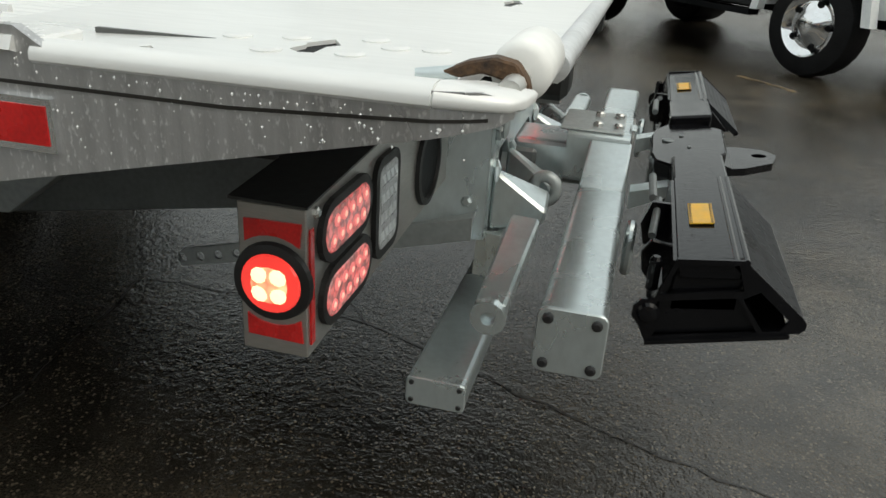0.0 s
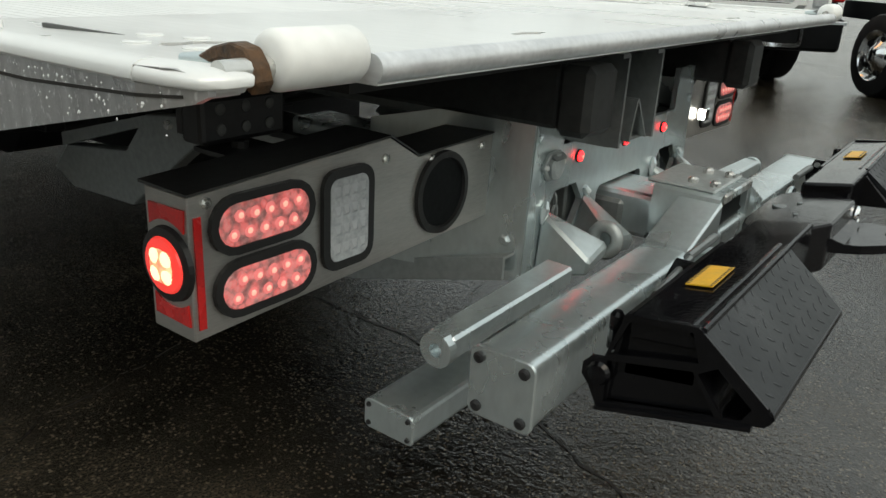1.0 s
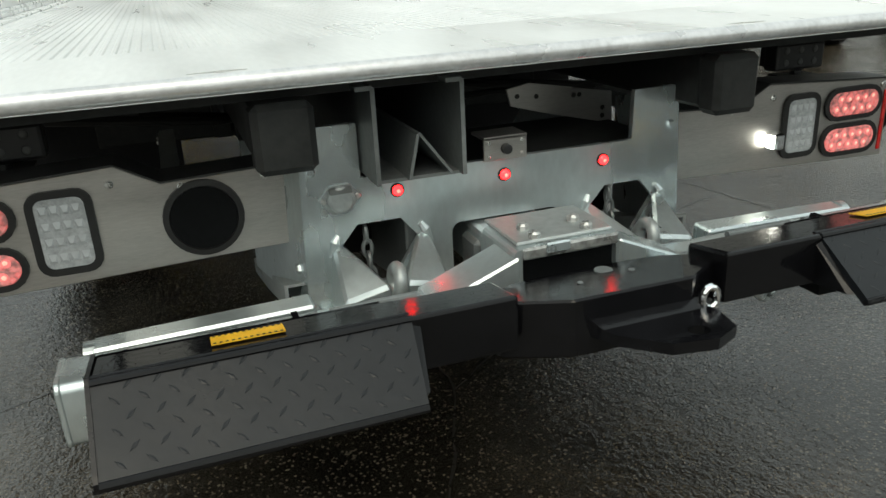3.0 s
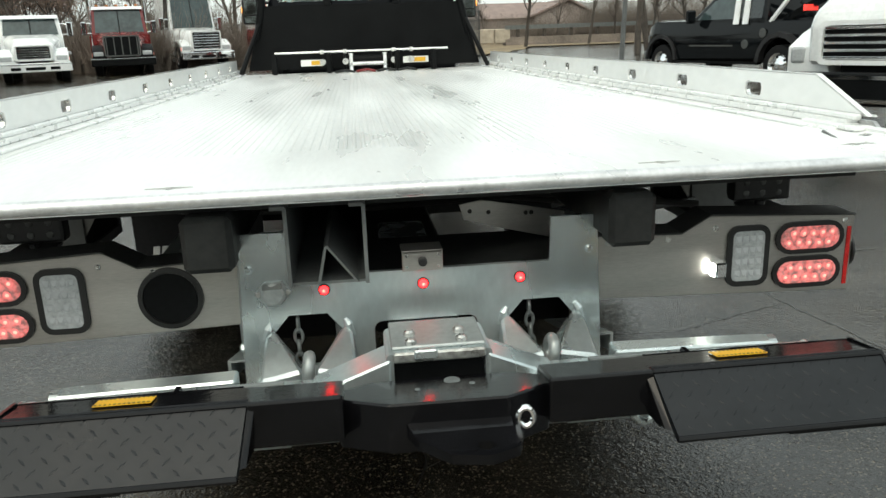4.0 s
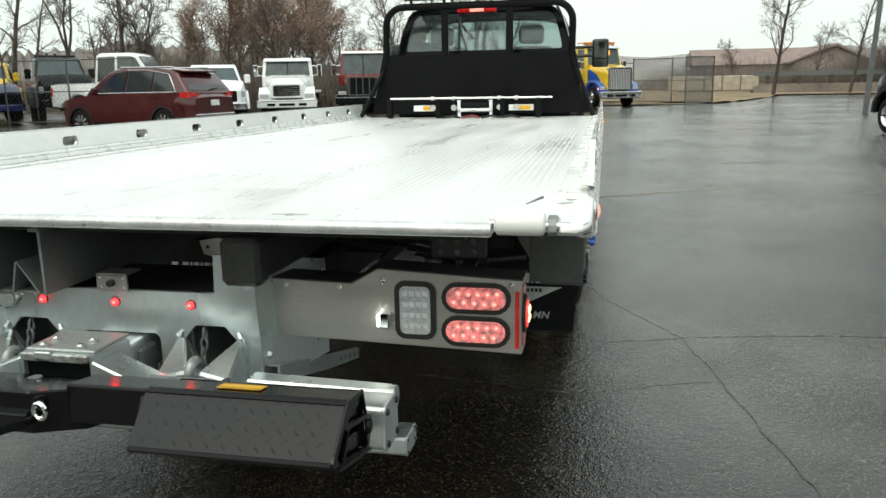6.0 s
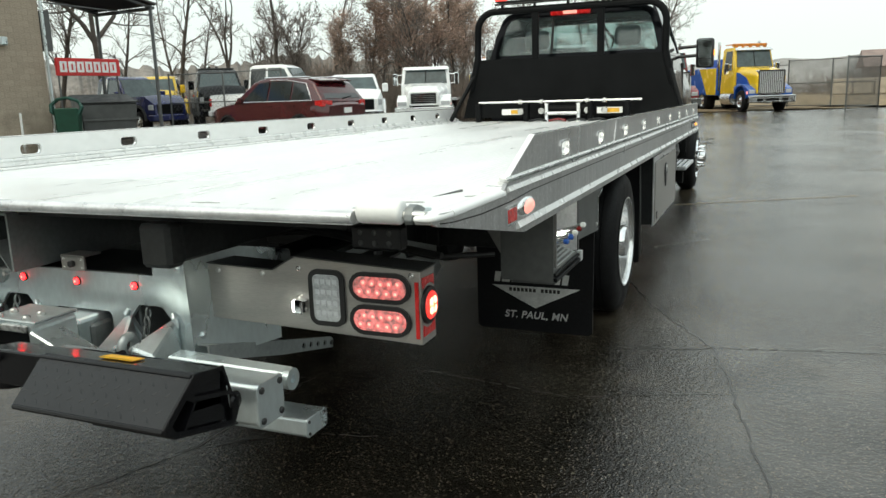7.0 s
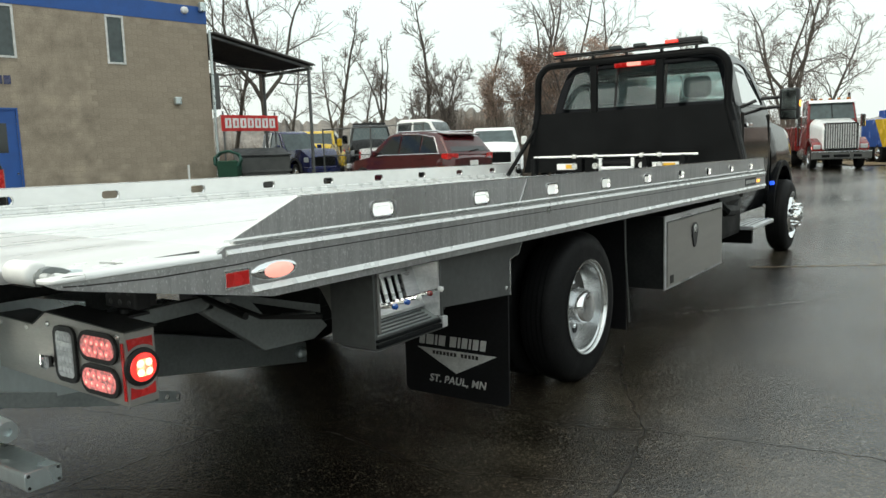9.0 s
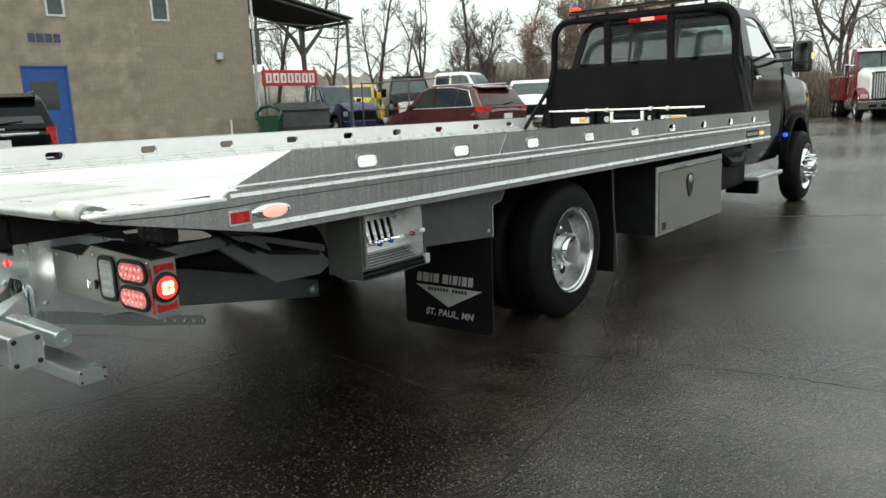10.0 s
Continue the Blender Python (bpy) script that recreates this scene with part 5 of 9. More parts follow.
for sx in (-1, 1):
    bo = [(sx * 1.120, 0.619), (sx * 1.120, 0.818), (sx * 0.735, 0.838), (sx * 0.660, 0.795), (sx * 0.425, 0.803), (sx * 0.432, 0.640)]
    LB = part("light_box", plate(bo, "y", 0.357, 0.445, bev=0.0015), STAINLESS, TRUCK, "stainless steel light box with lamps")
    part("box_top", hull([(sx * 1.122, 0.354, 0.819), (sx * 1.122, 0.455, 0.819), (sx * 0.735, 0.354, 0.839), (sx * 0.735, 0.455, 0.839), (sx * 1.122, 0.354, 0.822), (sx * 1.122, 0.455, 0.823), (sx * 0.735, 0.354, 0.842), (sx * 0.735, 0.455, 0.843)]), LID, LB)
    part("box_top", hull([(sx * 0.735, 0.354, 0.839), (sx * 0.735, 0.455, 0.839), (sx * 0.660, 0.354, 0.796), (sx * 0.660, 0.455, 0.796), (sx * 0.735, 0.354, 0.842), (sx * 0.735, 0.455, 0.843), (sx * 0.660, 0.354, 0.799), (sx * 0.660, 0.455, 0.800)]), LID, LB)
    part("box_top", hull([(sx * 0.425, 0.354, 0.804), (sx * 0.425, 0.455, 0.804), (sx * 0.660, 0.354, 0.796), (sx * 0.660, 0.455, 0.796), (sx * 0.425, 0.354, 0.807), (sx * 0.425, 0.455, 0.808), (sx * 0.660, 0.354, 0.799), (sx * 0.660, 0.455, 0.800)]), LID, LB)
    tail_light(LB, sx * 1.000, 0.768)
    tail_light(LB, sx * 0.998, 0.677)
    gr = part("reverse_light", plate(rounded(0.112, 0.160, 0.028, 4, sx * 0.836, 0.729), "y", 0.349, 0.357, [rounded(0.084, 0.132, 0.018, 4, sx * 0.836, 0.729)]), GROMMET, LB, "clear reverse light in black grommet")
    part("lens", plate(rounded(0.088, 0.136, 0.018, 4, sx * 0.836, 0.729), "y", 0.348, 0.357, bev=0.003), CLEAR_LENS, gr)
    for k in range(4):
        for j in range(4):
            part("facet", hull([(sx * 0.836 + (k - 1.5) * 0.0185 + u * 0.0072, 0.348, 0.729 + (j - 1.5) * 0.030 + v * 0.0085) for u in (-1, 1) for v in (-1, 1)] + [(sx * 0.836 + (k - 1.5) * 0.0185 + u * 0.003, 0.3455, 0.729 + (j - 1.5) * 0.030 - 0.004) for u in (-1, 1)]), LED_CLEAR, gr)
    for bx, bz in ((1.093, 0.806), (0.747, 0.806), (0.47, 0.785), (0.625, 0.785)):
        bolt(LB, (sx * bx, 0.357, bz), "y", 0.008, 0.006)
    part("rear_tape", box(min(sx * 1.102, sx * 1.113), max(sx * 1.102, sx * 1.113), 0.3545, 0.357, 0.635, 0.79), RED_REFL, LB)
    # side face: round lamp and arched red tape
    o = sx * 1.120
    sl = part("side_lamp", lathe([(0, 0.052), (sx * 0.007, 0.050), (sx * 0.009, 0.042)], (o, 0.400, 0.720), "x", 28), GROMMET, LB, "round red side lamp in black grommet, lit")
    part("lens", lathe([(sx * 0.006, 0.041), (sx * 0.012, 0.037), (sx * 0.015, 0.020)], (o, 0.400, 0.720), "x", 28), RED_HALO, sl)
    part("lens_centre", lathe([(sx * 0.0125, 0.029), (sx * 0.0150, 0.022), (sx * 0.0165, 0.010)], (o, 0.400, 0.720), "x", 24), LAMP_MID, sl)
    for a in (45, 135, 225, 315):
        part("hot_diode", lathe([(sx * 0.0150, 0.0118), (sx * 0.0185, 0.005)], (o, 0.400 + 0.016 * math.cos(radians(a)), 0.720 + 0.016 * math.sin(radians(a))), "x", 10), ORANGE_HOT, sl)
    for s in (-1, 1):
        arc = [(0.400 + 0.060 * math.cos(radians(a)), 0.720 + s * 0.060 * math.sin(radians(a))) for a in range(125, 50, -10)]
        part("side_tape", plate([(0.365, 0.720 + s * 0.049), *arc, (0.436, 0.720 + s * 0.048), (0.436, 0.720 + s * 0.078), (0.362, 0.720 + s * 0.080)], "x", o, o + sx * 0.0025), RED_REFL, LB)
    # work lamp on a stem
    wl_ = part("work_lamp", box(min(sx * 0.852, sx * 1.008), max(sx * 0.852, sx * 1.008), 0.472, 0.520, 0.842, 0.912, 0.008, 2), PLASTIC, TRUCK, "black six-lens work lamp, unlit")
    for k in range(3):
        for j in range(2):
            part("lamp_lens", lathe([(0, 0.0090), (-0.002, 0.008), (-0.003, 0.004)], (sx * (0.884 + k * 0.045), 0.472, 0.863 + j * 0.030), "y", 14), GREY_PAINT, wl_)
    part("lamp_stem", lathe([(-0.02, 0.014), (0.0, 0.014), (0.004, 0.02)], (sx * 0.93, 0.485, 0.840), "z", 10), PLASTIC, wl_)
    for k in range(6):
        part("cooling_fin", box(min(sx * (0.865 + k * 0.025), sx * (0.871 + k * 0.025)), max(sx * (0.865 + k * 0.025), sx * (0.871 + k * 0.025)), 0.520, 0.545, 0.85, 0.905), PLASTIC, wl_)
    part("lamp_bracket", box(min(sx * 0.88, sx * 0.98), max(sx * 0.88, sx * 0.98), 0.40, 0.53, 0.823, 0.830), PLASTIC, wl_)
    if sx > 0:
        pl = part("plate_light", box(0.742, 0.770, 0.325, 0.357, 0.682, 0.722, 0.004), CHROME, LB, "chrome plate lamp, lit")
        part("lamp_face", box(0.735, 0.743, 0.329, 0.351, 0.686, 0.718, 0.002), WHITE_LIT, pl)
        for v in (0.69, 0.715):
            bolt(LB, (0.778, 0.357, v), "y", 0.005, 0.004)
    else:
        sp = part("round_port", lathe([(0.001, 0.076), (-0.008, 0.075), (-0.009, 0.064), (0.004, 0.060)], (-0.592, 0.357, 0.719), "y", 32), GROMMET, LB, "round black rubber-rimmed port", True)
        part("port_inside", lathe([(-0.0035, 0.062), (-0.0025, 0.03), (-0.0015, 0.01)], (-0.592, 0.357, 0.719), "y", 28), BLACK_SATIN, sp)


# control box, mudflaps, wheels, tool box
for sx in (-1, 1):
    o = sx * 1.255
    i = sx * 1.06
    lo_, hi_ = min(o, i), max(o, i)
    CBX = part("control_box", plate([(1.219, 0.60), (1.625, 0.60), (1.625, 0.862), (1.219, 0.862)], "x", o, i, [[(1.232, 0.635), (1.612, 0.635), (1.612, 0.852), (1.232, 0.852)]]), GREY_PAINT, TRUCK, "grey steel control box with lever slots")
    fs = [[(1.256 + k * 0.040, 0.712), (1.280 + k * 0.040, 0.712), (1.288 + k * 0.040, 0.806), (1.264 + k * 0.040, 0.806)] for k in range(7)]
    t = plate([(1.236, 0.682), (1.535, 0.682), (1.535, 0.85), (1.236, 0.85)], "x", 0.0, 0.006, fs)
    for v in t.verts:
        v.co.x = sx * (1.178 - (v.co.z - 0.682) * 0.36 - v.co.x)
    part("slotted_panel", t, ALU, CBX, "pale panel with a row of lever slots")
    part("panel_foot", box(min(sx * 1.170, sx * 1.182), max(sx * 1.170, sx * 1.182), 1.236, 1.606, 0.672, 0.683), ALU, CBX)
    part("inner_side", box(min(sx * 1.075, sx * 1.250), max(sx * 1.075, sx * 1.250), 1.604, 1.611, 0.640, 0.850), ALU, CBX)
    part("inner_back", hull([(sx * 1.10, 1.535, 0.682), (sx * 1.178, 1.535, 0.682), (sx * 1.10, 1.604, 0.682), (sx * 1.178, 1.604, 0.682), (sx * 1.10, 1.535, 0.850), (sx * 1.117, 1.535, 0.850), (sx * 1.10, 1.604, 0.850), (sx * 1.117, 1.604, 0.850)]), ALU, CBX)
    part("tray", hull([(sx * 1.16, 1.235, 0.664), (sx * 1.250, 1.235, 0.626), (sx * 1.16, 1.604, 0.664), (sx * 1.250, 1.604, 0.626), (sx * 1.16, 1.235, 0.672), (sx * 1.250, 1.235, 0.632), (sx * 1.16, 1.604, 0.672), (sx * 1.250, 1.604, 0.632)]), GALV_MID, CBX, "ribbed tray")
    for k in range(5):
        q = k / 5
        part("tray_rib", box(min(sx * (1.168 + 0.08 * q), sx * (1.174 + 0.08 * q)), max(sx * (1.168 + 0.08 * q), sx * (1.174 + 0.08 * q)), 1.25, 1.57, 0.660 - 0.036 * q, 0.6715 - 0.036 * q), GREY_PAINT, CBX)
    part("front_lip", box(min(sx * 1.250, sx * 1.264), max(sx * 1.250, sx * 1.264), 1.222, 1.60, 0.618, 0.630, 0.002), BLACK_SATIN, CBX)
    part("front_lip", box(min(sx * 1.254, sx * 1.268), max(sx * 1.254, sx * 1.268), 1.222, 1.60, 0.598, 0.612, 0.002), BLACK_SATIN, CBX)
    part("lip_end", box(min(sx * 1.250, sx * 1.270), max(sx * 1.250, sx * 1.270), 1.60, 1.632, 0.596, 0.638, 0.002), ALU, CBX)
    part("panel_backing", box(min(sx * 1.07, sx * 1.12), max(sx * 1.07, sx * 1.12), 1.232, 1.612, 0.636, 0.85), BLACK_SATIN, CBX)
    for k, col in enumerate((BLUE_LIT, BLUE_PAINT, NYLON, RED_PAINT, NYLON)):
        y = 1.30 + k * 0.068
        part("lever", tube([(sx * 1.175, y - 0.01, 0.72), (sx * 1.275, y, 0.733 + 0.004 * k)], 0.006, 8), CHROME, CBX)
        part("lever_knob", lathe([(-0.011, 0.005), (-0.006, 0.0105), (0.006, 0.0105), (0.011, 0.005)], (sx * 1.283, y, 0.734 + 0.004 * k), "x", 12), (BLUE_PAINT, BLUE_PAINT, NYLON, RED_PAINT, NYLON)[k], CBX, smooth=True)
    part("box_lamp", box(min(sx * 1.13, sx * 1.20), max(sx * 1.13, sx * 1.20), 1.24, 1.32, 0.842, 0.851, 0.002), WHITE_LIT, CBX, "small lit lamp in the control box")
    part("lower_step", box(min(sx * 1.10, sx * 1.262), max(sx * 1.10, sx * 1.262), 1.22, 1.63, 0.590, 0.600, 0.003), GREY_PAINT, CBX)
    CBX.location.y = -0.03
    part("box_hose", tube([(sx * 1.1, 1.25, 0.63), (sx * 1.2, 1.4, 0.575), (sx * 1.22, 1.58, 0.585)], 0.008, 8), POLISHED, CBX)
    fp = part("fender_bracket", plate([(1.632, 0.86), (2.30, 0.86), (2.25, 0.79), (2.175, 0.775), (2.172, 0.615), (1.632, 0.655)], "x", sx * 1.205, sx * 1.213), GREY_PAINT, TRUCK, "grey steel mudflap bracket")
    part("bracket_edge", tube([(sx * 1.214, 2.172, 0.615), (sx * 1.214, 2.175, 0.775), (sx * 1.214, 2.25, 0.79), (sx * 1.214, 2.30, 0.86)], 0.004, 6), POLISHED, fp)
    bolt(fp, (sx * 1.213, 2.14, 0.65), "x", 0.010, 0.008, sign=sx)
    FL = part("mudflap", plate([(sx * 0.60, 0.10), (sx * 0.62, 0.085), (sx * 1.17, 0.085), (sx * 1.19, 0.10), (sx * 1.195, 0.64), (sx * 0.60, 0.64)], "y", 2.182, 2.194), FLAPM, TRUCK, "black rubber mudflap with pale print")
    cx = sx * 0.905
    part("print_triangle", plate([(cx - 0.225, 0.315), (cx + 0.225, 0.315), (cx, 0.205)], "y", 2.179, 2.182), SILVER_INK, FL)
    xs = cx - 0.215
    for k, w in enumerate((0.030, 0.042, 0.012, 0.036, 0.018, 0.036, 0.012, 0.030, 0.012, 0.030, 0.030)):
        if k == 4:
            xs += w
            continue
        part("print_bar", plate([(xs, 0.333), (xs + w, 0.333), (xs + w + 0.008, 0.383), (xs + 0.008, 0.383)], "y", 2.179, 2.182), SILVER_INK, FL)
        xs += w + 0.010
    for k in range(13):
        if k == 7:
            continue
        part("print_bar", box(cx - 0.135 + k * 0.0205, cx - 0.121 + k * 0.0205, 2.1775, 2.1795, 0.288, 0.306), INK, FL)
    tx = lettering("ST. PAUL, MN", 0.051, SILVER_INK, pose(cx, 2.181, 0.166, 90, 0, 0), "flap_lettering", 0.0008)
    tx.parent = FL
    part("front_flap", box(min(sx * 0.62, sx * 1.2), max(sx * 0.62, sx * 1.2), 3.56, 3.572, 0.16, 0.86), FLAPM, TRUCK, "black rubber guard ahead of the wheel")
    part("flap_edge", tube([(sx * 1.204, 3.53, 0.86), (sx * 1.206, 3.545, 0.6), (sx * 1.206, 3.60, 0.2)], 0.006, 6), GREY_PAINT, TRUCK)


def tyre(parent_name, y, x_out, sx, r=0.405, w=0.225, rim=0.265, deep=True, label=""):
    """A road wheel of radius r whose outer tyre face is at x_out."""
    prof = [(0.0, rim), (0.004, rim + 0.02), (0.0, r - 0.09), (0.012, r - 0.035), (0.035, r - 0.008), (0.06, r), (w - 0.06, r), (w - 0.035, r - 0.008), (w - 0.012, r - 0.035), (w, r - 0.09), (w - 0.004, rim + 0.02), (w, rim)]
    wheel = part("wheel", lathe([(-sx * a, q) for a, q in prof], (x_out, y, r), "x", 44, loop=True), RUBBER, TRUCK, label, True)
    for k in range(4):
        part("tread_groove", lathe([(-sx * (0.068 + k * 0.028), r - 0.004), (-sx * (0.068 + k * 0.028), r + 0.0006), (-sx * (0.076 + k * 0.028), r + 0.0006), (-sx * (0.076 + k * 0.028), r - 0.004)], (x_out, y, r), "x", 44, loop=True), BLACK_SATIN, wheel)
    return wheel


for sx in (-1, 1):
    w = tyre("wheel", 3.0, sx * 1.212, sx, rim=0.252, label="dual rear wheel with bright dished rim")
    part("rim", lathe([(sx * 0.003, 0.256), (sx * 0.004, 0.250), (-sx * 0.004, 0.243), (-sx * 0.018, 0.241), (-sx * 0.024, 0.232), (-sx * 0.09, 0.228), (-sx * 0.118, 0.218)], (sx * 1.212, 3.0, 0.405), "x", 44, caps=(0, 0)), WHEEL_ALU, w, "polished dished rim", True)
    part("wheel_disc", lathe([(-sx * 0.117, 0.224), (-sx * 0.128, 0.205), (-sx * 0.13, 0.13), (-sx * 0.115, 0.10), (-sx * 0.09, 0.09)], (sx * 1.212, 3.0, 0.405), "x", 44, caps=(0, 1)), WHEEL_DISC, w, "dull grey wheel disc", True)
    part("hub", lathe([(-sx * 0.10, 0.098), (-sx * 0.02, 0.096), (sx * 0.004, 0.08), (sx * 0.014, 0.035)], (sx * 1.212, 3.0, 0.405), "x", 28), CHROME, w, "chrome hub cap", True)
    for k in range(10):
        a = radians(36 * k)
        part("lug_nut", lathe([(-sx * 0.13, 0.014), (-sx * 0.10, 0.013), (-sx * 0.095, 0.007)], (sx * 1.212, 3.0 + 0.128 * math.cos(a), 0.405 + 0.128 * math.sin(a)), "x", 8), CHROME, w)
    for k in range(5):
        a = radians(72 * k + 15)
        part("hand_hole", lathe([(-sx * 0.127, 0.030), (-sx * 0.1235, 0.028)], (sx * 1.212, 3.0 + 0.178 * math.cos(a), 0.405 + 0.178 * math.sin(a)), "x", 14), BLACK_SATIN, w)
    tyre("wheel", 3.0, sx * 0.965, sx, label="inner dual rear wheel")
    w = tyre("wheel", 8.785, sx * 1.125, sx, label="front wheel with chrome hub and lug nuts")
    part("rim", lathe([(sx * 0.006, 0.268), (0.0, 0.258), (-sx * 0.03, 0.24), (-sx * 0.04, 0.225), (sx * 0.02, 0.19), (sx * 0.03, 0.15), (sx * 0.045, 0.10), (sx * 0.06, 0.085), (sx * 0.10, 0.07), (sx * 0.115, 0.04)], (sx * 1.125, 8.785, 0.405), "x", 44, caps=(0, 1)), CHROME, w, "chrome rim", True)
    for k in range(10):
        a = radians(36 * k)
        part("lug_nut", lathe([(sx * 0.035, 0.017), (sx * 0.085, 0.014), (sx * 0.095, 0.006)], (sx * 1.125, 8.785 + 0.125 * math.cos(a), 0.405 + 0.125 * math.sin(a)), "x", 10), CHROME, w)
    for k in range(5):
        a = radians(72 * k + 18)
        part("hand_hole", lathe([(sx * 0.02, 0.026), (sx * 0.026, 0.022)], (sx * 1.125, 8.785 + 0.195 * math.cos(a), 0.405 + 0.195 * math.sin(a)), "x", 14), BLACK_SATIN, w)
    # tool box and tanks
    TB = part("tool_box", box(min(sx * 0.62, sx * 1.19), max(sx * 0.62, sx * 1.19), 4.26, 5.62, 0.285, 0.775, 0.006), STEEL_DK, TRUCK, "steel underbody tool box")
    part("tool_box_door", box(min(sx * 1.19, sx * 1.204), max(sx * 1.19, sx * 1.204), 4.30, 5.60, 0.295, 0.735, 0.004), STAINLESS, TB, "brushed steel door")
    part("door_frame", plate([(4.255, 0.28), (5.625, 0.28), (5.625, 0.78), (4.255, 0.78)], "x", sx * 1.188, sx * 1.196, [[(4.29, 0.29), (5.605, 0.29), (5.605, 0.74), (4.29, 0.74)]]), ALU, TB)
    part("door_latch", plate([(4.80, 0.63), (4.815, 0.665), (4.85, 0.685), (4.90, 0.685), (4.935, 0.66), (4.945, 0.62), (4.93, 0.585), (4.905, 0.53), (4.88, 0.505), (4.855, 0.505), (4.84, 0.53), (4.815, 0.585)], "x", sx * 1.204, sx * 1.212, bev=0.002), PLASTIC, TB, "black paddle latch")
    part("latch_ring", lathe([(0, 0.034), (sx * 0.006, 0.028)], (sx * 1.212, 4.872, 0.640), "x", 16), ZINC, TB)
    part("door_badge", box(min(sx * 1.204, sx * 1.207), max(sx * 1.204, sx * 1.207), 4.345, 4.41, 0.315, 0.37), INK, TB)
    part("side_tank", box(min(sx * 0.55, sx * 1.12), max(sx * 0.55, sx * 1.12), 5.72, 6.55, 0.42, 0.80, 0.05, 2), BLACK_SATIN, TRUCK, "black side tank")
    part("hose_bundle", tube([(sx * 1.08, 5.8, 0.78), (sx * 1.13, 5.95, 0.68), (sx * 1.12, 6.25, 0.66), (sx * 1.08, 6.5, 0.72)], 0.05, 8), BLACK_SATIN, TRUCK)
    st = part("side_step", box(min(sx * 0.95, sx * 1.19), max(sx * 0.95, sx * 1.19), 6.72, 7.55, 0.435, 0.475, 0.008), ALU, TRUCK, "ribbed aluminium side step")
    for k in range(4):
        part("step_rib", box(min(sx * (0.99 + 0.05 * k), sx * (1.005 + 0.05 * k)), max(sx * (0.99 + 0.05 * k), sx * (1.005 + 0.05 * k)), 6.74, 7.53, 0.475, 0.481), POLISHED, st)
    part("step_bracket", box(min(sx * 0.85, sx * 1.15), max(sx * 0.85, sx * 1.15), 6.80, 6.86, 0.30, 0.435), BLACK_SATIN, TRUCK)

# headboard and hoop
HB = part("headboard", plate([(-1.13, 1.0), (1.13, 1.0), (0.965, 1.612), (-0.985, 1.612)], "y", 6.60, 6.625), BLACK_SATIN, TRUCK, "black steel headboard")
arc = []
for s, a0 in ((-1, 180), (1, 90)):
    for k in range(7):
        a = radians(a0 - 90 * k / 6)
        arc.append((s * 0.79 + 0.185 * math.cos(a), 6.61, 1.915 + 0.185 * math.sin(a)))
part("hoop", tube([(-1.06, 6.61, 1.30), (-0.985, 6.61, 1.62), *arc, (0.97, 6.61, 1.62), (1.05, 6.61, 1.30)], 0.036, 14), BLACK_SATIN, HB, "black tube hoop", True)
for x in (-0.345, 0.335):
    part("hoop_post", box(x - 0.036, x + 0.036, 6.595, 6.635, 1.60, 2.09, 0.006), BLACK_SATIN, HB)
for sx in (-1, 1):
    part("headboard_strut", tube([(sx * 1.02, 6.60, 1.45), (sx * 1.20, 6.32, 0.985)], 0.022, 10), BLACK_SATIN, HB)
    part("side_upright", hull([(sx * 1.13, 6.60, 1.0), (sx * 1.16, 6.60, 1.0), (sx * 0.97, 6.60, 1.62), (sx * 1.0, 6.60, 1.62), (sx * 1.13, 6.68, 1.0), (sx * 1.16, 6.68, 1.0), (sx * 0.97, 6.68, 1.62), (sx * 1.0, 6.68, 1.62)]), BLACK_SATIN, HB)
part("light_bar", box(-0.76, 0.74, 6.56, 6.80, 2.185, 2.200, 0.004), STEEL_DK, HB, "flat light bar above the hoop")
for x in (-0.7, -0.35, 0.0, 0.35, 0.68):
    part("bar_foot", box(x - 0.012, x + 0.012, 6.60, 6.63, 2.09, 2.19), STEEL_DK, HB)
part("bar_rail", tube([(-0.76, 6.56, 2.165), (0.74, 6.56, 2.165)], 0.010, 8), STEEL_DK, HB)
for x, m in ((-0.70, RED_HALO), (0.46, RED_HALO), (-0.1, GLASS_DK), (0.15, GLASS_DK)):
    part("bar_lamp", box(x - 0.06, x + 0.06, 6.545, 6.60, 2.198, 2.228, 0.006), m, HB)
part("bar_cover", box(0.50, 0.74, 6.58, 6.78, 2.198, 2.24, 0.01), PLASTIC, HB)

# winch gear at the front of the deck
WG = part("winch_bar", tube([(-0.87, 6.30, 1.165), (0.80, 6.30, 1.165)], 0.011, 10), POLISHED, TRUCK, "bright tensioner bar before the headboard", True)
for x in (-0.145, 0.182):
    part("guide_roller", lathe([(0.0, 0.03), (0.02, 0.022), (0.16, 0.022), (0.18, 0.03)], (x, 6.30, 0.965), "z", 16), POLISHED, WG, smooth=True)
part("winch_drum", lathe([(-0.24, 0.09), (-0.22, 0.09), (-0.215, 0.055), (0.215, 0.055), (0.22, 0.09), (0.24, 0.09)], (0.02, 6.44, 1.07), "x", 20), BLACK_SATIN, WG)
part("guide_cross", tube([(-0.145, 6.30, 1.045), (0.182, 6.30, 1.045)], 0.018, 10), POLISHED, WG)
for x0, x1 in ((-0.63, -0.42), (0.36, 0.61)):
    part("winch_label", box(x0, x1, 6.33, 6.34, 1.035, 1.095), NYLON, WG)
    part("winch_label", box(x0 + 0.10, x1 - 0.03, 6.325, 6.332, 1.045, 1.085), YELLOW_ST, WG)
for x in (-0.88, -0.36, 0.30, 0.66):
    part("winch_post", box(x - 0.025, x + 0.025, 6.28, 6.36, 0.965, 1.15, 0.006), BLACK_SATIN, WG)
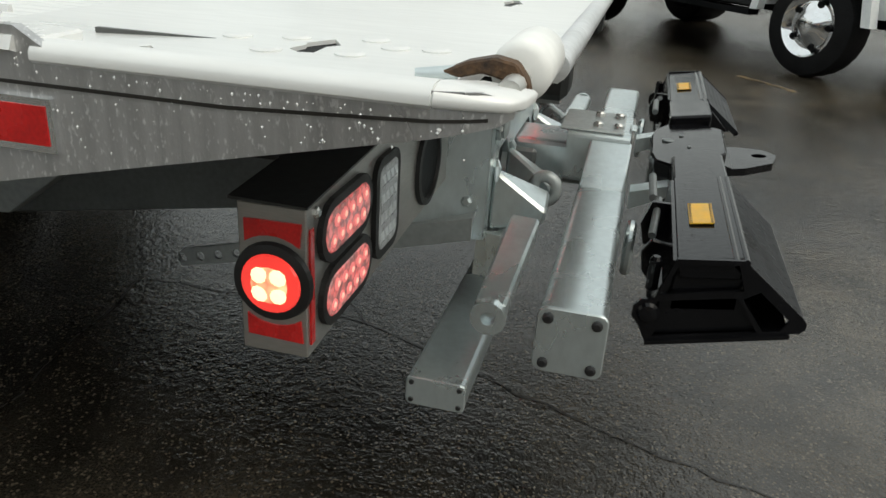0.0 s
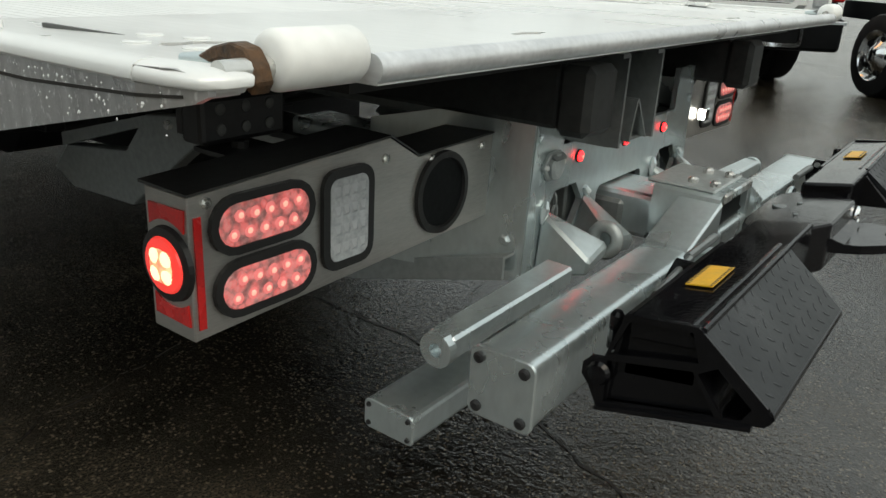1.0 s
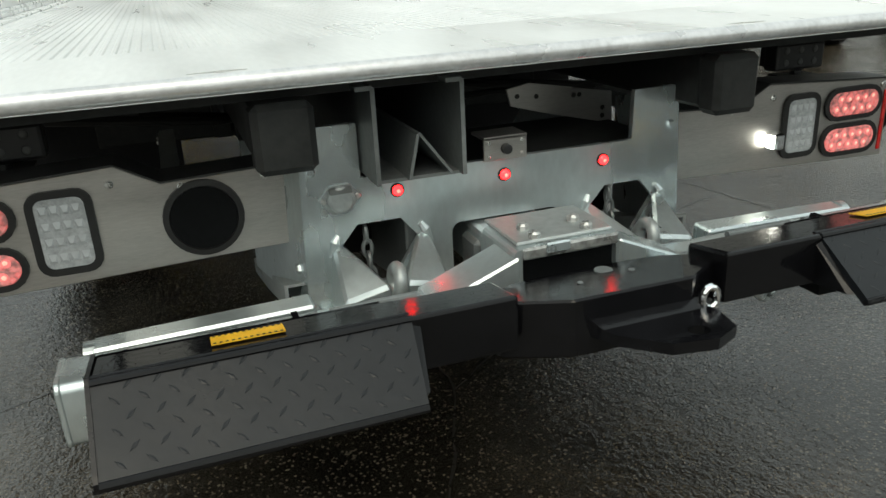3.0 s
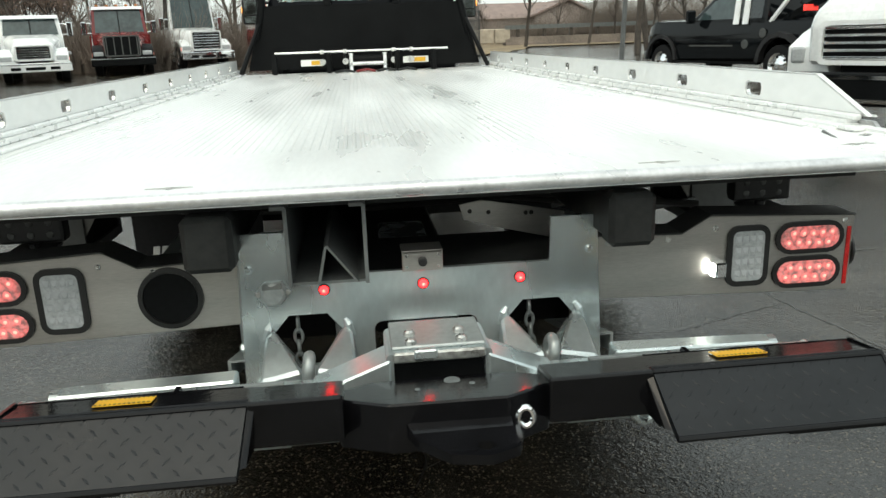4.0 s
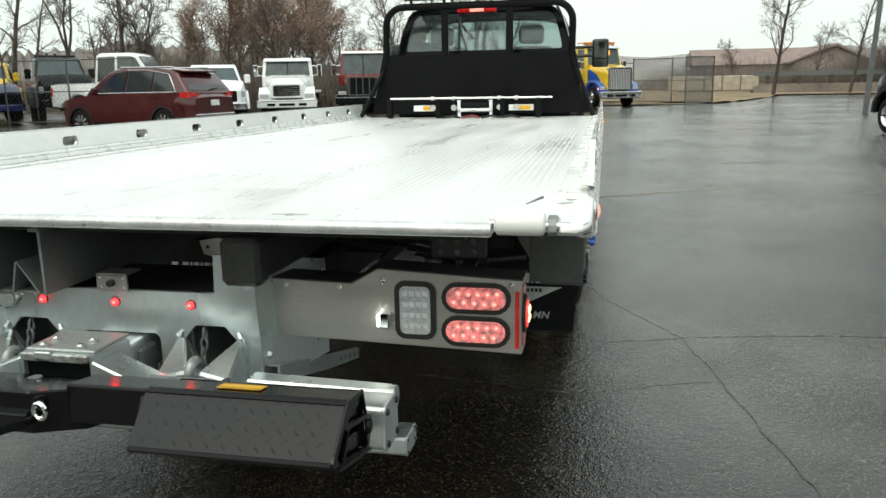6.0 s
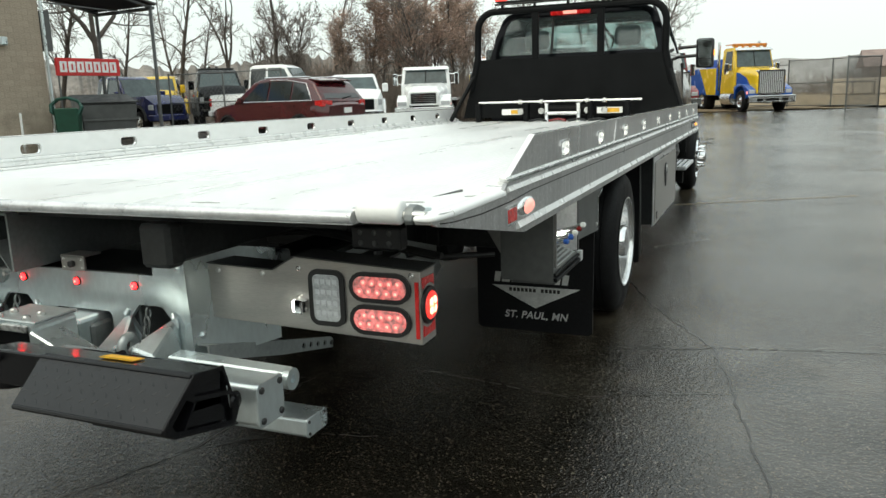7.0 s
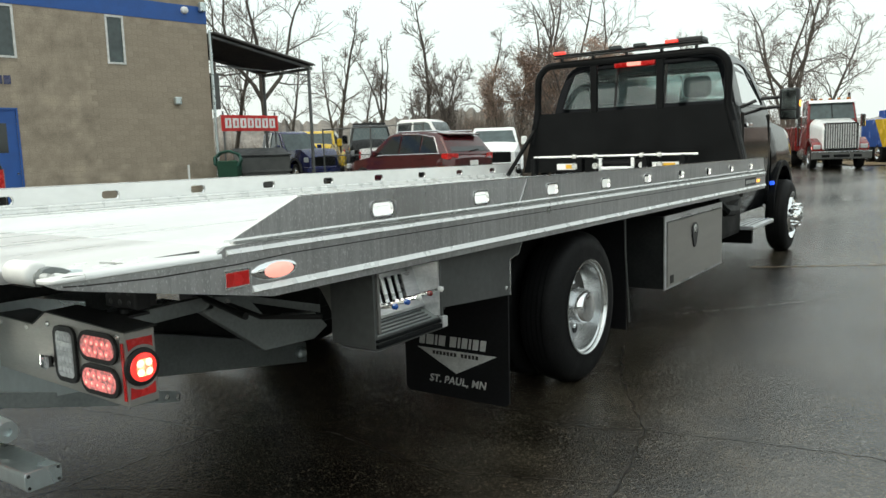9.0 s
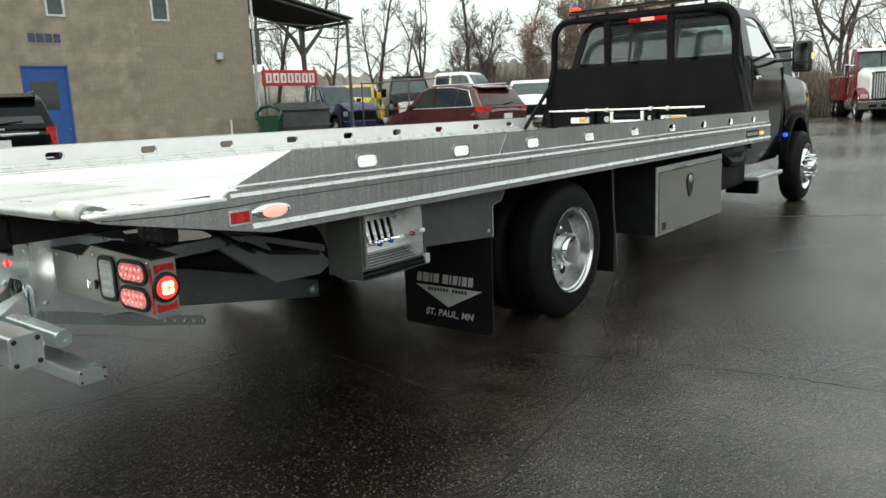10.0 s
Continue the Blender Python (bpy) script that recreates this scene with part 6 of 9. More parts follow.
for x in (-0.42, -0.20, 0.27, 0.44):
    part("bar_collar", lathe([(-0.018, 0.022), (0.018, 0.022)], (x, 6.30, 1.165), "x", 12), ZINC, WG)
    part("air_fitting", lathe([(-0.03, 0.03), (0.03, 0.03)], (x, 6.32, 1.07), "y", 14), ZINC, WG)
for k in range(4):
    part("loose_strap", tube([(-0.3 + 0.2 * k, 6.2, 0.975), (-0.2 + 0.2 * k, 6.24, 0.99), (-0.12 + 0.2 * k, 6.19, 0.975)], 0.012, 6), RED_PAINT if k == 1 else STEEL_DK, WG)

MIRROR_G = mat("dark_mirror_glass", (0.30, 0.34, 0.34), 0.16, 1.0, 0.05)

# cab
CAB = part("cab", plate([(6.96, 0.62), (6.96, 1.25), (8.24, 1.25), (8.24, 0.56), (7.0, 0.52)], "x", -0.79, 0.79), CAB_PAINT, TRUCK, "black truck cab with rear window")


def side_x(z):
    return 0.958 if z < 1.60 else 0.958 - (z - 1.60) * 0.22 - max(0.0, z - 1.85) ** 2 * 0.75


def cab_skin(sx):
    """Side of the cab: lower panels with the wheel arch, and the door frame above leaning in."""
    bulge = [(0.50, 0.915), (0.62, 0.945), (0.80, 0.972), (1.02, 0.985), (1.25, 0.988), (1.30, 0.982), (1.45, 0.978), (1.55, 0.968), (1.61, 0.950)]

    def skin(u, v):
        y = 6.93 + 1.32 * u
        z = 0.54 + (1.605 - 0.54) * v
        corner = max(0.0, (0.10 - (y - 6.93)) / 0.10)
        return V(sx * (lerp_rows(bulge, z) - 0.035 * corner ** 2), y, z)

    def skin_in(u, v):
        p = skin(u, v)
        return V(sx * 0.80, p.y, p.z)

    part("cab_side", shell(skin, skin_in, 14, 14), CAB_PAINT, CAB, "glossy black cab door and side", True)
    part("fender_vent", box(min(sx * 0.86, sx * 0.972), max(sx * 0.86, sx * 0.972), 8.25, 8.345, 0.60, 1.40), BLACK_SATIN, CAB, "black vent gap behind the fender")
    t = bmesh.new()
    outer = [(6.93, 1.60), (6.98, 1.86), (7.03, 2.04), (7.10, 2.10), (7.22, 2.125), (7.58, 2.12), (7.74, 2.07), (7.88, 1.97), (8.24, 1.60)]
    hole = [(7.19, 1.635), (7.20, 1.92), (7.235, 2.00), (7.30, 2.035), (7.56, 2.04), (7.68, 2.00), (7.79, 1.92), (8.04, 1.66), (8.03, 1.635)]
    t = plate(outer, "x", 0.0, 0.03, [hole])
    for v in t.verts:
        d = v.co.x
        v.co.x = sx * (side_x(v.co.z) - d)
    part("door_frame", t, CAB_PAINT, CAB)
    t = plate(hole, "x", 0.012, 0.018)
    for v in t.verts:
        d = v.co.x
        v.co.x = sx * (side_x(v.co.z) - d)
    g = part("door_glass", t, CAB_GLASS, CAB)
    g.visible_shadow = False
    part("door_handle", box(min(sx * 0.975, sx * 1.008), max(sx * 0.975, sx * 1.008), 7.20, 7.40, 1.40, 1.44, 0.010), CHROME, CAB, "chrome door handle")
    part("door_gap", box(min(sx * 0.940, sx * 0.9895), max(sx * 0.940, sx * 0.9895), 7.12, 7.128, 0.72, 1.54), INK, CAB)
    part("door_gap", box(min(sx * 0.940, sx * 0.9895), max(sx * 0.940, sx * 0.9895), 8.20, 8.208, 0.72, 1.54), INK, CAB)
    ar = [(8.785 + 0.46 * math.cos(radians(a)), 0.50 + 0.475 * math.sin(radians(a))) for a in range(0, 181, 15)]
    ar2 = [(8.785 + 0.52 * math.cos(radians(a)), 0.50 + 0.535 * math.sin(radians(a))) for a in range(180, -1, -15)]
    part("fender_flare", plate(ar + ar2, "x", sx * 0.95, sx * 1.035), BLACK_SATIN, CAB, "black fender flare")
    part("headlamp", box(min(sx * 0.46, sx * 0.70), max(sx * 0.46, sx * 0.70), 9.80, 9.88, 0.90, 1.06, 0.02), CLEAR_LENS, CAB)
    # mirror on a double arm
    part("tow_mirror", box(min(sx * 1.15, sx * 1.34), max(sx * 1.15, sx * 1.34), 7.86, 7.98, 1.47, 1.79, 0.03, 3), PLASTIC, CAB, "large black tow mirror", True)
    part("mirror_glass", box(min(sx * 1.175, sx * 1.315), max(sx * 1.175, sx * 1.315), 7.855, 7.86, 1.575, 1.775, 0.002), MIRROR_G, CAB)
    part("mirror_glass", box(min(sx * 1.175, sx * 1.315), max(sx * 1.175, sx * 1.315), 7.855, 7.86, 1.485, 1.56, 0.002), MIRROR_G, CAB)
    for zz in (1.60, 1.70):
        part("mirror_arm", tube([(sx * 0.95, 7.98, zz), (sx * 1.20, 7.93, zz + 0.01)], 0.018, 8), PLASTIC, CAB)
    part("mirror_lamp", box(min(sx * 1.34, sx * 1.35), max(sx * 1.34, sx * 1.35), 7.88, 7.95, 1.60, 1.66, 0.003), AMBER, CAB)
    part("seat", box(min(sx * 0.26, sx * 0.74), max(sx * 0.26, sx * 0.74), 7.22, 7.36, 1.20, 1.70, 0.06, 3), CLOTH, CAB, "grey cloth seat")
    part("headrest", box(min(sx * 0.36, sx * 0.64), max(sx * 0.36, sx * 0.64), 7.18, 7.30, 1.72, 1.93, 0.06, 3), CLOTH, CAB, "grey headrest", True)


cab_skin(-1)
cab_skin(1)


def lean_back(t):
    """Rear wall of the cab: flat up to the belt, then leaning forward."""
    for v in t.verts:
        if v.co.z > 1.60:
            v.co.y += (v.co.z - 1.60) * 0.21
    return t


wall_r = [(0.93, 0.62), (0.952, 1.20), (0.950, 1.60), (0.905, 1.80), (0.862, 1.94), (0.825, 2.02), (0.77, 2.085), (0.69, 2.125), (0.45, 2.150), (0.0, 2.158)]
wall = wall_r + [(-x, z) for x, z in reversed(wall_r[:-1])]
win_r = [(0.835, 1.660), (0.852, 1.690), (0.80, 1.90), (0.765, 2.00), (0.735, 2.035), (0.68, 2.055)]
win = win_r + [(-x, z) for x, z in reversed(win_r)]
part("cab_rear_wall", lean_back(plate(wall, "y", 6.92, 6.95, [win])), CAB_PAINT, CAB)
g = part("rear_glass", lean_back(plate(win, "y", 6.932, 6.938)), CAB_GLASS, CAB, "sliding rear window")
g.visible_shadow = False
for x in (-0.26, 0.26):
    part("window_bar", lean_back(box(x - 0.012, x + 0.012, 6.926, 6.94, 1.655, 2.06)), PLASTIC, CAB)
ROOF_ROWS = [(7.00, -0.012), (7.10, 0.004), (7.30, 0.012), (7.55, 0.008), (7.72, -0.028), (7.88, -0.105)]


def roof_out(u, v):
    y = 7.00 + 0.88 * u
    half = [(0.862, 1.94), (0.825, 2.02), (0.77, 2.085), (0.69, 2.125), (0.45, 2.150), (0.0, 2.158)]
    ring = half + [(-x, z) for x, z in reversed(half[:-1])]
    f = v * (len(ring) - 1)
    i = min(int(f), len(ring) - 2)
    x = ring[i][0] + (ring[i + 1][0] - ring[i][0]) * (f - i)
    z = ring[i][1] + (ring[i + 1][1] - ring[i][1]) * (f - i)
    return V(x, y, z + lerp_rows(ROOF_ROWS, y))


part("cab_roof", shell(roof_out, lambda u, v: roof_out(u, v) - V(0, 0, 0.03), 10, 20), CAB_PAINT, CAB, smooth=True)
ws = part("windscreen", hull([(-0.92, 8.22, 1.60), (0.92, 8.22, 1.60), (-0.80, 7.87, 2.02), (0.80, 7.87, 2.02), (-0.92, 8.226, 1.606), (0.92, 8.226, 1.606), (-0.80, 7.876, 2.026), (0.80, 7.876, 2.026)]), CAB_GLASS, CAB)
ws.visible_shadow = False
part("headliner", box(-0.70, 0.70, 7.10, 7.72, 2.066, 2.074), CLOTH, CAB, "grey roof lining")
part("dashboard", box(-0.95, 0.95, 7.95, 8.22, 1.25, 1.58, 0.03), PLASTIC, CAB)
part("steering_wheel", tube([(-0.45 + 0.19 * math.cos(a), 7.80 + 0.05 * math.sin(a), 1.55 + 0.18 * math.sin(a)) for a in [k * math.pi / 10 for k in range(20)]], 0.014, 8, closed=True), PLASTIC, CAB)
part("high_brake_lamp", box(-0.28, 0.15, 6.970, 7.03, 2.055, 2.120, 0.010), RED_REFL, CAB, "red high brake lamp")
part("lamp_centre", box(-0.14, 0.01, 6.964, 6.975, 2.065, 2.110, 0.004), MARKER, CAB)
part("front_body", body_loft((8.345, 9.86), [(8.785, 0.465, 0.50)], [(8.3, 0.56), (9.9, 0.58)], [(8.3, 1.505), (8.9, 1.44), (9.5, 1.36), (9.72, 1.28), (9.86, 1.12)], [(8.3, 0.985), (8.5, 1.005), (9.2, 1.005), (9.55, 0.965), (9.75, 0.87), (9.86, 0.72)], [(0.5, 0.03), (0.75, 0.0), (1.10, 0.0), (1.28, 0.03), (1.40, 0.075), (1.55, 0.14)], 0.10), CAB_PAINT, CAB, "glossy black fenders and bonnet", True)
part("cowl", hull([(-0.90, 8.20, 1.56), (0.90, 8.20, 1.56), (-0.90, 8.37, 1.50), (0.90, 8.37, 1.50), (-0.90, 8.20, 1.61), (0.90, 8.20, 1.61), (-0.86, 8.37, 1.555), (0.86, 8.37, 1.555)]), PLASTIC, CAB)
part("grille", box(-0.44, 0.44, 9.84, 9.90, 0.78, 1.10, 0.02), CHROME, CAB)
part("front_bumper", box(-0.82, 0.82, 9.78, 9.96, 0.48, 0.72, 0.03, 2), CHROME, CAB)
part("cab_interior_back", box(-0.9, 0.9, 6.96, 6.98, 0.8, 1.60), CLOTH, CAB)


# ---- building with blockwork wall ----
BX, BY, BTH = -21.9, 19.1, 8.2
WALL = thing("wall_building", "tan concrete block building wall with a blue painted band", "building wall", kind="structure")
WALL.matrix_basis = pose(BX, BY, 0, 0, 0, -BTH - 90) @ Matrix.Diagonal((1, -1, 1, 1))
# local frame: x runs from the corner along the wall, y points into the building, z up
WLEN, WH = 24.0, 7.9
DOOR = (7.10, 8.43, 3.06)
WINS = [(3.32, 3.90), (6.93, 7.46), (11.0, 11.55)]
WZ0, WZ1 = 4.75, 6.36
wholes = [[(DOOR[0], 0.02), (DOOR[1], 0.02), (DOOR[1], DOOR[2]), (DOOR[0], DOOR[2])]] + [[(a, WZ0), (b, WZ0), (b, WZ1), (a, WZ1)] for a, b in WINS]
part("wall_core", plate([(0, 0), (WLEN, 0), (WLEN, WH), (0, WH)], "y", 0.006, 0.22, wholes), MORTAR, WALL)
part("side_wall", box(0.0, 0.22, 0.22, 16, 0, WH), MORTAR, WALL)
part("roof_slab", box(0.22, WLEN, 0.22, 16, WH - 0.5, WH - 0.3), MORTAR, WALL)
part("blue_band", box(-0.01, WLEN, -0.012, 0.012, 6.42, 7.05), BAND_BLUE, WALL, "blue painted band")
part("wall_cap", box(-0.03, WLEN, -0.03, 0.26, WH, WH + 0.06), GREY_PAINT, WALL)
dl = part("blue_door", box(DOOR[0], DOOR[1], 0.03, 0.08, 0.02, DOOR[2]), BAND_BLUE, WALL, "blue door with a window")
part("door_trim", plate([(DOOR[0] - 0.06, 0.0), (DOOR[1] + 0.06, 0.0), (DOOR[1] + 0.06, DOOR[2] + 0.06), (DOOR[0] - 0.06, DOOR[2] + 0.06)], "y", -0.02, 0.03, [[(DOOR[0], 0.01), (DOOR[1], 0.01), (DOOR[1], DOOR[2]), (DOOR[0], DOOR[2])]]), BAND_BLUE, WALL)
part("door_pane", box(DOOR[0] + 0.31, DOOR[1] - 0.16, 0.022, 0.03, 1.68, 2.63), GLASS_DK, dl)
part("door_knob", lathe([(0, 0.03), (-0.05, 0.03)], (DOOR[0] + 0.10, 0.03, 1.0), "y", 10), CHROME, dl)
for a, b in WINS:
    wf = part("window_frame", plate([(a - 0.04, WZ0 - 0.04), (b + 0.04, WZ0 - 0.04), (b + 0.04, WZ1 + 0.04), (a - 0.04, WZ1 + 0.04)], "y", -0.02, 0.06, [[(a + 0.03, WZ0 + 0.03), (b - 0.03, WZ0 + 0.03), (b - 0.03, WZ1 - 0.03), (a + 0.03, WZ1 - 0.03)]]), WIN_FRAME, WALL, "narrow white-framed window")
    part("pane", box(a + 0.03, b - 0.03, 0.03, 0.04, WZ0 + 0.03, WZ1 - 0.03), GLASS_SKY, wf)
for k in range(4):
    part("number_bar", box(7.15 + k * 0.26, 7.36 + k * 0.26, -0.02, 0.0, 3.87, 4.15), NAVY_PAINT, WALL)
part("wall_lamp", box(1.34, 1.59, -0.22, 0.0, 3.34, 3.62, 0.03), GALV, WALL, "small wall flood lamp")
part("lamp_dome", lathe([(0, 0.14), (-0.10, 0.13), (-0.15, 0.05)], (0.9, -0.012, 6.85), "y", 14), NYLON, WALL)
part("corner_lamp", box(0.08, 0.32, -0.25, -0.012, 6.85, 7.2, 0.03), GALV, WALL)
part("white_post", tube([(1.5, -0.6, 0), (1.5, -0.6, 1.08)], 0.04, 8), NYLON, WALL)
part("downpipe", tube([(-0.08, -0.06, 0), (-0.08, -0.06, 6.2)], 0.06, 8), GALV, WALL)

# awning beside the building
AW = thing("awning", "dark corrugated awning roof on steel posts beside the building", "awning")
AW.matrix_basis = pose(BX, BY, 0, 0, 0, -BTH - 90) @ Matrix.Diagonal((1, -1, 1, 1))
t = bmesh.new()
rows = []
for i in range(41):
    yy = -0.4 + i * 0.095
    rows.append((yy, 0.03 * (1 if i % 2 else -1)))
va, vb = [], []
for yy, dz in rows:
    va.append(t.verts.new((-0.1, yy, 6.07 + dz)))
    vb.append(t.verts.new((-4.85, yy, 5.12 + dz)))
for i in range(40):
    t.faces.new((va[i], va[i + 1], vb[i + 1], vb[i]))
r_ = bmesh.ops.extrude_face_region(t, geom=t.faces[:])
bmesh.ops.translate(t, verts=[v for v in r_["geom"] if isinstance(v, bmesh.types.BMVert)], vec=(0, 0, 0.05))
part("awning_sheet", t, CORRUGATED, AW)
for yy in (-0.2, 3.2):
    part("awning_post", tube([(-4.62, yy, 0), (-4.62, yy, 5.1)], 0.07, 8), FENCE_M, AW)
    part("awning_rafter", tube([(-0.1, yy, 5.93), (-4.8, yy, 5.0)], 0.06, 6), FENCE_M, AW)
part("awning_beam", tube([(-4.62, -0.3, 4.97), (-4.62, 3.3, 4.97)], 0.07, 8), FENCE_M, AW)
part("awning_tie", tube([(-0.1, -0.2, 4.85), (-4.62, -0.2, 4.7)], 0.03, 6), FENCE_M, AW)
part("meter_box", box(-0.35, -0.1, -0.1, 0.3, 3.2, 4.6, 0.02), GREY_PAINT, AW)

SG = thing("shop_sign", "red sign board with white printed bars", "sign")
SG.matrix_basis = pose(BX, BY, 0, 0, 0, -BTH - 90) @ Matrix.Diagonal((1, -1, 1, 1))
part("board", box(-2.66, -0.08, -0.55, -0.45, 2.33, 2.95, 0.01), SIGN_RED, SG)
for k in range(7):
    w_ = 0.27
    x1 = -0.20 - k * 0.338
    part("sign_bar", box(x1 - w_, x1, -0.565, -0.55, 2.45, 2.83), SIGN_WHITE, SG)
    part("sign_bar_gap", box(x1 - w_ * 0.62, x1 - w_ * 0.38, -0.570, -0.565, 2.53, 2.75), SIGN_RED, SG)
for x in (-0.2, -2.6):
    part("sign_post", tube([(x, -0.42, 0), (x, -0.42, 3.1)], 0.035, 8), FENCE_M, SG)

DM = thing("dumpster", "grey steel dumpster with sloped lid", "dumpster")
part("bin_body", hull([(-0.9, -0.6, 0.1), (0.9, -0.6, 0.1), (-0.9, 0.6, 0.1), (0.9, 0.6, 0.1), (-1.0, -0.7, 1.3), (1.0, -0.7, 1.3), (-1.0, 0.7, 1.6), (1.0, 0.7, 1.6)], bev=0.03), GREY_PAINT, DM)
part("bin_lid", hull([(-1.02, -0.75, 1.32), (1.02, -0.75, 1.32), (-1.02, 0.72, 1.62), (1.02, 0.72, 1.62), (-1.02, -0.75, 1.36), (1.02, -0.75, 1.36), (-1.02, 0.72, 1.66), (1.02, 0.72, 1.66)]), STEEL_DK, DM)
part("bin_rib", box(-1.02, 1.02, -0.72, -0.66, 0.7, 0.78), GREY_PAINT, DM)
DM.matrix_basis = pose(-20.9, 20.6, 0, 0, 0, 60)
GB = thing("green_cart", "dark green tipping cart with a hose heap", "bin")
part("cart_body", hull([(-0.35, -0.4, 0.25), (0.35, -0.4, 0.25), (-0.4, -0.5, 1.2), (0.4, -0.5, 1.2), (-0.35, 0.4, 0.25), (0.35, 0.4, 0.25), (-0.4, 0.5, 1.0), (0.4, 0.5, 1.0)], bev=0.04), GREEN_PLASTIC, GB)
part("hose_coil", tube([(0.5 * math.cos(a * 0.7), -0.2 + 0.25 * math.sin(a), 1.2 + 0.35 * math.sin(a * 0.7)) for a in range(24)], 0.05, 6), HOSE, GB)
part("cart_base", box(-0.4, 0.4, -0.45, 0.45, 0.0, 0.25), GREEN_PLASTIC, GB)
GB.matrix_basis = pose(-20.85, 18.9, 0, 0, 0, 40)


# ---- vehicles: heading +y in their own frame ----
def road_wheel(V_, x, y, r, w, rim_mat, sx, rimr=0.62, spokes=0):
    tw = part("wheel", lathe([(-sx * a, q) for a, q in ((0.0, r * rimr), (0.0, r * 0.8), (0.02, r * 0.97), (0.05, r), (w - 0.05, r), (w - 0.02, r * 0.97), (w, r * 0.8), (w, r * rimr))], (x, y, r), "x", 24, loop=True), RUBBER, V_, smooth=True)
    part("rim", lathe([(0.0, r * rimr), (-sx * 0.03, r * rimr * 0.9), (-sx * 0.05, r * rimr * 0.75), (-sx * 0.01, r * rimr * 0.4), (sx * 0.01, r * rimr * 0.32), (sx * 0.02, r * 0.12)], (x, y, r), "x", 20, caps=(0, 1)), rim_mat, tw, smooth=True)
    if spokes:
        part("rim_back", lathe([(-sx * 0.06, r * rimr * 0.98), (-sx * 0.055, r * rimr * 0.5)], (x, y, r), "x", 20), BLACK_SATIN, tw)
        for k in range(spokes):
            a = 2 * math.pi * k / spokes
            d, e = (math.cos(a), math.sin(a)), (-math.sin(a) * r * 0.05, math.cos(a) * r * 0.05)
            q0, q1 = r * 0.14, r * rimr * 0.97
            part("spoke", hull([(x + sx * u, y + d[0] * q + e[0] * v, r + d[1] * q + e[1] * v) for q, u0 in ((q0, 0.012), (q1, 0.0)) for v in (-1, 1) for u in (u0, u0 - 0.03)]), POLISHED, tw)
        return tw
    for k in range(5):
        a = 2 * math.pi * k / 5
        part("rim_hole", lathe([(-sx * 0.042, r * 0.065), (-sx * 0.025, r * 0.06)], (x, y + r * rimr * 0.7 * math.cos(a), r + r * rimr * 0.7 * math.sin(a)), "x", 8), BLACK_SATIN, tw)
    return tw


def inset(t, belt, k, half):
    """Leans the sides in above the belt line; verts carry their side as +-1 in x, scaled to half the width."""
    for v in t.verts:
        s = 1 if v.co.x > 0 else -1
        v.co.x = s * (abs(v.co.x) * half - max(0.0, v.co.z - belt) * k)
    return t


def arched(y, r, z0):
    return [(y - r * math.cos(a), z0 + r * math.sin(a)) for a in [math.pi * k / 8 for k in range(9)]]


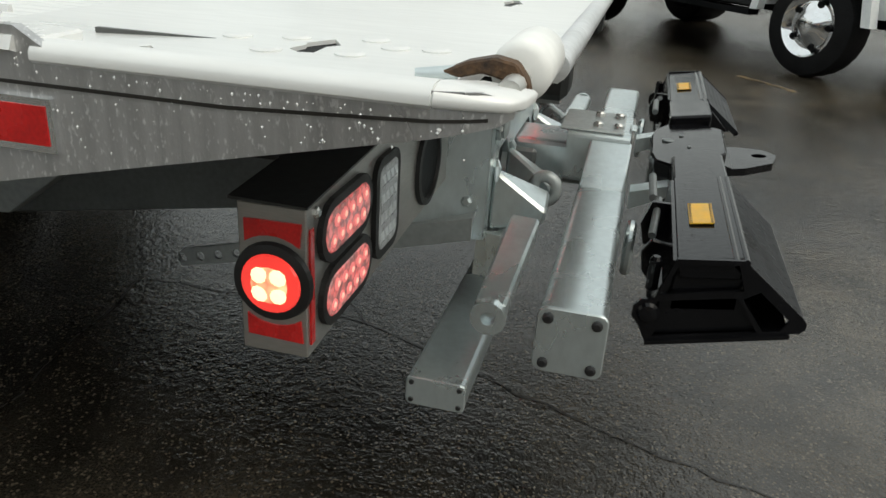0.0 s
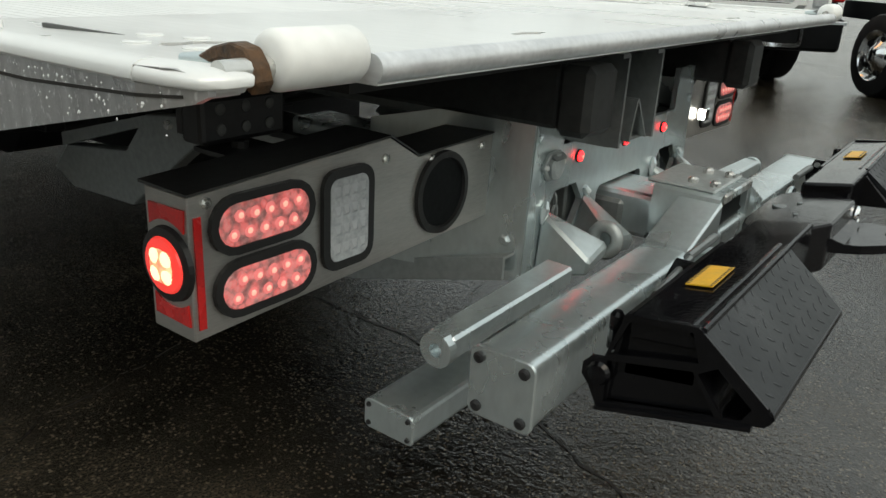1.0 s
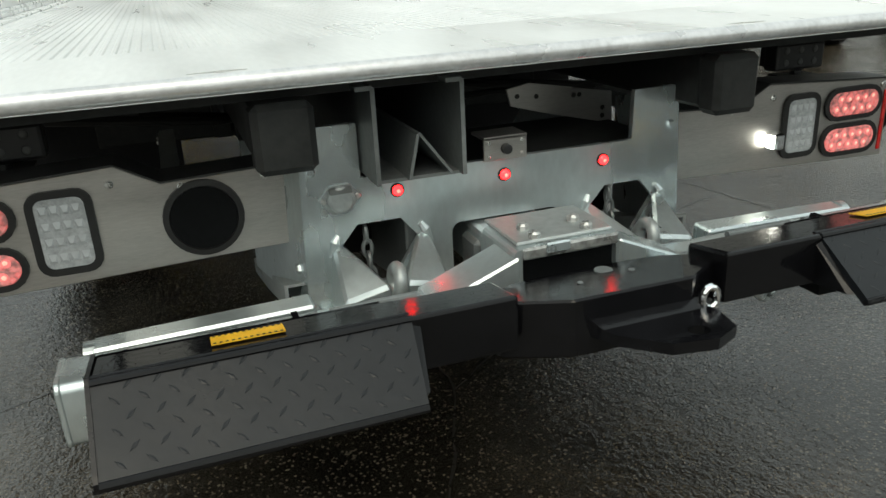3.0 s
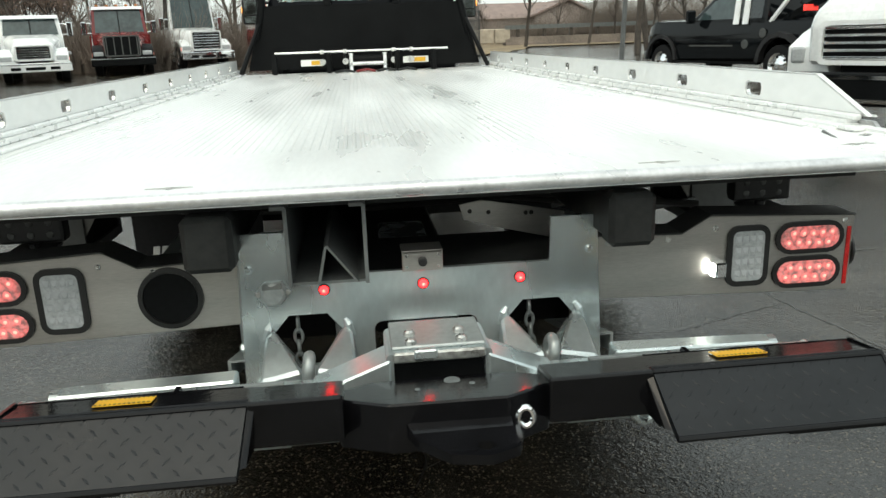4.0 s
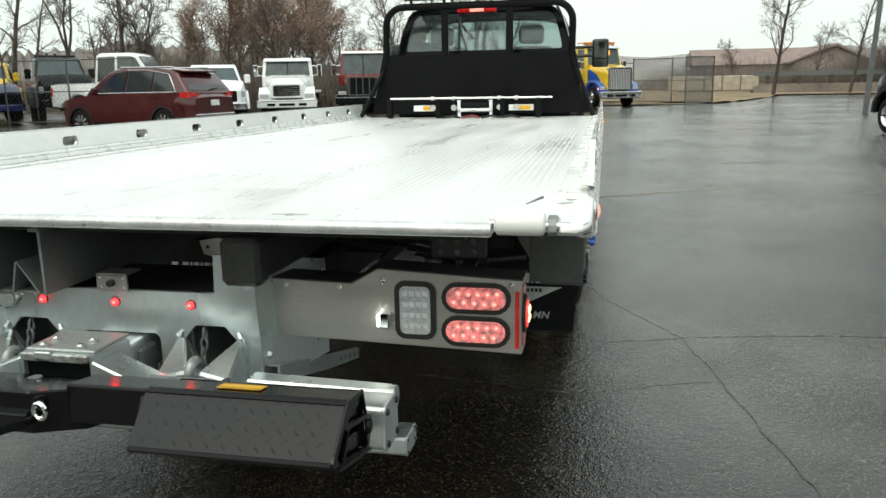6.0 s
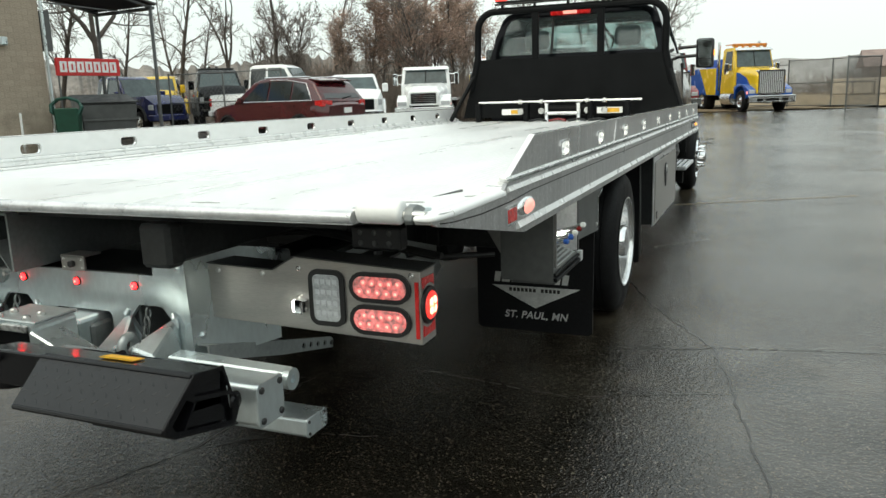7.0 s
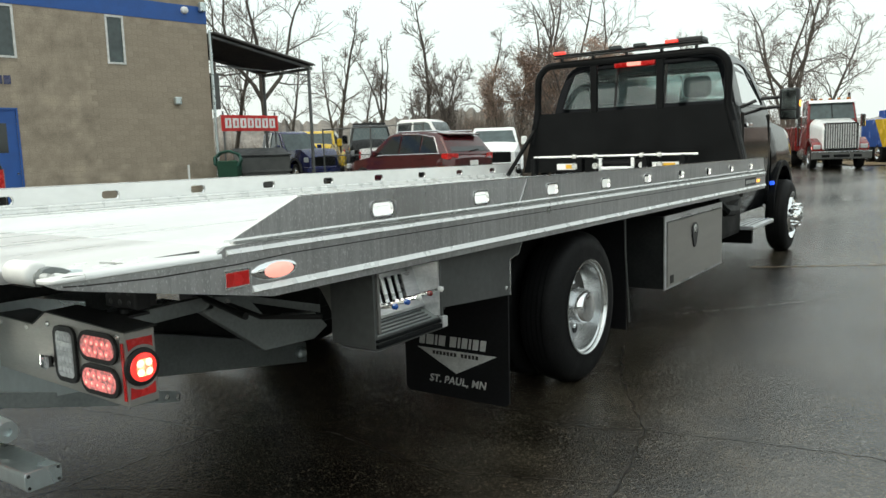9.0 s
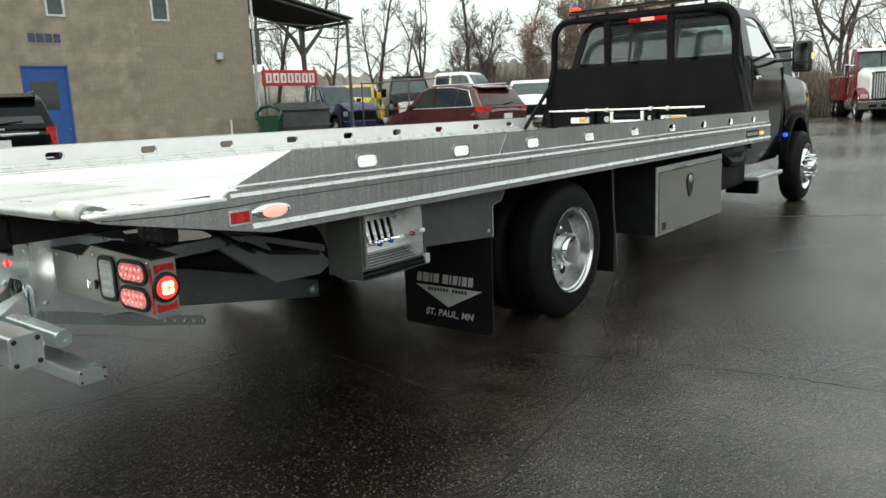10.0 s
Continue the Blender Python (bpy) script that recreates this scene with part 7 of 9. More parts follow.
def suv(name, label, paint, rim, tall_lamps=False):
    S = thing(name, label, "car")
    hw = 0.96
    fw, rw = 1.48, -1.44
    part("body", body_loft((-2.40, 2.40), [(fw, 0.41, 0.36), (rw, 0.41, 0.36)], [(-2.4, 0.50), (-2.2, 0.34), (2.1, 0.28), (2.4, 0.42)], [(-2.40, 0.98), (-2.34, 1.10), (-2.1, 1.135), (0.9, 1.10), (1.25, 1.08), (1.9, 1.00), (2.25, 0.92), (2.40, 0.74)], [(-2.40, 0.78), (-2.30, 0.88), (-2.0, 0.945), (-1.0, 0.965), (1.3, 0.965), (1.9, 0.93), (2.25, 0.82), (2.40, 0.66)], [(0.28, 0.05), (0.42, 0.015), (0.62, 0.0), (0.86, 0.0), (0.95, 0.018), (1.06, 0.03), (1.14, 0.045)], 0.035), paint, S, smooth=True)
    for sx in (-1, 1):
        for wc in (fw, rw):
            lip = [(wc + 0.405 * math.cos(radians(a)), 0.36 + 0.405 * math.sin(radians(a))) for a in range(0, 181, 15)]
            lip2 = [(wc + 0.455 * math.cos(radians(a)), 0.36 + 0.455 * math.sin(radians(a))) for a in range(180, -1, -15)]
            part("arch_trim", plate(lip + lip2, "x", sx * 0.88, sx * 0.972), PLASTIC if paint is not BLACK_PAINT else paint, S)
    gh = [(-2.32, 1.08), (-2.26, 1.16), (-1.90, 1.58), (-1.66, 1.67), (-1.30, 1.715), (-0.8, 1.748), (-0.2, 1.752), (0.20, 1.725), (0.45, 1.655), (0.85, 1.385), (1.28, 1.09)]
    part("greenhouse", bevel(inset(plate(gh, "x", -1, 1), 1.05, 0.28, hw - 0.03), 0.055, 3), paint, S, smooth=True)
    part("windscreen", hull([(-0.80, 1.19, 1.145), (0.80, 1.19, 1.145), (-0.66, 0.52, 1.615), (0.66, 0.52, 1.615), (-0.80, 1.22, 1.155), (0.80, 1.22, 1.155), (-0.66, 0.55, 1.625), (0.66, 0.55, 1.625)]), GLASS_SKY, S)
    for sx in (-1, 1):
        for nm, wpts in (("side_window", [(-1.86, 1.17), (-1.62, 1.54), (-1.15, 1.62), (-1.12, 1.15)]), ("side_window", [(-1.06, 1.15), (-1.08, 1.63), (-0.25, 1.66), (-0.2, 1.15)]), ("side_window", [(-0.13, 1.15), (-0.18, 1.66), (0.26, 1.62), (0.85, 1.15)])):
            t = plate(wpts, "x", 1.0, 1.012)
            for v in t.verts:
                d = (v.co.x - 1.0) * 1.0
                v.co.x = sx * ((hw - 0.03) - max(0.0, v.co.z - 1.05) * 0.28 + d - 0.002)
            part(nm, t, GLASS_DK, S)
        part("window_trim", tube([(sx * (hw - 0.050), 0.98, 1.13), (sx * (hw - 0.050), -1.9, 1.14), (sx * (hw - 0.175), -1.62, 1.57), (sx * (hw - 0.205), -0.9, 1.675), (sx * (hw - 0.205), -0.2, 1.69)], 0.014, 6), CHROME, S)
        part("door_handle", box(min(sx * (hw - 0.03), sx * (hw + 0.01)), max(sx * (hw - 0.03), sx * (hw + 0.01)), -0.35, -0.15, 1.0, 1.03), paint, S)
        part("door_handle", box(min(sx * (hw - 0.03), sx * (hw + 0.01)), max(sx * (hw - 0.03), sx * (hw + 0.01)), -1.25, -1.05, 1.0, 1.03), paint, S)
        part("sill", box(min(sx * (hw - 0.04), sx * (hw + 0.012)), max(sx * (hw - 0.04), sx * (hw + 0.012)), -0.95, 1.0, 0.30, 0.42), BLACK_SATIN, S)
        part("tail_lamp", hull([(sx * x_, y_, z_) for x_, y_ in ((0.74, -2.38), (0.90, -2.30), (0.93, -2.12), (0.74, -2.2)) for z_ in (0.80, 1.12)]) if tall_lamps else hull([(sx * 0.60, -2.37, 1.0), (sx * 0.60, -2.37, 1.12), (sx * 0.93, -2.28, 0.98), (sx * 0.93, -2.28, 1.14), (sx * 0.95, -2.05, 1.02), (sx * 0.95, -2.05, 1.13), (sx * 0.6, -2.3, 1.0)]), RED_REFL, S, "red tail lamp")
        part("mirror", box(min(sx * 0.95, sx * 1.12), max(sx * 0.95, sx * 1.12), 0.72, 0.86, 1.12, 1.27, 0.03), paint, S)
        part("headlamp", box(min(sx * 0.6, sx * 0.9), max(sx * 0.6, sx * 0.9), 2.25, 2.40, 0.78, 0.92, 0.02), CLEAR_LENS, S)
        road_wheel(S, sx * (hw + 0.0), fw, 0.375, 0.24, rim, sx, 0.66, 10)
        road_wheel(S, sx * (hw + 0.0), rw, 0.375, 0.24, rim, sx, 0.66, 10)
    part("rear_window", hull([(-0.74, -2.255, 1.18), (0.74, -2.255, 1.18), (-0.62, -1.88, 1.575), (0.62, -1.88, 1.575), (-0.74, -2.22, 1.18), (0.74, -2.22, 1.18), (-0.62, -1.84, 1.575), (0.62, -1.84, 1.575)]), GLASS_DK, S)
    part("spoiler", hull([(-0.66, -2.02, 1.615), (0.66, -2.02, 1.615), (-0.68, -1.62, 1.70), (0.68, -1.62, 1.70), (-0.66, -2.02, 1.645), (0.66, -2.02, 1.645), (-0.68, -1.62, 1.665), (0.68, -1.62, 1.665)]), paint, S)
    part("rear_plate", box(-0.16, 0.16, -2.425, -2.40, 0.80, 0.94) if not tall_lamps else box(-0.16, 0.16, -2.425, -2.40, 0.78, 0.92), NYLON, S)
    if tall_lamps:
        part("tailgate_bar", box(-0.62, 0.62, -2.425, -2.37, 0.985, 1.03, 0.012), CHROME, S, "chrome bar across the tailgate")
        part("tailgate_badge", box(-0.09, 0.09, -2.40, -2.35, 1.09, 1.12), CHROME, S)
    part("wiper", tube([(-0.02, -2.27, 1.185), (0.40, -2.22, 1.225)], 0.012, 6), BLACK_SATIN, S)
    part("rear_trim", box(-0.80, 0.80, -2.425, -2.38, 0.56, 0.60, 0.01), CHROME, S)
    part("rear_lower", box(-0.88, 0.88, -2.41, -2.30, 0.36, 0.54, 0.02), BLACK_SATIN, S)
    part("roof_rail", tube([(-0.68, -1.7, 1.74), (-0.68, 0.1, 1.76)], 0.02, 6), CHROME, S)
    part("roof_rail", tube([(0.68, -1.7, 1.74), (0.68, 0.1, 1.76)], 0.02, 6), CHROME, S)
    return S


def pickup(name, label, paint, trim=None, rim=None, boom=False, length=5.6, tall=1.98, chassis=False):
    P = thing(name, label, "truck")
    hw = 1.0
    ft, rt = length / 2, -length / 2
    fw, rw = ft - 0.86, rt + 1.15
    back = -0.55 if chassis else rt
    wells = [(fw, 0.50, 0.46)] + ([] if chassis else [(rw, 0.50, 0.46)])
    part("body", body_loft((back, ft), wells, [(back, 0.62 if chassis else 0.58), (fw, 0.50), (ft, 0.56)], [(back, 1.30), (0.4, 1.34), (1.1, 1.37), (ft - 0.5, 1.39), (ft - 0.15, 1.22), (ft, 1.06)], [(back, 0.985), (fw - 0.8, 1.0), (fw, 1.0), (ft - 0.45, 0.975), (ft - 0.12, 0.88), (ft, 0.74)], [(0.46, 0.04), (0.62, 0.01), (0.85, 0.0), (1.05, 0.005), (1.18, 0.035), (1.38, 0.085)], 0.05), paint, P, smooth=True)
    gh = [(-1.25, 1.25), (-1.18, tall - 0.08), (-1.0, tall), (0.25, tall), (0.48, tall - 0.08), (1.20, 1.32)]
    if chassis:
        gh = [(-0.55, 1.25), (-0.52, tall - 0.08), (-0.40, tall), (0.25, tall), (0.48, tall - 0.08), (1.20, 1.32)]
    part("cab_top", bevel(inset(plate(gh, "x", -1, 1), 1.22, 0.22, hw - 0.05), 0.06, 3), paint, P, smooth=True)
    part("windscreen", hull([(x_ * w_, y_, z_) for x_ in (-1, 1) for w_, y_, z_ in ((0.82, 1.16, 1.38), (0.70, 0.53, tall - 0.13), (0.82, 1.19, 1.39), (0.70, 0.56, tall - 0.12))]), GLASS_SKY, P)
    for sx in (-1, 1):
        for wpts in ([(-0.32, 1.39), (-0.32, tall - 0.12), (0.22, tall - 0.12), (0.42, tall - 0.18), (0.92, 1.39)],) if chassis else ([(-1.12, 1.39), (-1.08, tall - 0.14), (-0.42, tall - 0.12), (-0.42, 1.39)], [(-0.32, 1.39), (-0.32, tall - 0.12), (0.22, tall - 0.12), (0.42, tall - 0.18), (0.92, 1.39)]):
            t = plate(wpts, "x", 1.0, 1.012)
            for v in t.verts:
                d = v.co.x - 1.0
                v.co.x = sx * ((hw - 0.052) - max(0.0, v.co.z - 1.22) * 0.22 + d)
            part("side_window", t, GLASS_SKY if wpts[0][0] > -0.5 else GLASS_DK, P)
        part("mirror", box(min(sx * 1.02, sx * 1.24), max(sx * 1.02, sx * 1.24), 0.82, 0.96, 1.32, 1.62, 0.03), paint, P)
        ar = arched(fw, 0.52, 0.48)
        ar2 = list(reversed(arched(fw, 0.60, 0.48)))
        part("fender_flare", plate(ar + ar2, "x", sx * 0.96, sx * 1.05), PLASTIC if trim else paint, P)
        if not chassis:
            ar = arched(rw, 0.52, 0.48)
            ar2 = list(reversed(arched(rw, 0.62, 0.48)))
            part("fender_flare", plate(ar + ar2, "x", sx * 0.96, sx * 1.12), PLASTIC if trim else paint, P)
        part("headlamp", hull([(sx * 0.60, ft - 0.10, 0.86), (sx * 0.60, ft + 0.01, 0.86), (sx * 0.60, ft - 0.10, 1.08), (sx * 0.60, ft - 0.01, 1.06), (sx * 0.80, ft - 0.05, 0.87), (sx * 0.80, ft - 0.06, 1.07), (sx * 0.92, ft - 0.22, 0.88), (sx * 0.92, ft - 0.22, 1.06)], bev=0.01), CLEAR_LENS, P)
        part("running_board", box(min(sx * 0.92, sx * 1.05), max(sx * 0.92, sx * 1.05), rw + 0.6, fw - 0.6, 0.42, 0.47), BLACK_SATIN, P)
        part("door_line", box(min(sx * 0.995, sx * 1.003), max(sx * 0.995, sx * 1.003), -0.38, 1.05, 0.80, 0.83), GREY_PAINT if trim else paint, P)
        if trim:
            for y0 in (-0.78, -0.50):
                t = plate([(y0, 1.27), (y0 + 0.16, 1.27), (y0 + 0.24, tall - 0.05), (y0 + 0.10, tall - 0.05)], "x", 1.0, 1.03)
                for v in t.verts:
                    v.co.x = sx * ((hw - 0.03) - max(0.0, v.co.z - 1.22) * 0.22 + v.co.x - 1.0)
                part("white_stripe", t, trim, P)
            part("door_badge", lathe([(0, 0.10), (sx * 0.006, 0.09)], (sx * 1.0, -0.75, 0.85), "x", 16), GREY_PAINT, P)
            part("filler_cap", lathe([(0, 0.10), (sx * 0.006, 0.09)], (sx * 1.0, -1.25, 1.08), "x", 16), GREY_PAINT, P)
        road_wheel(P, sx * 1.0, fw, 0.42, 0.27, rim or POLISHED, sx)
        road_wheel(P, sx * 1.08, rw, 0.42, 0.5, rim or POLISHED, sx)
        if chassis:
            part("fuel_tank", box(min(sx * 0.5, sx * 0.92), max(sx * 0.5, sx * 0.92), rw + 0.5, -0.62, 0.48, 0.80, 0.04), BLACK_SATIN, P)
            part("frame_rail", box(min(sx * 0.38, sx * 0.46), max(sx * 0.38, sx * 0.46), rt - 0.6, -0.5, 0.72, 0.92), BLACK_SATIN, P)
            part("step_bar", box(min(sx * 0.94, sx * 1.06), max(sx * 0.94, sx * 1.06), -0.5, fw - 0.6, 0.50, 0.56, 0.01), STEEL_DK, P)
            part("rear_guard", box(min(sx * 0.55, sx * 1.05), max(sx * 0.55, sx * 1.05), rt - 0.62, rt - 0.60, 0.35, 0.95), BLACK_SATIN, P)
        part("tail_lamp", box(min(sx * 0.86, sx * 0.99), max(sx * 0.86, sx * 0.99), rt - 0.02, rt + 0.08, 0.9, 1.2, 0.02), RED_REFL, P)
    part("grille", box(-0.62, 0.62, ft - 0.05, ft + 0.03, 0.72, 1.08, 0.02), BLACK_SATIN, P)
    part("front_bumper", hull([(sx * x_, ft + y_, z_) for sx in (-1, 1) for x_, y_ in ((0.60, 0.12), (0.86, 0.02), (0.97, -0.20), (0.60, -0.20)) for z_ in (0.46, 0.68)], bev=0.02), CHROME if not trim else paint, P)
    part("frame", box(-0.45, 0.45, rt, ft - 0.2, 0.42, 0.62), BLACK_SATIN, P)
    if boom:
        part("light_bar", box(-0.75, 0.75, -0.9, -0.6, tall, tall + 0.10, 0.02), STEEL_DK, P)
        for x in (-0.6, 0.6):
            part("bar_lamp", box(x - 0.14, x + 0.14, -0.92, -0.88, tall + 0.01, tall + 0.09), RED_HALO, P)
        for sx in (-1, 1):
            part("boom_arm", hull([(sx * 0.5, -1.4, 1.25), (sx * 0.6, -1.4, 1.25), (sx * 0.1, -2.9, 2.05), (sx * 0.2, -2.9, 2.05), (sx * 0.5, -1.4, 1.40), (sx * 0.6, -1.4, 1.40), (sx * 0.1, -2.9, 2.2), (sx * 0.2, -2.9, 2.2)]), paint, P)
            part("pillar_stripe", tube([(sx * 0.9, -1.35, 1.3), (sx * 0.72, -1.75, 1.9)], 0.05, 6), trim, P)
        part("boom_lamp", box(-0.6, -0.3, -2.0, -1.9, 1.5, 1.62), RED_HALO, P)
    return P


def big_truck(name, label, paint, bumper, hoodp=None, roof_lamps=True, body=None, body_mat=None, tall=2.75, hw=1.05, sleeper=0.0, grille="slats", grille_mat=None, low=0.0, fender=None, stripe=None, long_nose=1.75, visor=None, big_grille=False):
    """A bonneted lorry, nose at y=0 and heading +y; the rest lies at negative y."""
    B = thing(name, label, "truck")
    hoodp = hoodp or paint
    fender = fender or hoodp
    n = -long_nose
    gw = 0.64 if low else 0.52
    fwid = 0.82 if low else 0.64
    up = 0.0
    if grille == "fine":
        gw, fwid, up = 0.60, 0.70, 0.36
    part("bonnet", hull([(-fwid, -0.06, 0.82), (fwid, -0.06, 0.82), (-fwid, -0.05, 1.28 + up), (fwid, -0.05, 1.28 + up), (-fwid + 0.06, -0.09, 1.42 + up), (fwid - 0.06, -0.09, 1.42 + up), (-fwid + 0.14, -0.20, 1.54 + up), (fwid - 0.14, -0.20, 1.54 + up), (-fwid + 0.16, -0.75, 1.70 + up * 0.9), (fwid - 0.16, -0.75, 1.70 + up * 0.9), (-0.72, n, 1.84 + up * 0.8), (0.72, n, 1.84 + up * 0.8), (-0.90, n, 1.62 + up * 0.8), (0.90, n, 1.62 + up * 0.8), (-0.88, n, 0.85), (0.88, n, 0.85)], bev=0.05), hoodp, B)
    gz, gh, rows_n = 1.14, 0.58, 6
    if low:
        gz, gh, rows_n = 1.06, 0.46, 5
    if big_grille:
        gz, gh, gw = 1.24, 0.86, 0.60
        rows_n = 7
    if grille == "fine":
        gz, gh = 1.36, 1.10
        part("grille_shell", box(-gw - 0.03, gw + 0.03, -0.30, -0.05, gz - gh / 2, gz + gh / 2, 0.04, 2), CHROME, B)
    part("grille_frame", plate(rounded(gw * 2 + 0.08, gh, 0.08, 4, 0, gz), "y", -0.05, 0.0, [rounded(gw * 2 - 0.02, gh - 0.10, 0.06, 4, 0, gz)]), CHROME if grille == "fine" else grille_mat or hoodp, B)
    part("grille_back", box(-gw, gw, -0.06, -0.045, gz - gh / 2 + 0.05, gz + gh / 2 - 0.05), GREY_PAINT if grille == "fine" else BLACK_SATIN, B)
    if grille == "slats":
        for k in range(rows_n):
            zs = gz - gh / 2 + 0.075 + k * (gh - 0.15) / (rows_n - 1)
            part("grille_slat", box(-gw + 0.02, gw - 0.02, -0.045, -0.005, zs - 0.016, zs + 0.016, 0.008), grille_mat or CHROME, B)
    else:
        for k in range(5 if grille == "bars" else 13):
            m_ = 5 if grille == "bars" else 13
            x = -gw + 0.06 + k * (2 * gw - 0.12) / (m_ - 1)
            part("grille_bar", box(x - 0.018, x + 0.018, -0.045, -0.01, gz - gh / 2 + 0.06, gz + gh / 2 - 0.06), ALU if grille == "fine" else grille_mat or CHROME, B)
    for sx in (-1, 1):
        fx = sx * (hw + 0.02)
        fpts = [(-1.62, 0.62)] + arched(-0.98, 0.60, 0.60) + [(-0.36, 0.60), (-0.10, 0.66), (-0.10, 1.02), (-0.36, 1.16), (-0.75, 1.30), (-1.25, 1.30), (-1.62, 1.16)]
        part("fender", bevel(plate(fpts, "x", sx * 0.58, fx), 0.10, 3), fender, B, smooth=True)
        part("headlamp", box(min(sx * (fwid + 0.04), sx * (hw - 0.02)), max(sx * (fwid + 0.04), sx * (hw - 0.02)), -0.15, -0.08, 0.84, 1.02, 0.03, 2), CLEAR_LENS, B, "headlamp")
        part("turn_lamp", box(min(sx * (hw - 0.03), sx * (hw + 0.03)), max(sx * (hw - 0.03), sx * (hw + 0.03)), -0.3, -0.12, 0.82, 0.96, 0.02), AMBER if low else MARKER, B)
        road_wheel(B, sx * (hw + 0.0), -0.98, 0.50, 0.28, POLISHED, sx, 0.58)
        road_wheel(B, sx * (hw + 0.1), -5.2, 0.50, 0.55, POLISHED, sx, 0.58)
        road_wheel(B, sx * (hw + 0.1), -6.4, 0.50, 0.55, POLISHED, sx, 0.58)
        part("mirror", box(min(sx * (hw + 0.12), sx * (hw + 0.32)), max(sx * (hw + 0.12), sx * (hw + 0.32)), n - 0.35, n - 0.22, 1.75, 2.30, 0.03), BLACK_SATIN if low else CHROME, B)
        part("mirror_arm", tube([(sx * (hw - 0.05), n - 0.3, 1.8), (sx * (hw + 0.2), n - 0.3, 1.85)], 0.02, 6), CHROME, B)
        part("mirror_arm", tube([(sx * (hw - 0.1), n - 0.3, 2.25), (sx * (hw + 0.2), n - 0.3, 2.22)], 0.02, 6), CHROME, B)
        part("side_tank", lathe([(-0.55, 0.30), (0.55, 0.30)], (sx * 0.85, n - 0.75, 0.62), "y", 16), POLISHED, B)
        part("exhaust_stack", tube([(sx * (hw - 0.02), n - 1.75, 1.0), (sx * (hw - 0.02), n - 1.75, tall + 0.35)], 0.07, 10), CHROME, B) if roof_lamps else None
    cabp = [(n - 1.55 - sleeper, 0.85), (n - 1.55 - sleeper, tall - 0.1), (n - 1.40 - sleeper, tall), (n - 0.45, tall), (n - 0.28, tall - 0.12), (n - 0.02, 1.75 + up * 0.8), (n, 0.85)]
    part("cab", bevel(inset(plate(cabp, "x", -1, 1), 1.7, 0.10, hw - 0.02), 0.035), paint, B)
    wz = tall - 0.14
    wb = 1.82 + up * 0.8
    part("windscreen", hull([(-0.88, n - 0.015, wb), (0.88, n - 0.015, wb), (-0.82, n - 0.27, wz), (0.82, n - 0.27, wz), (-0.88, n + 0.02, wb), (0.88, n + 0.02, wb), (-0.82, n - 0.245, wz), (0.82, n - 0.245, wz)]), GLASS_SKY, B, "windscreen")
    part("windscreen_bar", hull([(-0.02, n + 0.024, wb), (0.02, n + 0.024, wb), (-0.02, n - 0.238, wz), (0.02, n - 0.238, wz), (-0.02, n - 0.26, wz), (0.02, n - 0.26, wz), (0.02, n, wb), (-0.02, n, wb)]), BLACK_SATIN, B)
    for sx in (-1, 1):
        t = plate([(n - 1.15, 1.78 + up * 0.5), (n - 1.15, wz - 0.02), (n - 0.48, wz - 0.02), (n - 0.30, 1.78 + up * 0.5)], "x", 1.0, 1.012)
        for v in t.verts:
            v.co.x = sx * ((hw - 0.02) - max(0.0, v.co.z - 1.7) * 0.10 + v.co.x - 1.0)
        part("side_window", t, GLASS_DK, B)
    part("sun_visor", hull([(-0.92, n - 0.10, wz + 0.0), (0.92, n - 0.10, wz), (-0.9, n - 0.30, tall - 0.02), (0.9, n - 0.30, tall - 0.02), (-0.92, n - 0.12, wz - 0.02), (0.92, n - 0.12, wz - 0.02)]), visor or (bumper if roof_lamps else paint), B)
    part("front_bumper", box(-hw - 0.08, hw + 0.08, -0.02, 0.16, 0.42, 0.76, 0.04, 2), bumper, B, "front bumper")
    part("bumper_strip", box(-hw - 0.09, hw + 0.09, 0.155, 0.17, 0.70, 0.735, 0.004), CHROME, B)
    if low:
        part("bumper_panel", box(-0.66, 0.66, 0.155, 0.170, 0.49, 0.70, 0.01), BLACK_SATIN, B, "black bumper panel")
        part("bumper_frame", plate(rounded(1.40, 0.28, 0.05, 3, 0, 0.595), "y", 0.160, 0.178, [rounded(1.32, 0.20, 0.04, 3, 0, 0.595)]), CHROME, B, "chrome frame")
    else:
        for xa_, xb_ in ((-0.75, -0.45), (0.45, 0.75), (-0.3, 0.3)):
            part("bumper_slot", box(xa_, xb_, 0.155, 0.165, 0.50, 0.61), BLACK_SATIN, B)
    part("chassis", box(-0.45, 0.45, -7.0, -0.1, 0.5, 0.85), BLACK_SATIN, B)
    if roof_lamps:
        for k in range(5):
            part("roof_lamp", box(-0.78 + k * 0.36, -0.66 + k * 0.36, n - 0.62, n - 0.50, tall, tall + 0.07, 0.02), AMBER_OFF, B, "amber roof lamp")
    if body == "wrecker":
        part("rear_body", box(-hw - 0.1, hw + 0.1, -7.3, n - 1.7 - sleeper, 0.75, 2.15 if stripe else 1.75, 0.05), body_mat or paint, B)
        part("wrecker_boom", hull([(-0.3, n - 2.2, 1.75), (0.3, n - 2.2, 1.75), (-0.2, -7.6, 2.3), (0.2, -7.6, 2.3), (-0.3, n - 2.2, 2.6), (0.3, n - 2.2, 2.6), (-0.2, -7.6, 2.6), (0.2, -7.6, 2.6)]), body_mat or paint, B)
    elif body == "box":
        part("rear_body", box(-hw - 0.12, hw + 0.12, -7.4, n - 1.75 - sleeper, 0.75, 1.85, 0.04), body_mat or paint, B)
    elif body == "flat":
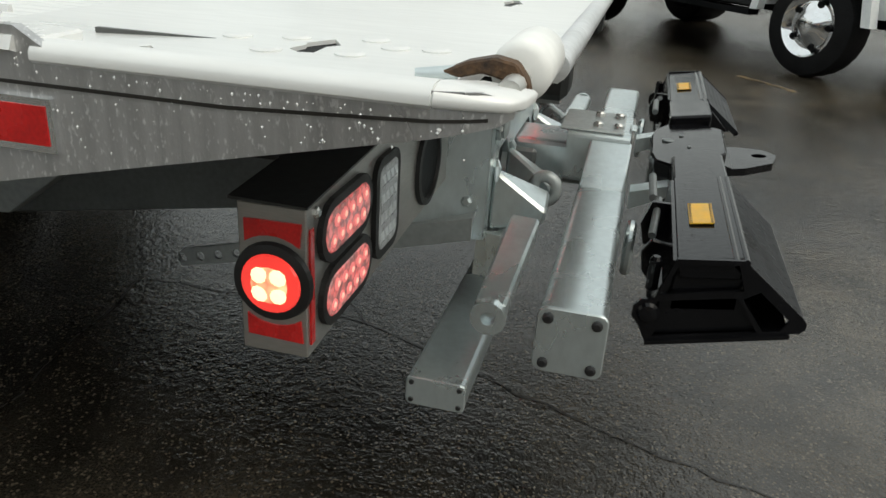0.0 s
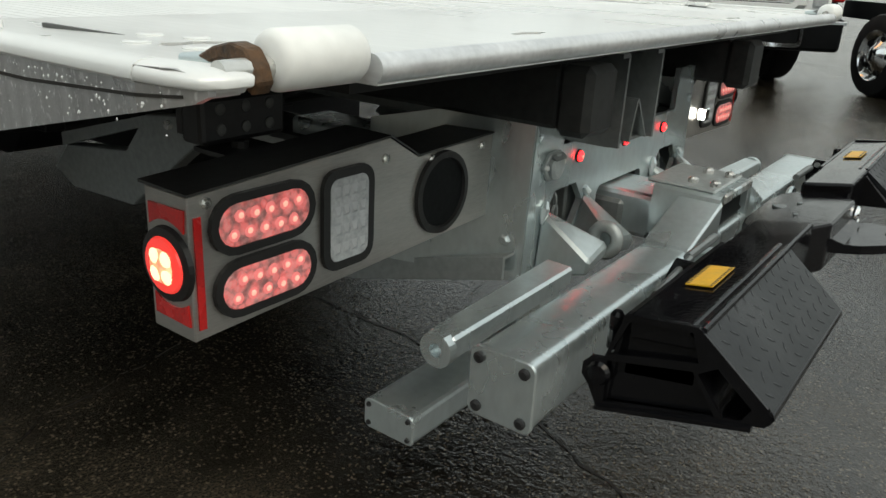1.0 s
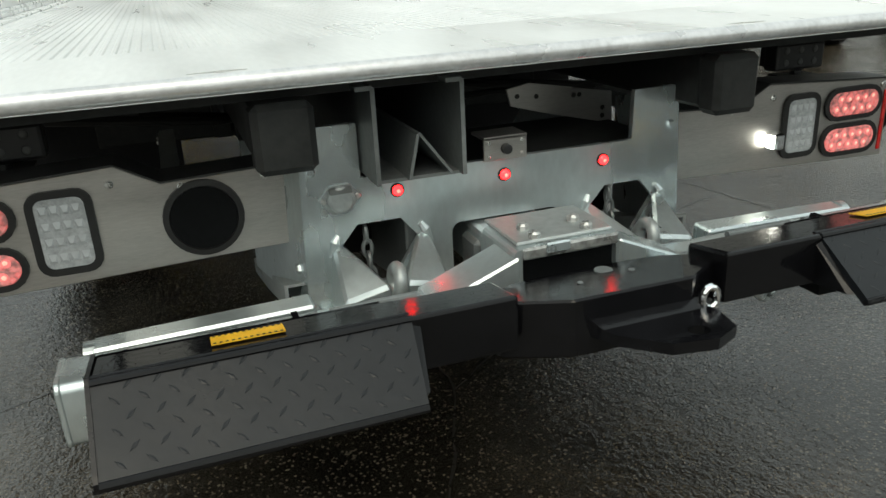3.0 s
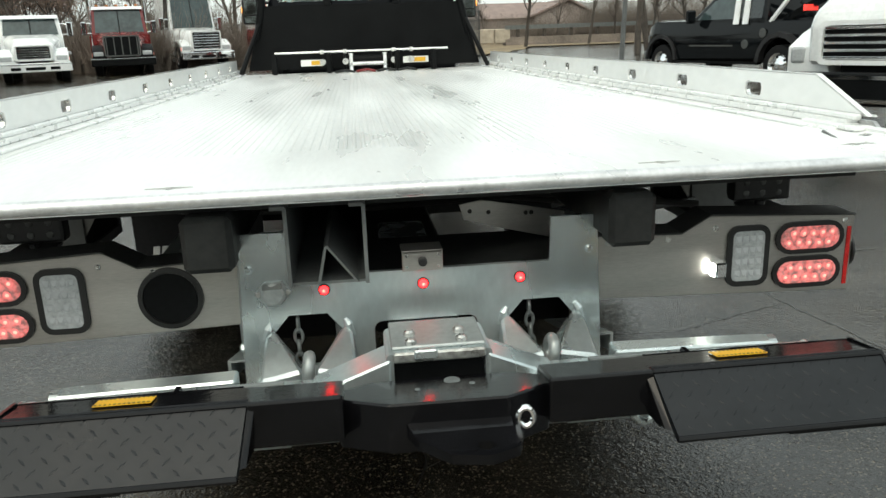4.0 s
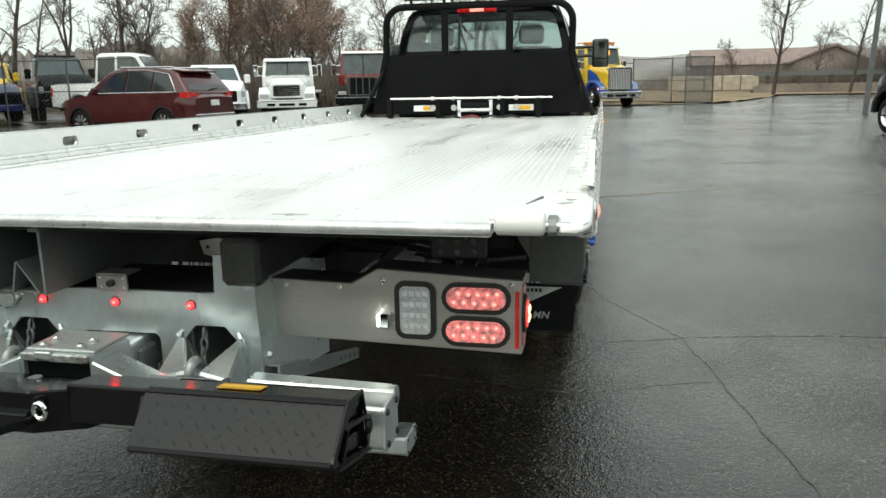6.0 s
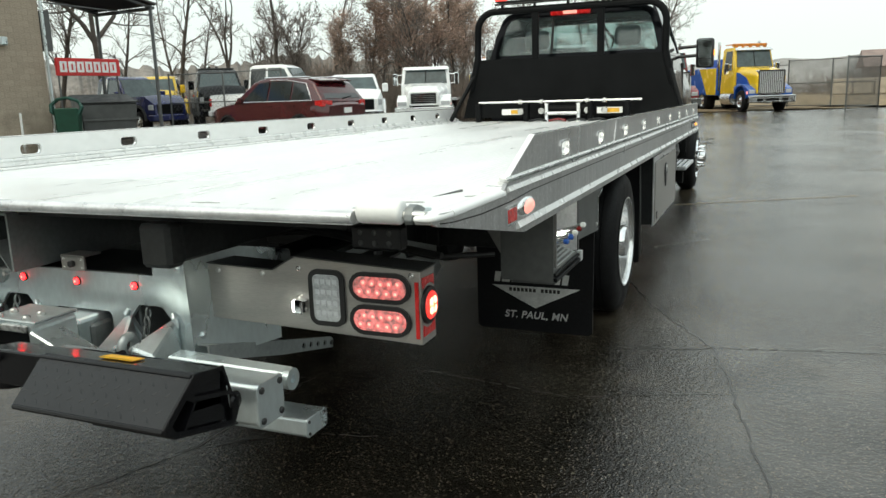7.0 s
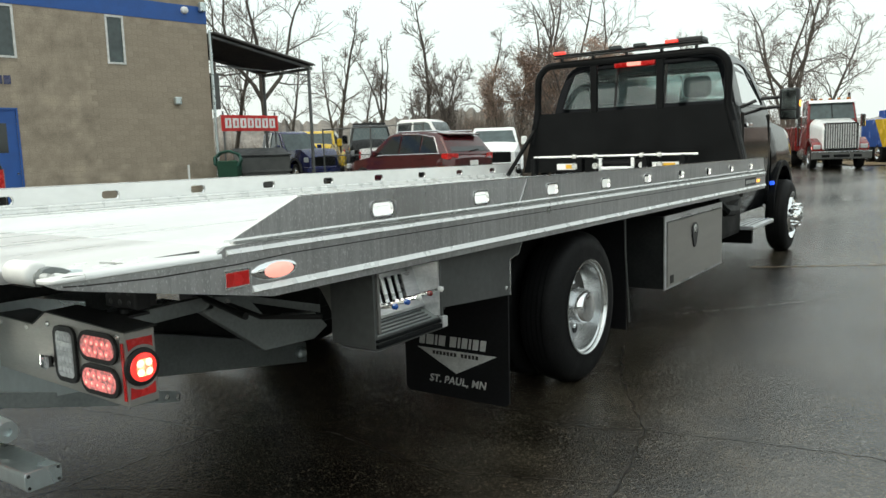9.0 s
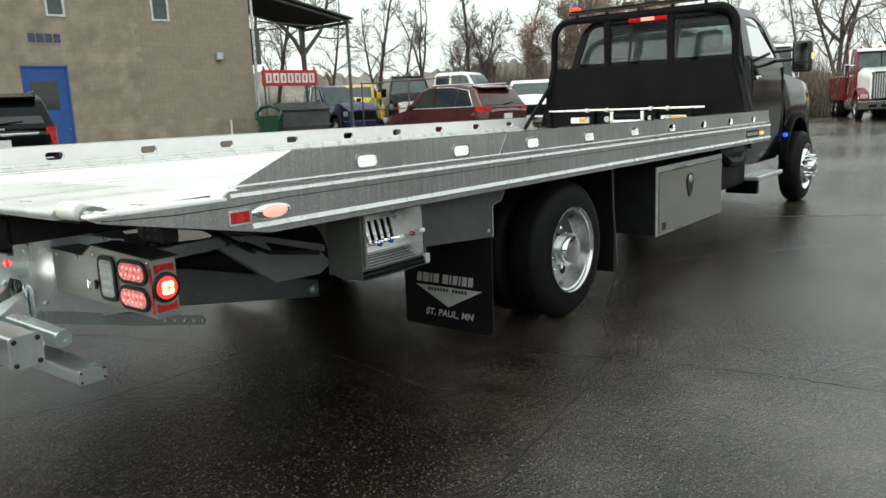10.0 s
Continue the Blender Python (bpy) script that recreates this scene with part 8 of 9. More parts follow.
        part("flat_deck", box(-1.25, 1.25, -8.4, n - 1.8 - sleeper, 1.0, 1.12, 0.02), ALU, B)
        part("deck_rack", plate([(-1.0, 1.1), (1.0, 1.1), (1.0, 2.4), (-1.0, 2.4)], "y", n - 1.85 - sleeper, n - 1.78 - sleeper, [[(-0.85, 1.6), (0.85, 1.6), (0.85, 2.25), (-0.85, 2.25)]]), BLACK_SATIN, B)
    if stripe:
        for sx in (-1, 1):
            part("body_flash", hull([(sx * (hw + 0.022), -3.5, 0.8), (sx * (hw + 0.022), -3.5, 2.12), (sx * (hw + 0.022), -4.6, 0.8), (sx * (hw + 0.022), -5.6, 2.12), (sx * (hw + 0.11), -3.5, 0.8), (sx * (hw + 0.11), -3.5, 2.12), (sx * (hw + 0.11), -4.6, 0.8), (sx * (hw + 0.11), -5.6, 2.12)]), stripe, B)
            part("bonnet_flash", hull([(sx * 0.66, -0.35, 0.95), (sx * 0.66, -0.35, 1.72), (sx * 0.86, n + 0.02, 0.95), (sx * 0.885, n + 0.02, 1.75), (sx * 0.735, -0.35, 0.95), (sx * 0.725, -0.35, 1.40), (sx * 0.905, n + 0.02, 0.95), (sx * 0.912, n + 0.02, 1.86)]), fender, B)
            part("beacon_rail", tube([(sx * 0.8, n - 0.5, tall + 0.16), (sx * 0.8, n - 1.5, tall + 0.16)], 0.03, 6), AMBER_OFF, B)
            part("rail_foot", tube([(sx * 0.8, n - 0.6, tall - 0.03), (sx * 0.8, n - 0.6, tall + 0.15)], 0.03, 6), paint, B)
        part("beacon_bar", box(-0.85, 0.85, n - 0.75, n - 0.55, tall + 0.06, tall + 0.19, 0.03), AMBER_OFF, B, "amber beacon bar")
    return B


def park(ob, x, y, az, size=(1, 1, 1)):
    """Sets a vehicle down with its nose towards the compass angle az, counted from +x."""
    ob.matrix_basis = pose(x, y, 0, 0, 0, az - 90) @ Matrix.Diagonal((*size, 1))


park(suv("suv", "maroon five-door car with dark glass, parked", MAROON, STEEL_DK), -11.15, 18.0, 170, (1, 0.97, 1.06))
park(suv("suv", "black five-door car parked by the blue door", BLACK_PAINT, POLISHED, True), -13.67, 5.86, 160, (1.03, 0.97, 1.07))
park(big_truck("lorry", "white bonneted lorry parked facing the lot", WHITE_PAINT, WHITE_PAINT, roof_lamps=False, body="flat", grille="slats", tall=2.6), -11.9, 29.6, 290, (1.1, 1.0, 0.97))
park(big_truck("lorry", "dark red bonneted lorry with black fenders and white visor", RED_PAINT, BLACK_SATIN, body="wrecker", tall=2.95, grille="bars", grille_mat=GREY_PAINT, fender=BLACK_SATIN, visor=WHITE_PAINT, big_grille=True), -9.85, 33.8, 286, (1.14, 1.0, 1.0))
park(big_truck("lorry", "white long-nosed lorry with tall sleeper cab", WHITE_PAINT, CHROME, roof_lamps=False, body=None, tall=3.35, sleeper=1.4, grille="slats", long_nose=1.9, big_grille=True), -7.2, 38.8, 298, (1.15, 1.0, 1.09))
park(big_truck("lorry", "yellow and blue heavy wrecker lorry with chrome grille", YELLOW_PAINT, CHROME, hoodp=YELLOW_PAINT, body="wrecker", body_mat=BLUE_PAINT, tall=3.05, grille="fine", fender=BLUE_PAINT, stripe=YELLOW_PAINT), 2.0, 38.2, 297)
park(big_truck("lorry", "red lorry with white bonnet, white visor and chrome grille", RED_PAINT, GREY_PAINT, visor=WHITE_PAINT, hoodp=WHITE_PAINT, body="box", body_mat=RED_PAINT, tall=2.95, grille="fine", fender=RED_PAINT), -1.95, 34.8, 290)
park(big_truck("lorry", "white lorry with slatted chrome grille and black bumper", WHITE_PAINT, BLACK_SATIN, roof_lamps=False, body="box", tall=2.6, grille="slats", low=1.0), 5.24, 6.12, 210)
park(big_truck("lorry", "white lorry with black and chrome front bumper", WHITE_PAINT, BLACK_SATIN, roof_lamps=False, body="flat", tall=2.6, grille="slats", low=1.0), 6.9, 2.15, 217)
park(pickup("wrecker_pickup", "black light wrecker truck with white stripes and chrome wheels", BLACK_PAINT, trim=WHITE_PAINT, rim=CHROME, boom=True, length=5.9), 9.15, 16.1, 106)
park(pickup("chassis_truck", "white chassis cab truck with chrome wheels and black frame", WHITE_PAINT, rim=CHROME, length=5.2, chassis=True), 7.26, -0.9, 221)
park(pickup("pickup", "yellow pickup truck behind the fence", YELLOW_PAINT, length=5.4), -27.2, 30.4, 306, (1.12, 1.1, 1.32))
park(pickup("pickup", "dark pickup truck with light bar behind the fence", BLACK_PAINT, trim=WHITE_PAINT, boom=True, length=6.2), -22.3, 29.0, 312, (1.1, 1.05, 1.36))
park(pickup("pickup", "white crew cab truck parked behind the maroon car", WHITE_PAINT, length=6.0, tall=2.35), -17.4, 27.2, 10, (1.0, 1.0, 1.15))
park(pickup("pickup", "white pickup truck parked near the lorries", WHITE_PAINT, length=5.4), -13.6, 26.6, 300, (1.05, 1.0, 1.09))
park(pickup("pickup", "navy blue truck behind the sign", NAVY_PAINT, trim=WHITE_PAINT, length=6.2, tall=2.2), -24.9, 26.0, 345, (1.0, 1.0, 1.12))


# ---- fences, guardrail, house ----
def fence(name, label, pts, h, mesh=True, step=0.16, wire=0.005):
    F = thing(name, label, "fence")
    for (x0, y0), (x1, y1) in zip(pts, pts[1:]):
        L = math.hypot(x1 - x0, y1 - y0)
        k = max(1, round(L / 2.6))
        for i in range(k + 1):
            f = i / k
            part("post", tube([(x0 + (x1 - x0) * f, y0 + (y1 - y0) * f, 0), (x0 + (x1 - x0) * f, y0 + (y1 - y0) * f, h + 0.05)], 0.035, 6), FENCE_M, F)
        for z in (0.12, h * 0.52, h):
            part("rail", tube([(x0, y0, z), (x1, y1, z)], 0.025, 6), FENCE_M, F)
        if mesh:
            vs, fs = [], []
            dx, dy = (x1 - x0) / L, (y1 - y0) / L
            for s in (-1, 1):
                a = -h if s > 0 else 0
                while a < L + (h if s < 0 else 0):
                    p0, p1 = (a, 0.1), (a + s * (h - 0.1), h)
                    lo, hi = max(0.0, min(p0[0], p1[0])), min(L, max(p0[0], p1[0]))
                    if hi - lo > 0.1:
                        def zz(u):
                            return 0.1 + (u - p0[0]) / (p1[0] - p0[0]) * (h - 0.1)
                        b = len(vs)
                        for u in (lo, hi):
                            for e in (-wire, wire):
                                vs.append((x0 + dx * u, y0 + dy * u, zz(u) + e))
                        fs.append((b, b + 1, b + 3, b + 2))
                    a += step
            me = bpy.data.meshes.new("mesh_wire")
            me.from_pydata(vs, [], fs)
            me.materials.append(FENCE_M)
            ob = new("mesh_wire", me)
            ob.parent = F
            tagged(ob, kind="stuff")
    return F


fence("chain_link_gate", "open chain-link gate beside the verge", [(6.75, 41.2), (2.8, 43.5)], 2.4, step=0.10, wire=0.010)
fence("chain_link_gate", "open chain-link gate beside the verge", [(6.75, 41.2), (5.2, 39.2)], 2.4, step=0.10, wire=0.010)
fence("chain_link_fence", "chain-link fence along the lot's edge", [(2.8, 43.5), (-4.0, 49.0), (-30.0, 52.0)], 2.2, mesh=False)
fence("chain_link_fence", "chain-link fence between awning and parked trucks", [(-21.3, 24.6), (-15.6, 24.4)], 2.4, step=0.2)

GRL = thing("guardrail", "galvanised road guardrail on wooden posts", "guardrail")
for za, zb, yq in ((1.42, 1.56, 0.0), (1.56, 1.61, 0.05), (1.61, 1.75, 0.0)):
    part("rail_beam", hull([(x_, y_ + yq + d_, z_) for x_, y_ in ((13.0, 66.0), (70.0, 62.0)) for d_ in (0.0, 0.08) for z_ in (za, zb)]), GALV_DARK, GRL)
part("earth_edge", hull([(x_, y_ + d_, z_) for x_, y_ in ((13.0, 65.7), (70.0, 61.7)) for d_, z_ in ((0.0, 0.0), (0.4, 0.78), (1.6, 0.78), (1.6, 0.0))]), SCRUB, GRL, "brown earth edge below the rail")
for k in range(24):
    x = 14 + k * 2.3
    part("rail_post", box(x, x + 0.25, 66.1 - (x - 13) * 0.0702, 66.35 - (x - 13) * 0.0702, 0.5, 1.62), BARK, GRL)
for k in range(5):
    part("concrete_barrier", box(6.4 + k * 1.42, 7.76 + k * 1.42, 66.0, 66.4, 0.3, 1.5, 0.06), BARRIER, GRL, "pale concrete barrier block")


def sheet(name, pts, material, label, z0=0.012, bump=0.12, seed=3):
    """A low uneven bank of dead grass."""
    rnd = random.Random(seed)
    t = bmesh.new()
    f = t.faces.new([t.verts.new((x, y, z0)) for x, y in pts])
    bmesh.ops.triangulate(t, faces=[f])
    bmesh.ops.subdivide_edges(t, edges=t.edges[:], cuts=4, use_grid_fill=True)
    for v in t.verts:
        v.co.z += rnd.uniform(0, bump)
    return tagged(link_mesh(name, t, material), label, "verge", kind="structure")


sheet("ground_verge", [(2.8, 43.2), (7.0, 41.6), (9.2, 46.0), (14.0, 60.0), (40.0, 62.0), (90.0, 58.0), (90.0, 110.0), (-70.0, 110.0), (-70.0, 52.0), (-30.0, 50.0), (-4.0, 46.5)], DRYGRASS, "dead brown grass verge behind the lot")
sheet("ground_bank", [(-2.0, 38.5), (6.4, 40.8), (2.6, 43.4), (-5.0, 47.0)], DRYGRASS, "worn brown grass at the lot's edge", bump=0.06)
HS = thing("house", "low house with brown gable roof and pale walls", "house")
part("house_wall", plate([(22.4, 0.0), (30.2, 0.0), (30.2, 2.7), (26.6, 4.45), (22.4, 3.0)], "y", 95, 104), HOUSEW, HS)
part("house_roof", hull([(26.6, 94.5, 4.95), (26.6, 106, 4.95), (31.0, 94.5, 2.6), (31.0, 106, 2.6), (31.0, 94.5, 2.4), (26.6, 94.5, 4.7), (31.0, 106, 2.4), (26.6, 106, 4.7)]), ROOFM, HS)
part("house_roof", hull([(26.6, 94.5, 4.95), (26.6, 106, 4.95), (21.6, 94.5, 3.0), (21.6, 106, 3.0), (21.6, 94.5, 2.8), (26.6, 94.5, 4.7), (21.6, 106, 2.8), (26.6, 106, 4.7)]), ROOFM, HS)
part("long_wing", box(12.0, 22.38, 97, 106, 0, 2.9), HOUSEW, HS)
part("wing_roof", hull([(11.4, 96.5, 2.8), (26.0, 96.5, 2.8), (11.4, 101, 4.75), (26.0, 101, 4.75), (11.4, 107, 2.8), (26.0, 107, 2.8)]), ROOFM, HS)
for x in (23.4, 25.6, 27.8):
    part("house_window", box(x, x + 1.0, 94.95, 95.0, 0.8, 1.7), GLASS_DK, HS)


# ---- trees ----
def grow(seed, height, reach, rise=0.9, limbs_n=15, fork=0.0):
    """A leader with side limbs, branches, twigs and twiglets; returns rows (points, radii, level) and twig ends."""
    rnd = random.Random(seed)
    rows, ends = [], []

    def strand(p, d, length, r, lev, n, wobble, lift, taper=0.75):
        pts, rad = [p.copy()], [r]
        q, dd = p.copy(), d.normalized()
        for i in range(n):
            dd = (dd + Vector((rnd.gauss(0, 1), rnd.gauss(0, 1), rnd.gauss(0, 0.7))) * wobble + Vector((0, 0, lift))).normalized()
            q = q + dd * (length / n)
            pts.append(q.copy())
            rad.append(max(0.006, r * (1 - taper * (i + 1) / n)))
        rows.append((pts, rad, lev))
        return pts, rad, dd

    def along(pts, f):
        k = f * (len(pts) - 1)
        i = min(int(k), len(pts) - 2)
        return pts[i].lerp(pts[i + 1], k - i), (pts[i + 1] - pts[i]).normalized()

    def side_of(d):
        o = d.orthogonal().normalized()
        a = rnd.uniform(0, 2 * math.pi)
        return o * math.cos(a) + d.cross(o) * math.sin(a)

    leaders = [strand(Vector((0, 0, 0)), Vector((rnd.gauss(0, 0.05), rnd.gauss(0, 0.05), 1)), height * (0.92 if not fork else 0.34), height * 0.0145, 0, 8, 0.09, 0.05, 0.35 if fork else 0.8)]
    if fork:
        tip, _, d0 = leaders[0][0][-1], 0, leaders[0][2]
        s = side_of(d0)
        for sg in (-1, 1, 0.25):
            leaders.append(strand(tip, d0 + s * sg * fork, height * 0.58, height * 0.0095, 0, 8, 0.17, 0.07))
        leaders = leaders[1:]
    per = max(4, int(limbs_n / len(leaders)))
    for pts, rad, _ in leaders:
        for k in range(per):
            f = (0.16 if fork else 0.26) + (0.80 if fork else 0.70) * (k + rnd.random()) / per
            p, d = along(pts, f)
            ln = height * reach * (1.0 - 0.62 * f) * rnd.uniform(0.7, 1.15) * (0.7 if fork else 1.0)
            lp, lr, _ = strand(p, d * rise + side_of(d) * 1.0, ln, max(0.016, lerp_rows([(0.0, rad[0]), (1.0, rad[-1])], f) * 0.5), 1, 6, 0.19, 0.06)
            for j in range(rnd.randint(5, 7)):
                q, e = along(lp, 0.22 + 0.78 * rnd.random())
                bp_, _, _ = strand(q, e + side_of(e) * rnd.uniform(0.6, 1.1), ln * rnd.uniform(0.30, 0.52), 0.020, 2, 3, 0.16, 0.06)
                for m in range(rnd.randint(3, 5)):
                    q2, e2 = along(bp_, 0.2 + 0.8 * rnd.random())
                    tw, _, e3 = strand(q2, e2 + side_of(e2) * rnd.uniform(0.5, 1.0), ln * rnd.uniform(0.14, 0.26), 0.012, 3, 2, 0.16, 0.06)
                    ends.append((tw[-1], e3))
                    for n_ in range(2):
                        q3, e4 = along(tw, 0.3 + 0.7 * rnd.random())
                        strand(q3, e4 + side_of(e4) * 0.8, ln * rnd.uniform(0.07, 0.14), 0.008, 4, 1, 0.1, 0.05)
    return rows, ends


def limb_mesh(rows, material, parent, name):
    vs, fs = [], []
    for pts, rad, lev in rows:
        n = 7 if lev == 0 else (5 if lev < 3 else 3)
        up = Vector((1, 0.3, 0.1))
        b0 = len(vs)
        for i, p in enumerate(pts):
            d = (pts[min(i + 1, len(pts) - 1)] - pts[max(i - 1, 0)]).normalized()
            u = (up - d * up.dot(d)).normalized()
            w = d.cross(u)
            for k in range(n):
                a = 2 * math.pi * k / n
                vs.append(tuple(p + (u * math.cos(a) + w * math.sin(a)) * rad[i]))
        for i in range(len(pts) - 1):
            for k in range(n):
                a, b = b0 + i * n + k, b0 + i * n + (k + 1) % n
                fs.append((a, b, b + n, a + n))
    me = bpy.data.meshes.new(name)
    me.from_pydata(vs, [], fs)
    me.materials.append(material)
    ob = new(name, me)
    ob.parent = parent
    return ob


def tree(seed, height, reach, label, leafy=False, **kw):
    T = thing("tree", label, "tree", group="trees round the lot")
    limbs, ends = grow(seed, height, reach, **kw)
    limb_mesh([r for r in limbs if r[2] < 2], BARK, T, "trunk")
    limb_mesh([r for r in limbs if r[2] >= 2], TWIG_HAZED, T, "crown")
    if leafy:
        rnd = random.Random(seed + 50)
        vs, fs = [], []
        for q, d in ends:
            for k in range(16):
                c = q + Vector((rnd.gauss(0, 0.22), rnd.gauss(0, 0.22), rnd.gauss(0, 0.20))) - d * rnd.uniform(0, 0.5)
                a = Vector((rnd.uniform(-1, 1), rnd.uniform(-1, 1), rnd.uniform(-1, 1))).normalized() * 0.055
                b = a.orthogonal().normalized() * 0.034
                i = len(vs)
                vs += [tuple(c - a), tuple(c + b), tuple(c + a), tuple(c - b)]
                fs.append((i, i + 1, i + 2, i + 3))
        me = bpy.data.meshes.new("leaves")
        me.from_pydata(vs, [], fs)
        me.materials.append(LEAF)
        ob = new("leaves", me)
        ob.parent = T
    return T


def far_copy(ob, x, y, turn, s):
    c = copy_thing(ob, pose(x, y, 0, 0, 0, turn))
    c.scale = (s, s, s)
    return c


T_OAK = tree(11, 12.0, 0.44, "tall bare tree with heavy spreading limbs", rise=0.75, limbs_n=18, fork=0.42)
T_THIN = tree(23, 10.0, 0.27, "slender bare tree with upright limbs", rise=1.3, limbs_n=10)
T_WIDE = tree(37, 10.5, 0.40, "broad bare tree with crooked limbs", rise=0.8, limbs_n=17)
T_FORK = tree(58, 8.0, 0.34, "bare tree forking low into crooked limbs", rise=0.7, limbs_n=11, fork=0.42)
T_LEAF = tree(41, 7.4, 0.40, "tree holding dead brown leaves", leafy=True, rise=0.9, limbs_n=18)
T_BUSH = tree(67, 6.5, 0.42, "young tree with a dense twiggy crown", rise=1.2, limbs_n=22)


def by_compass(az, d):
    return 1.5 + d * math.cos(radians(az)), -1.2 + d * math.sin(radians(az))


T_OAK.matrix_basis = pose(-26.8, 26.4, 0, 0, 0, 20)
T_THIN.matrix_basis = pose(-27.1, 31.6, 0, 0, 0, 70)
T_WIDE.matrix_basis = pose(-8.0, 56.0, 0, 0, 0, 10)
T_FORK.matrix_basis = pose(-24.9, 33.4, 0, 0, 0, 35)
T_LEAF.matrix_basis = pose(-15.4, 41.6, 0, 0, 0, 0)
T_BUSH.matrix_basis = pose(-23.3, 37.0, 0, 0, 0, 0)
for ob, az, d, turn, s in (
    (T_WIDE, 138.6, 46, 140, 1.0), (T_OAK, 141.5, 42, 200, 0.95), (T_THIN, 134.6, 50, 30, 0.9), (T_THIN, 131.0, 46, 200, 0.78), (T_THIN, 129.6, 58, 80, 0.9),
    (T_FORK, 126.3, 62, 120, 0.9), (T_BUSH, 125.2, 48, 90, 0.95), (T_THIN, 123.8, 45, 310, 1.05), (T_BUSH, 122.4, 44, 200, 1.05),
    (T_THIN, 120.4, 48, 60, 0.92), (T_BUSH, 119.4, 50, 140, 0.8), (T_LEAF, 119.0, 47, 60, 0.84), (T_LEAF, 117.4, 45, 230, 0.92), (T_LEAF, 115.6, 44, 320, 0.85), (T_LEAF, 114.0, 45, 15, 0.92), (T_LEAF, 112.4, 48, 105, 0.9),
    (T_OAK, 115.4, 52, 77, 1.08), (T_OAK, 113.6, 54, 170, 1.08), (T_BUSH, 113.4, 43, 250, 1.1), (T_BUSH, 116.8, 48, 10, 1.2),
    (T_LEAF, 110.6, 54, 180, 1.0), (T_WIDE, 109.2, 52, 12, 0.85), (T_BUSH, 107.8, 54, 130, 0.8), (T_FORK, 106.4, 58, 60, 0.9), (T_THIN, 105.0, 54, 222, 0.9), (T_BUSH, 104.0, 56, 40, 0.75),
    (T_WIDE, 104.4, 62, 311, 0.95), (T_THIN, 101.6, 58, 192, 0.95), (T_OAK, 99.6, 58, 99, 1.05), (T_WIDE, 98.0, 62, 150, 1.0),
    (T_WIDE, 79.0, 60, 60, 0.95), (T_BUSH, 76.6, 74, 30, 0.9), (T_BUSH, 81.5, 84, 160, 0.8), (T_THIN, 74.4, 66, 20, 0.9),
    (T_OAK, 71.8, 40, 110, 1.0), (T_THIN, 71.0, 41, 200, 1.25), (T_WIDE, 69.4, 56, 280, 0.9), (T_OAK, 66.6, 36, 350, 1.05), (T_OAK, 65.3, 38, 90, 1.15),
    (T_THIN, 63.4, 44, 45, 1.3), (T_WIDE, 62.4, 52, 75, 1.0), (T_OAK, 60.8, 40, 12, 1.1), (T_WIDE, 59.4, 42, 72, 1.1), (T_OAK, 57.0, 46, 210, 1.1), (T_WIDE, 54.0, 44, 330, 1.1), (T_OAK, 50.0, 46, 120, 1.1),
    (T_BUSH, 67.8, 60, 222, 1.1), (T_BUSH, 70.2, 62, 20, 1.1), (T_BUSH, 66.0, 54, 80, 1.0), (T_WIDE, 67.2, 58, 160, 0.9), (T_BUSH, 62.8, 56, 260, 1.1), (T_BUSH, 64.4, 58, 132, 1.2), (T_BUSH, 61.4, 62, 62, 1.2), (T_BUSH, 58.2, 56, 192, 1.2), (T_BUSH, 72.6, 70, 300, 1.0),
):
    far_copy(ob, *by_compass(az, d), turn, s)

LP = thing("lamp_pole", "weathered leaning wooden pole at the lot's edge", "pole")
part("pole_shaft", tube([(0, 0, -0.05), (0.12, 0, 2.5), (0.34, 0, 7.5)], [0.10, 0.09, 0.075], 8), FENCE_M, LP)
LP.matrix_basis = pose(10.5, 29.1, 0, 0, 0, 20)
far_copy(T_THIN, -7.4, 52.0, 30, 1.25)


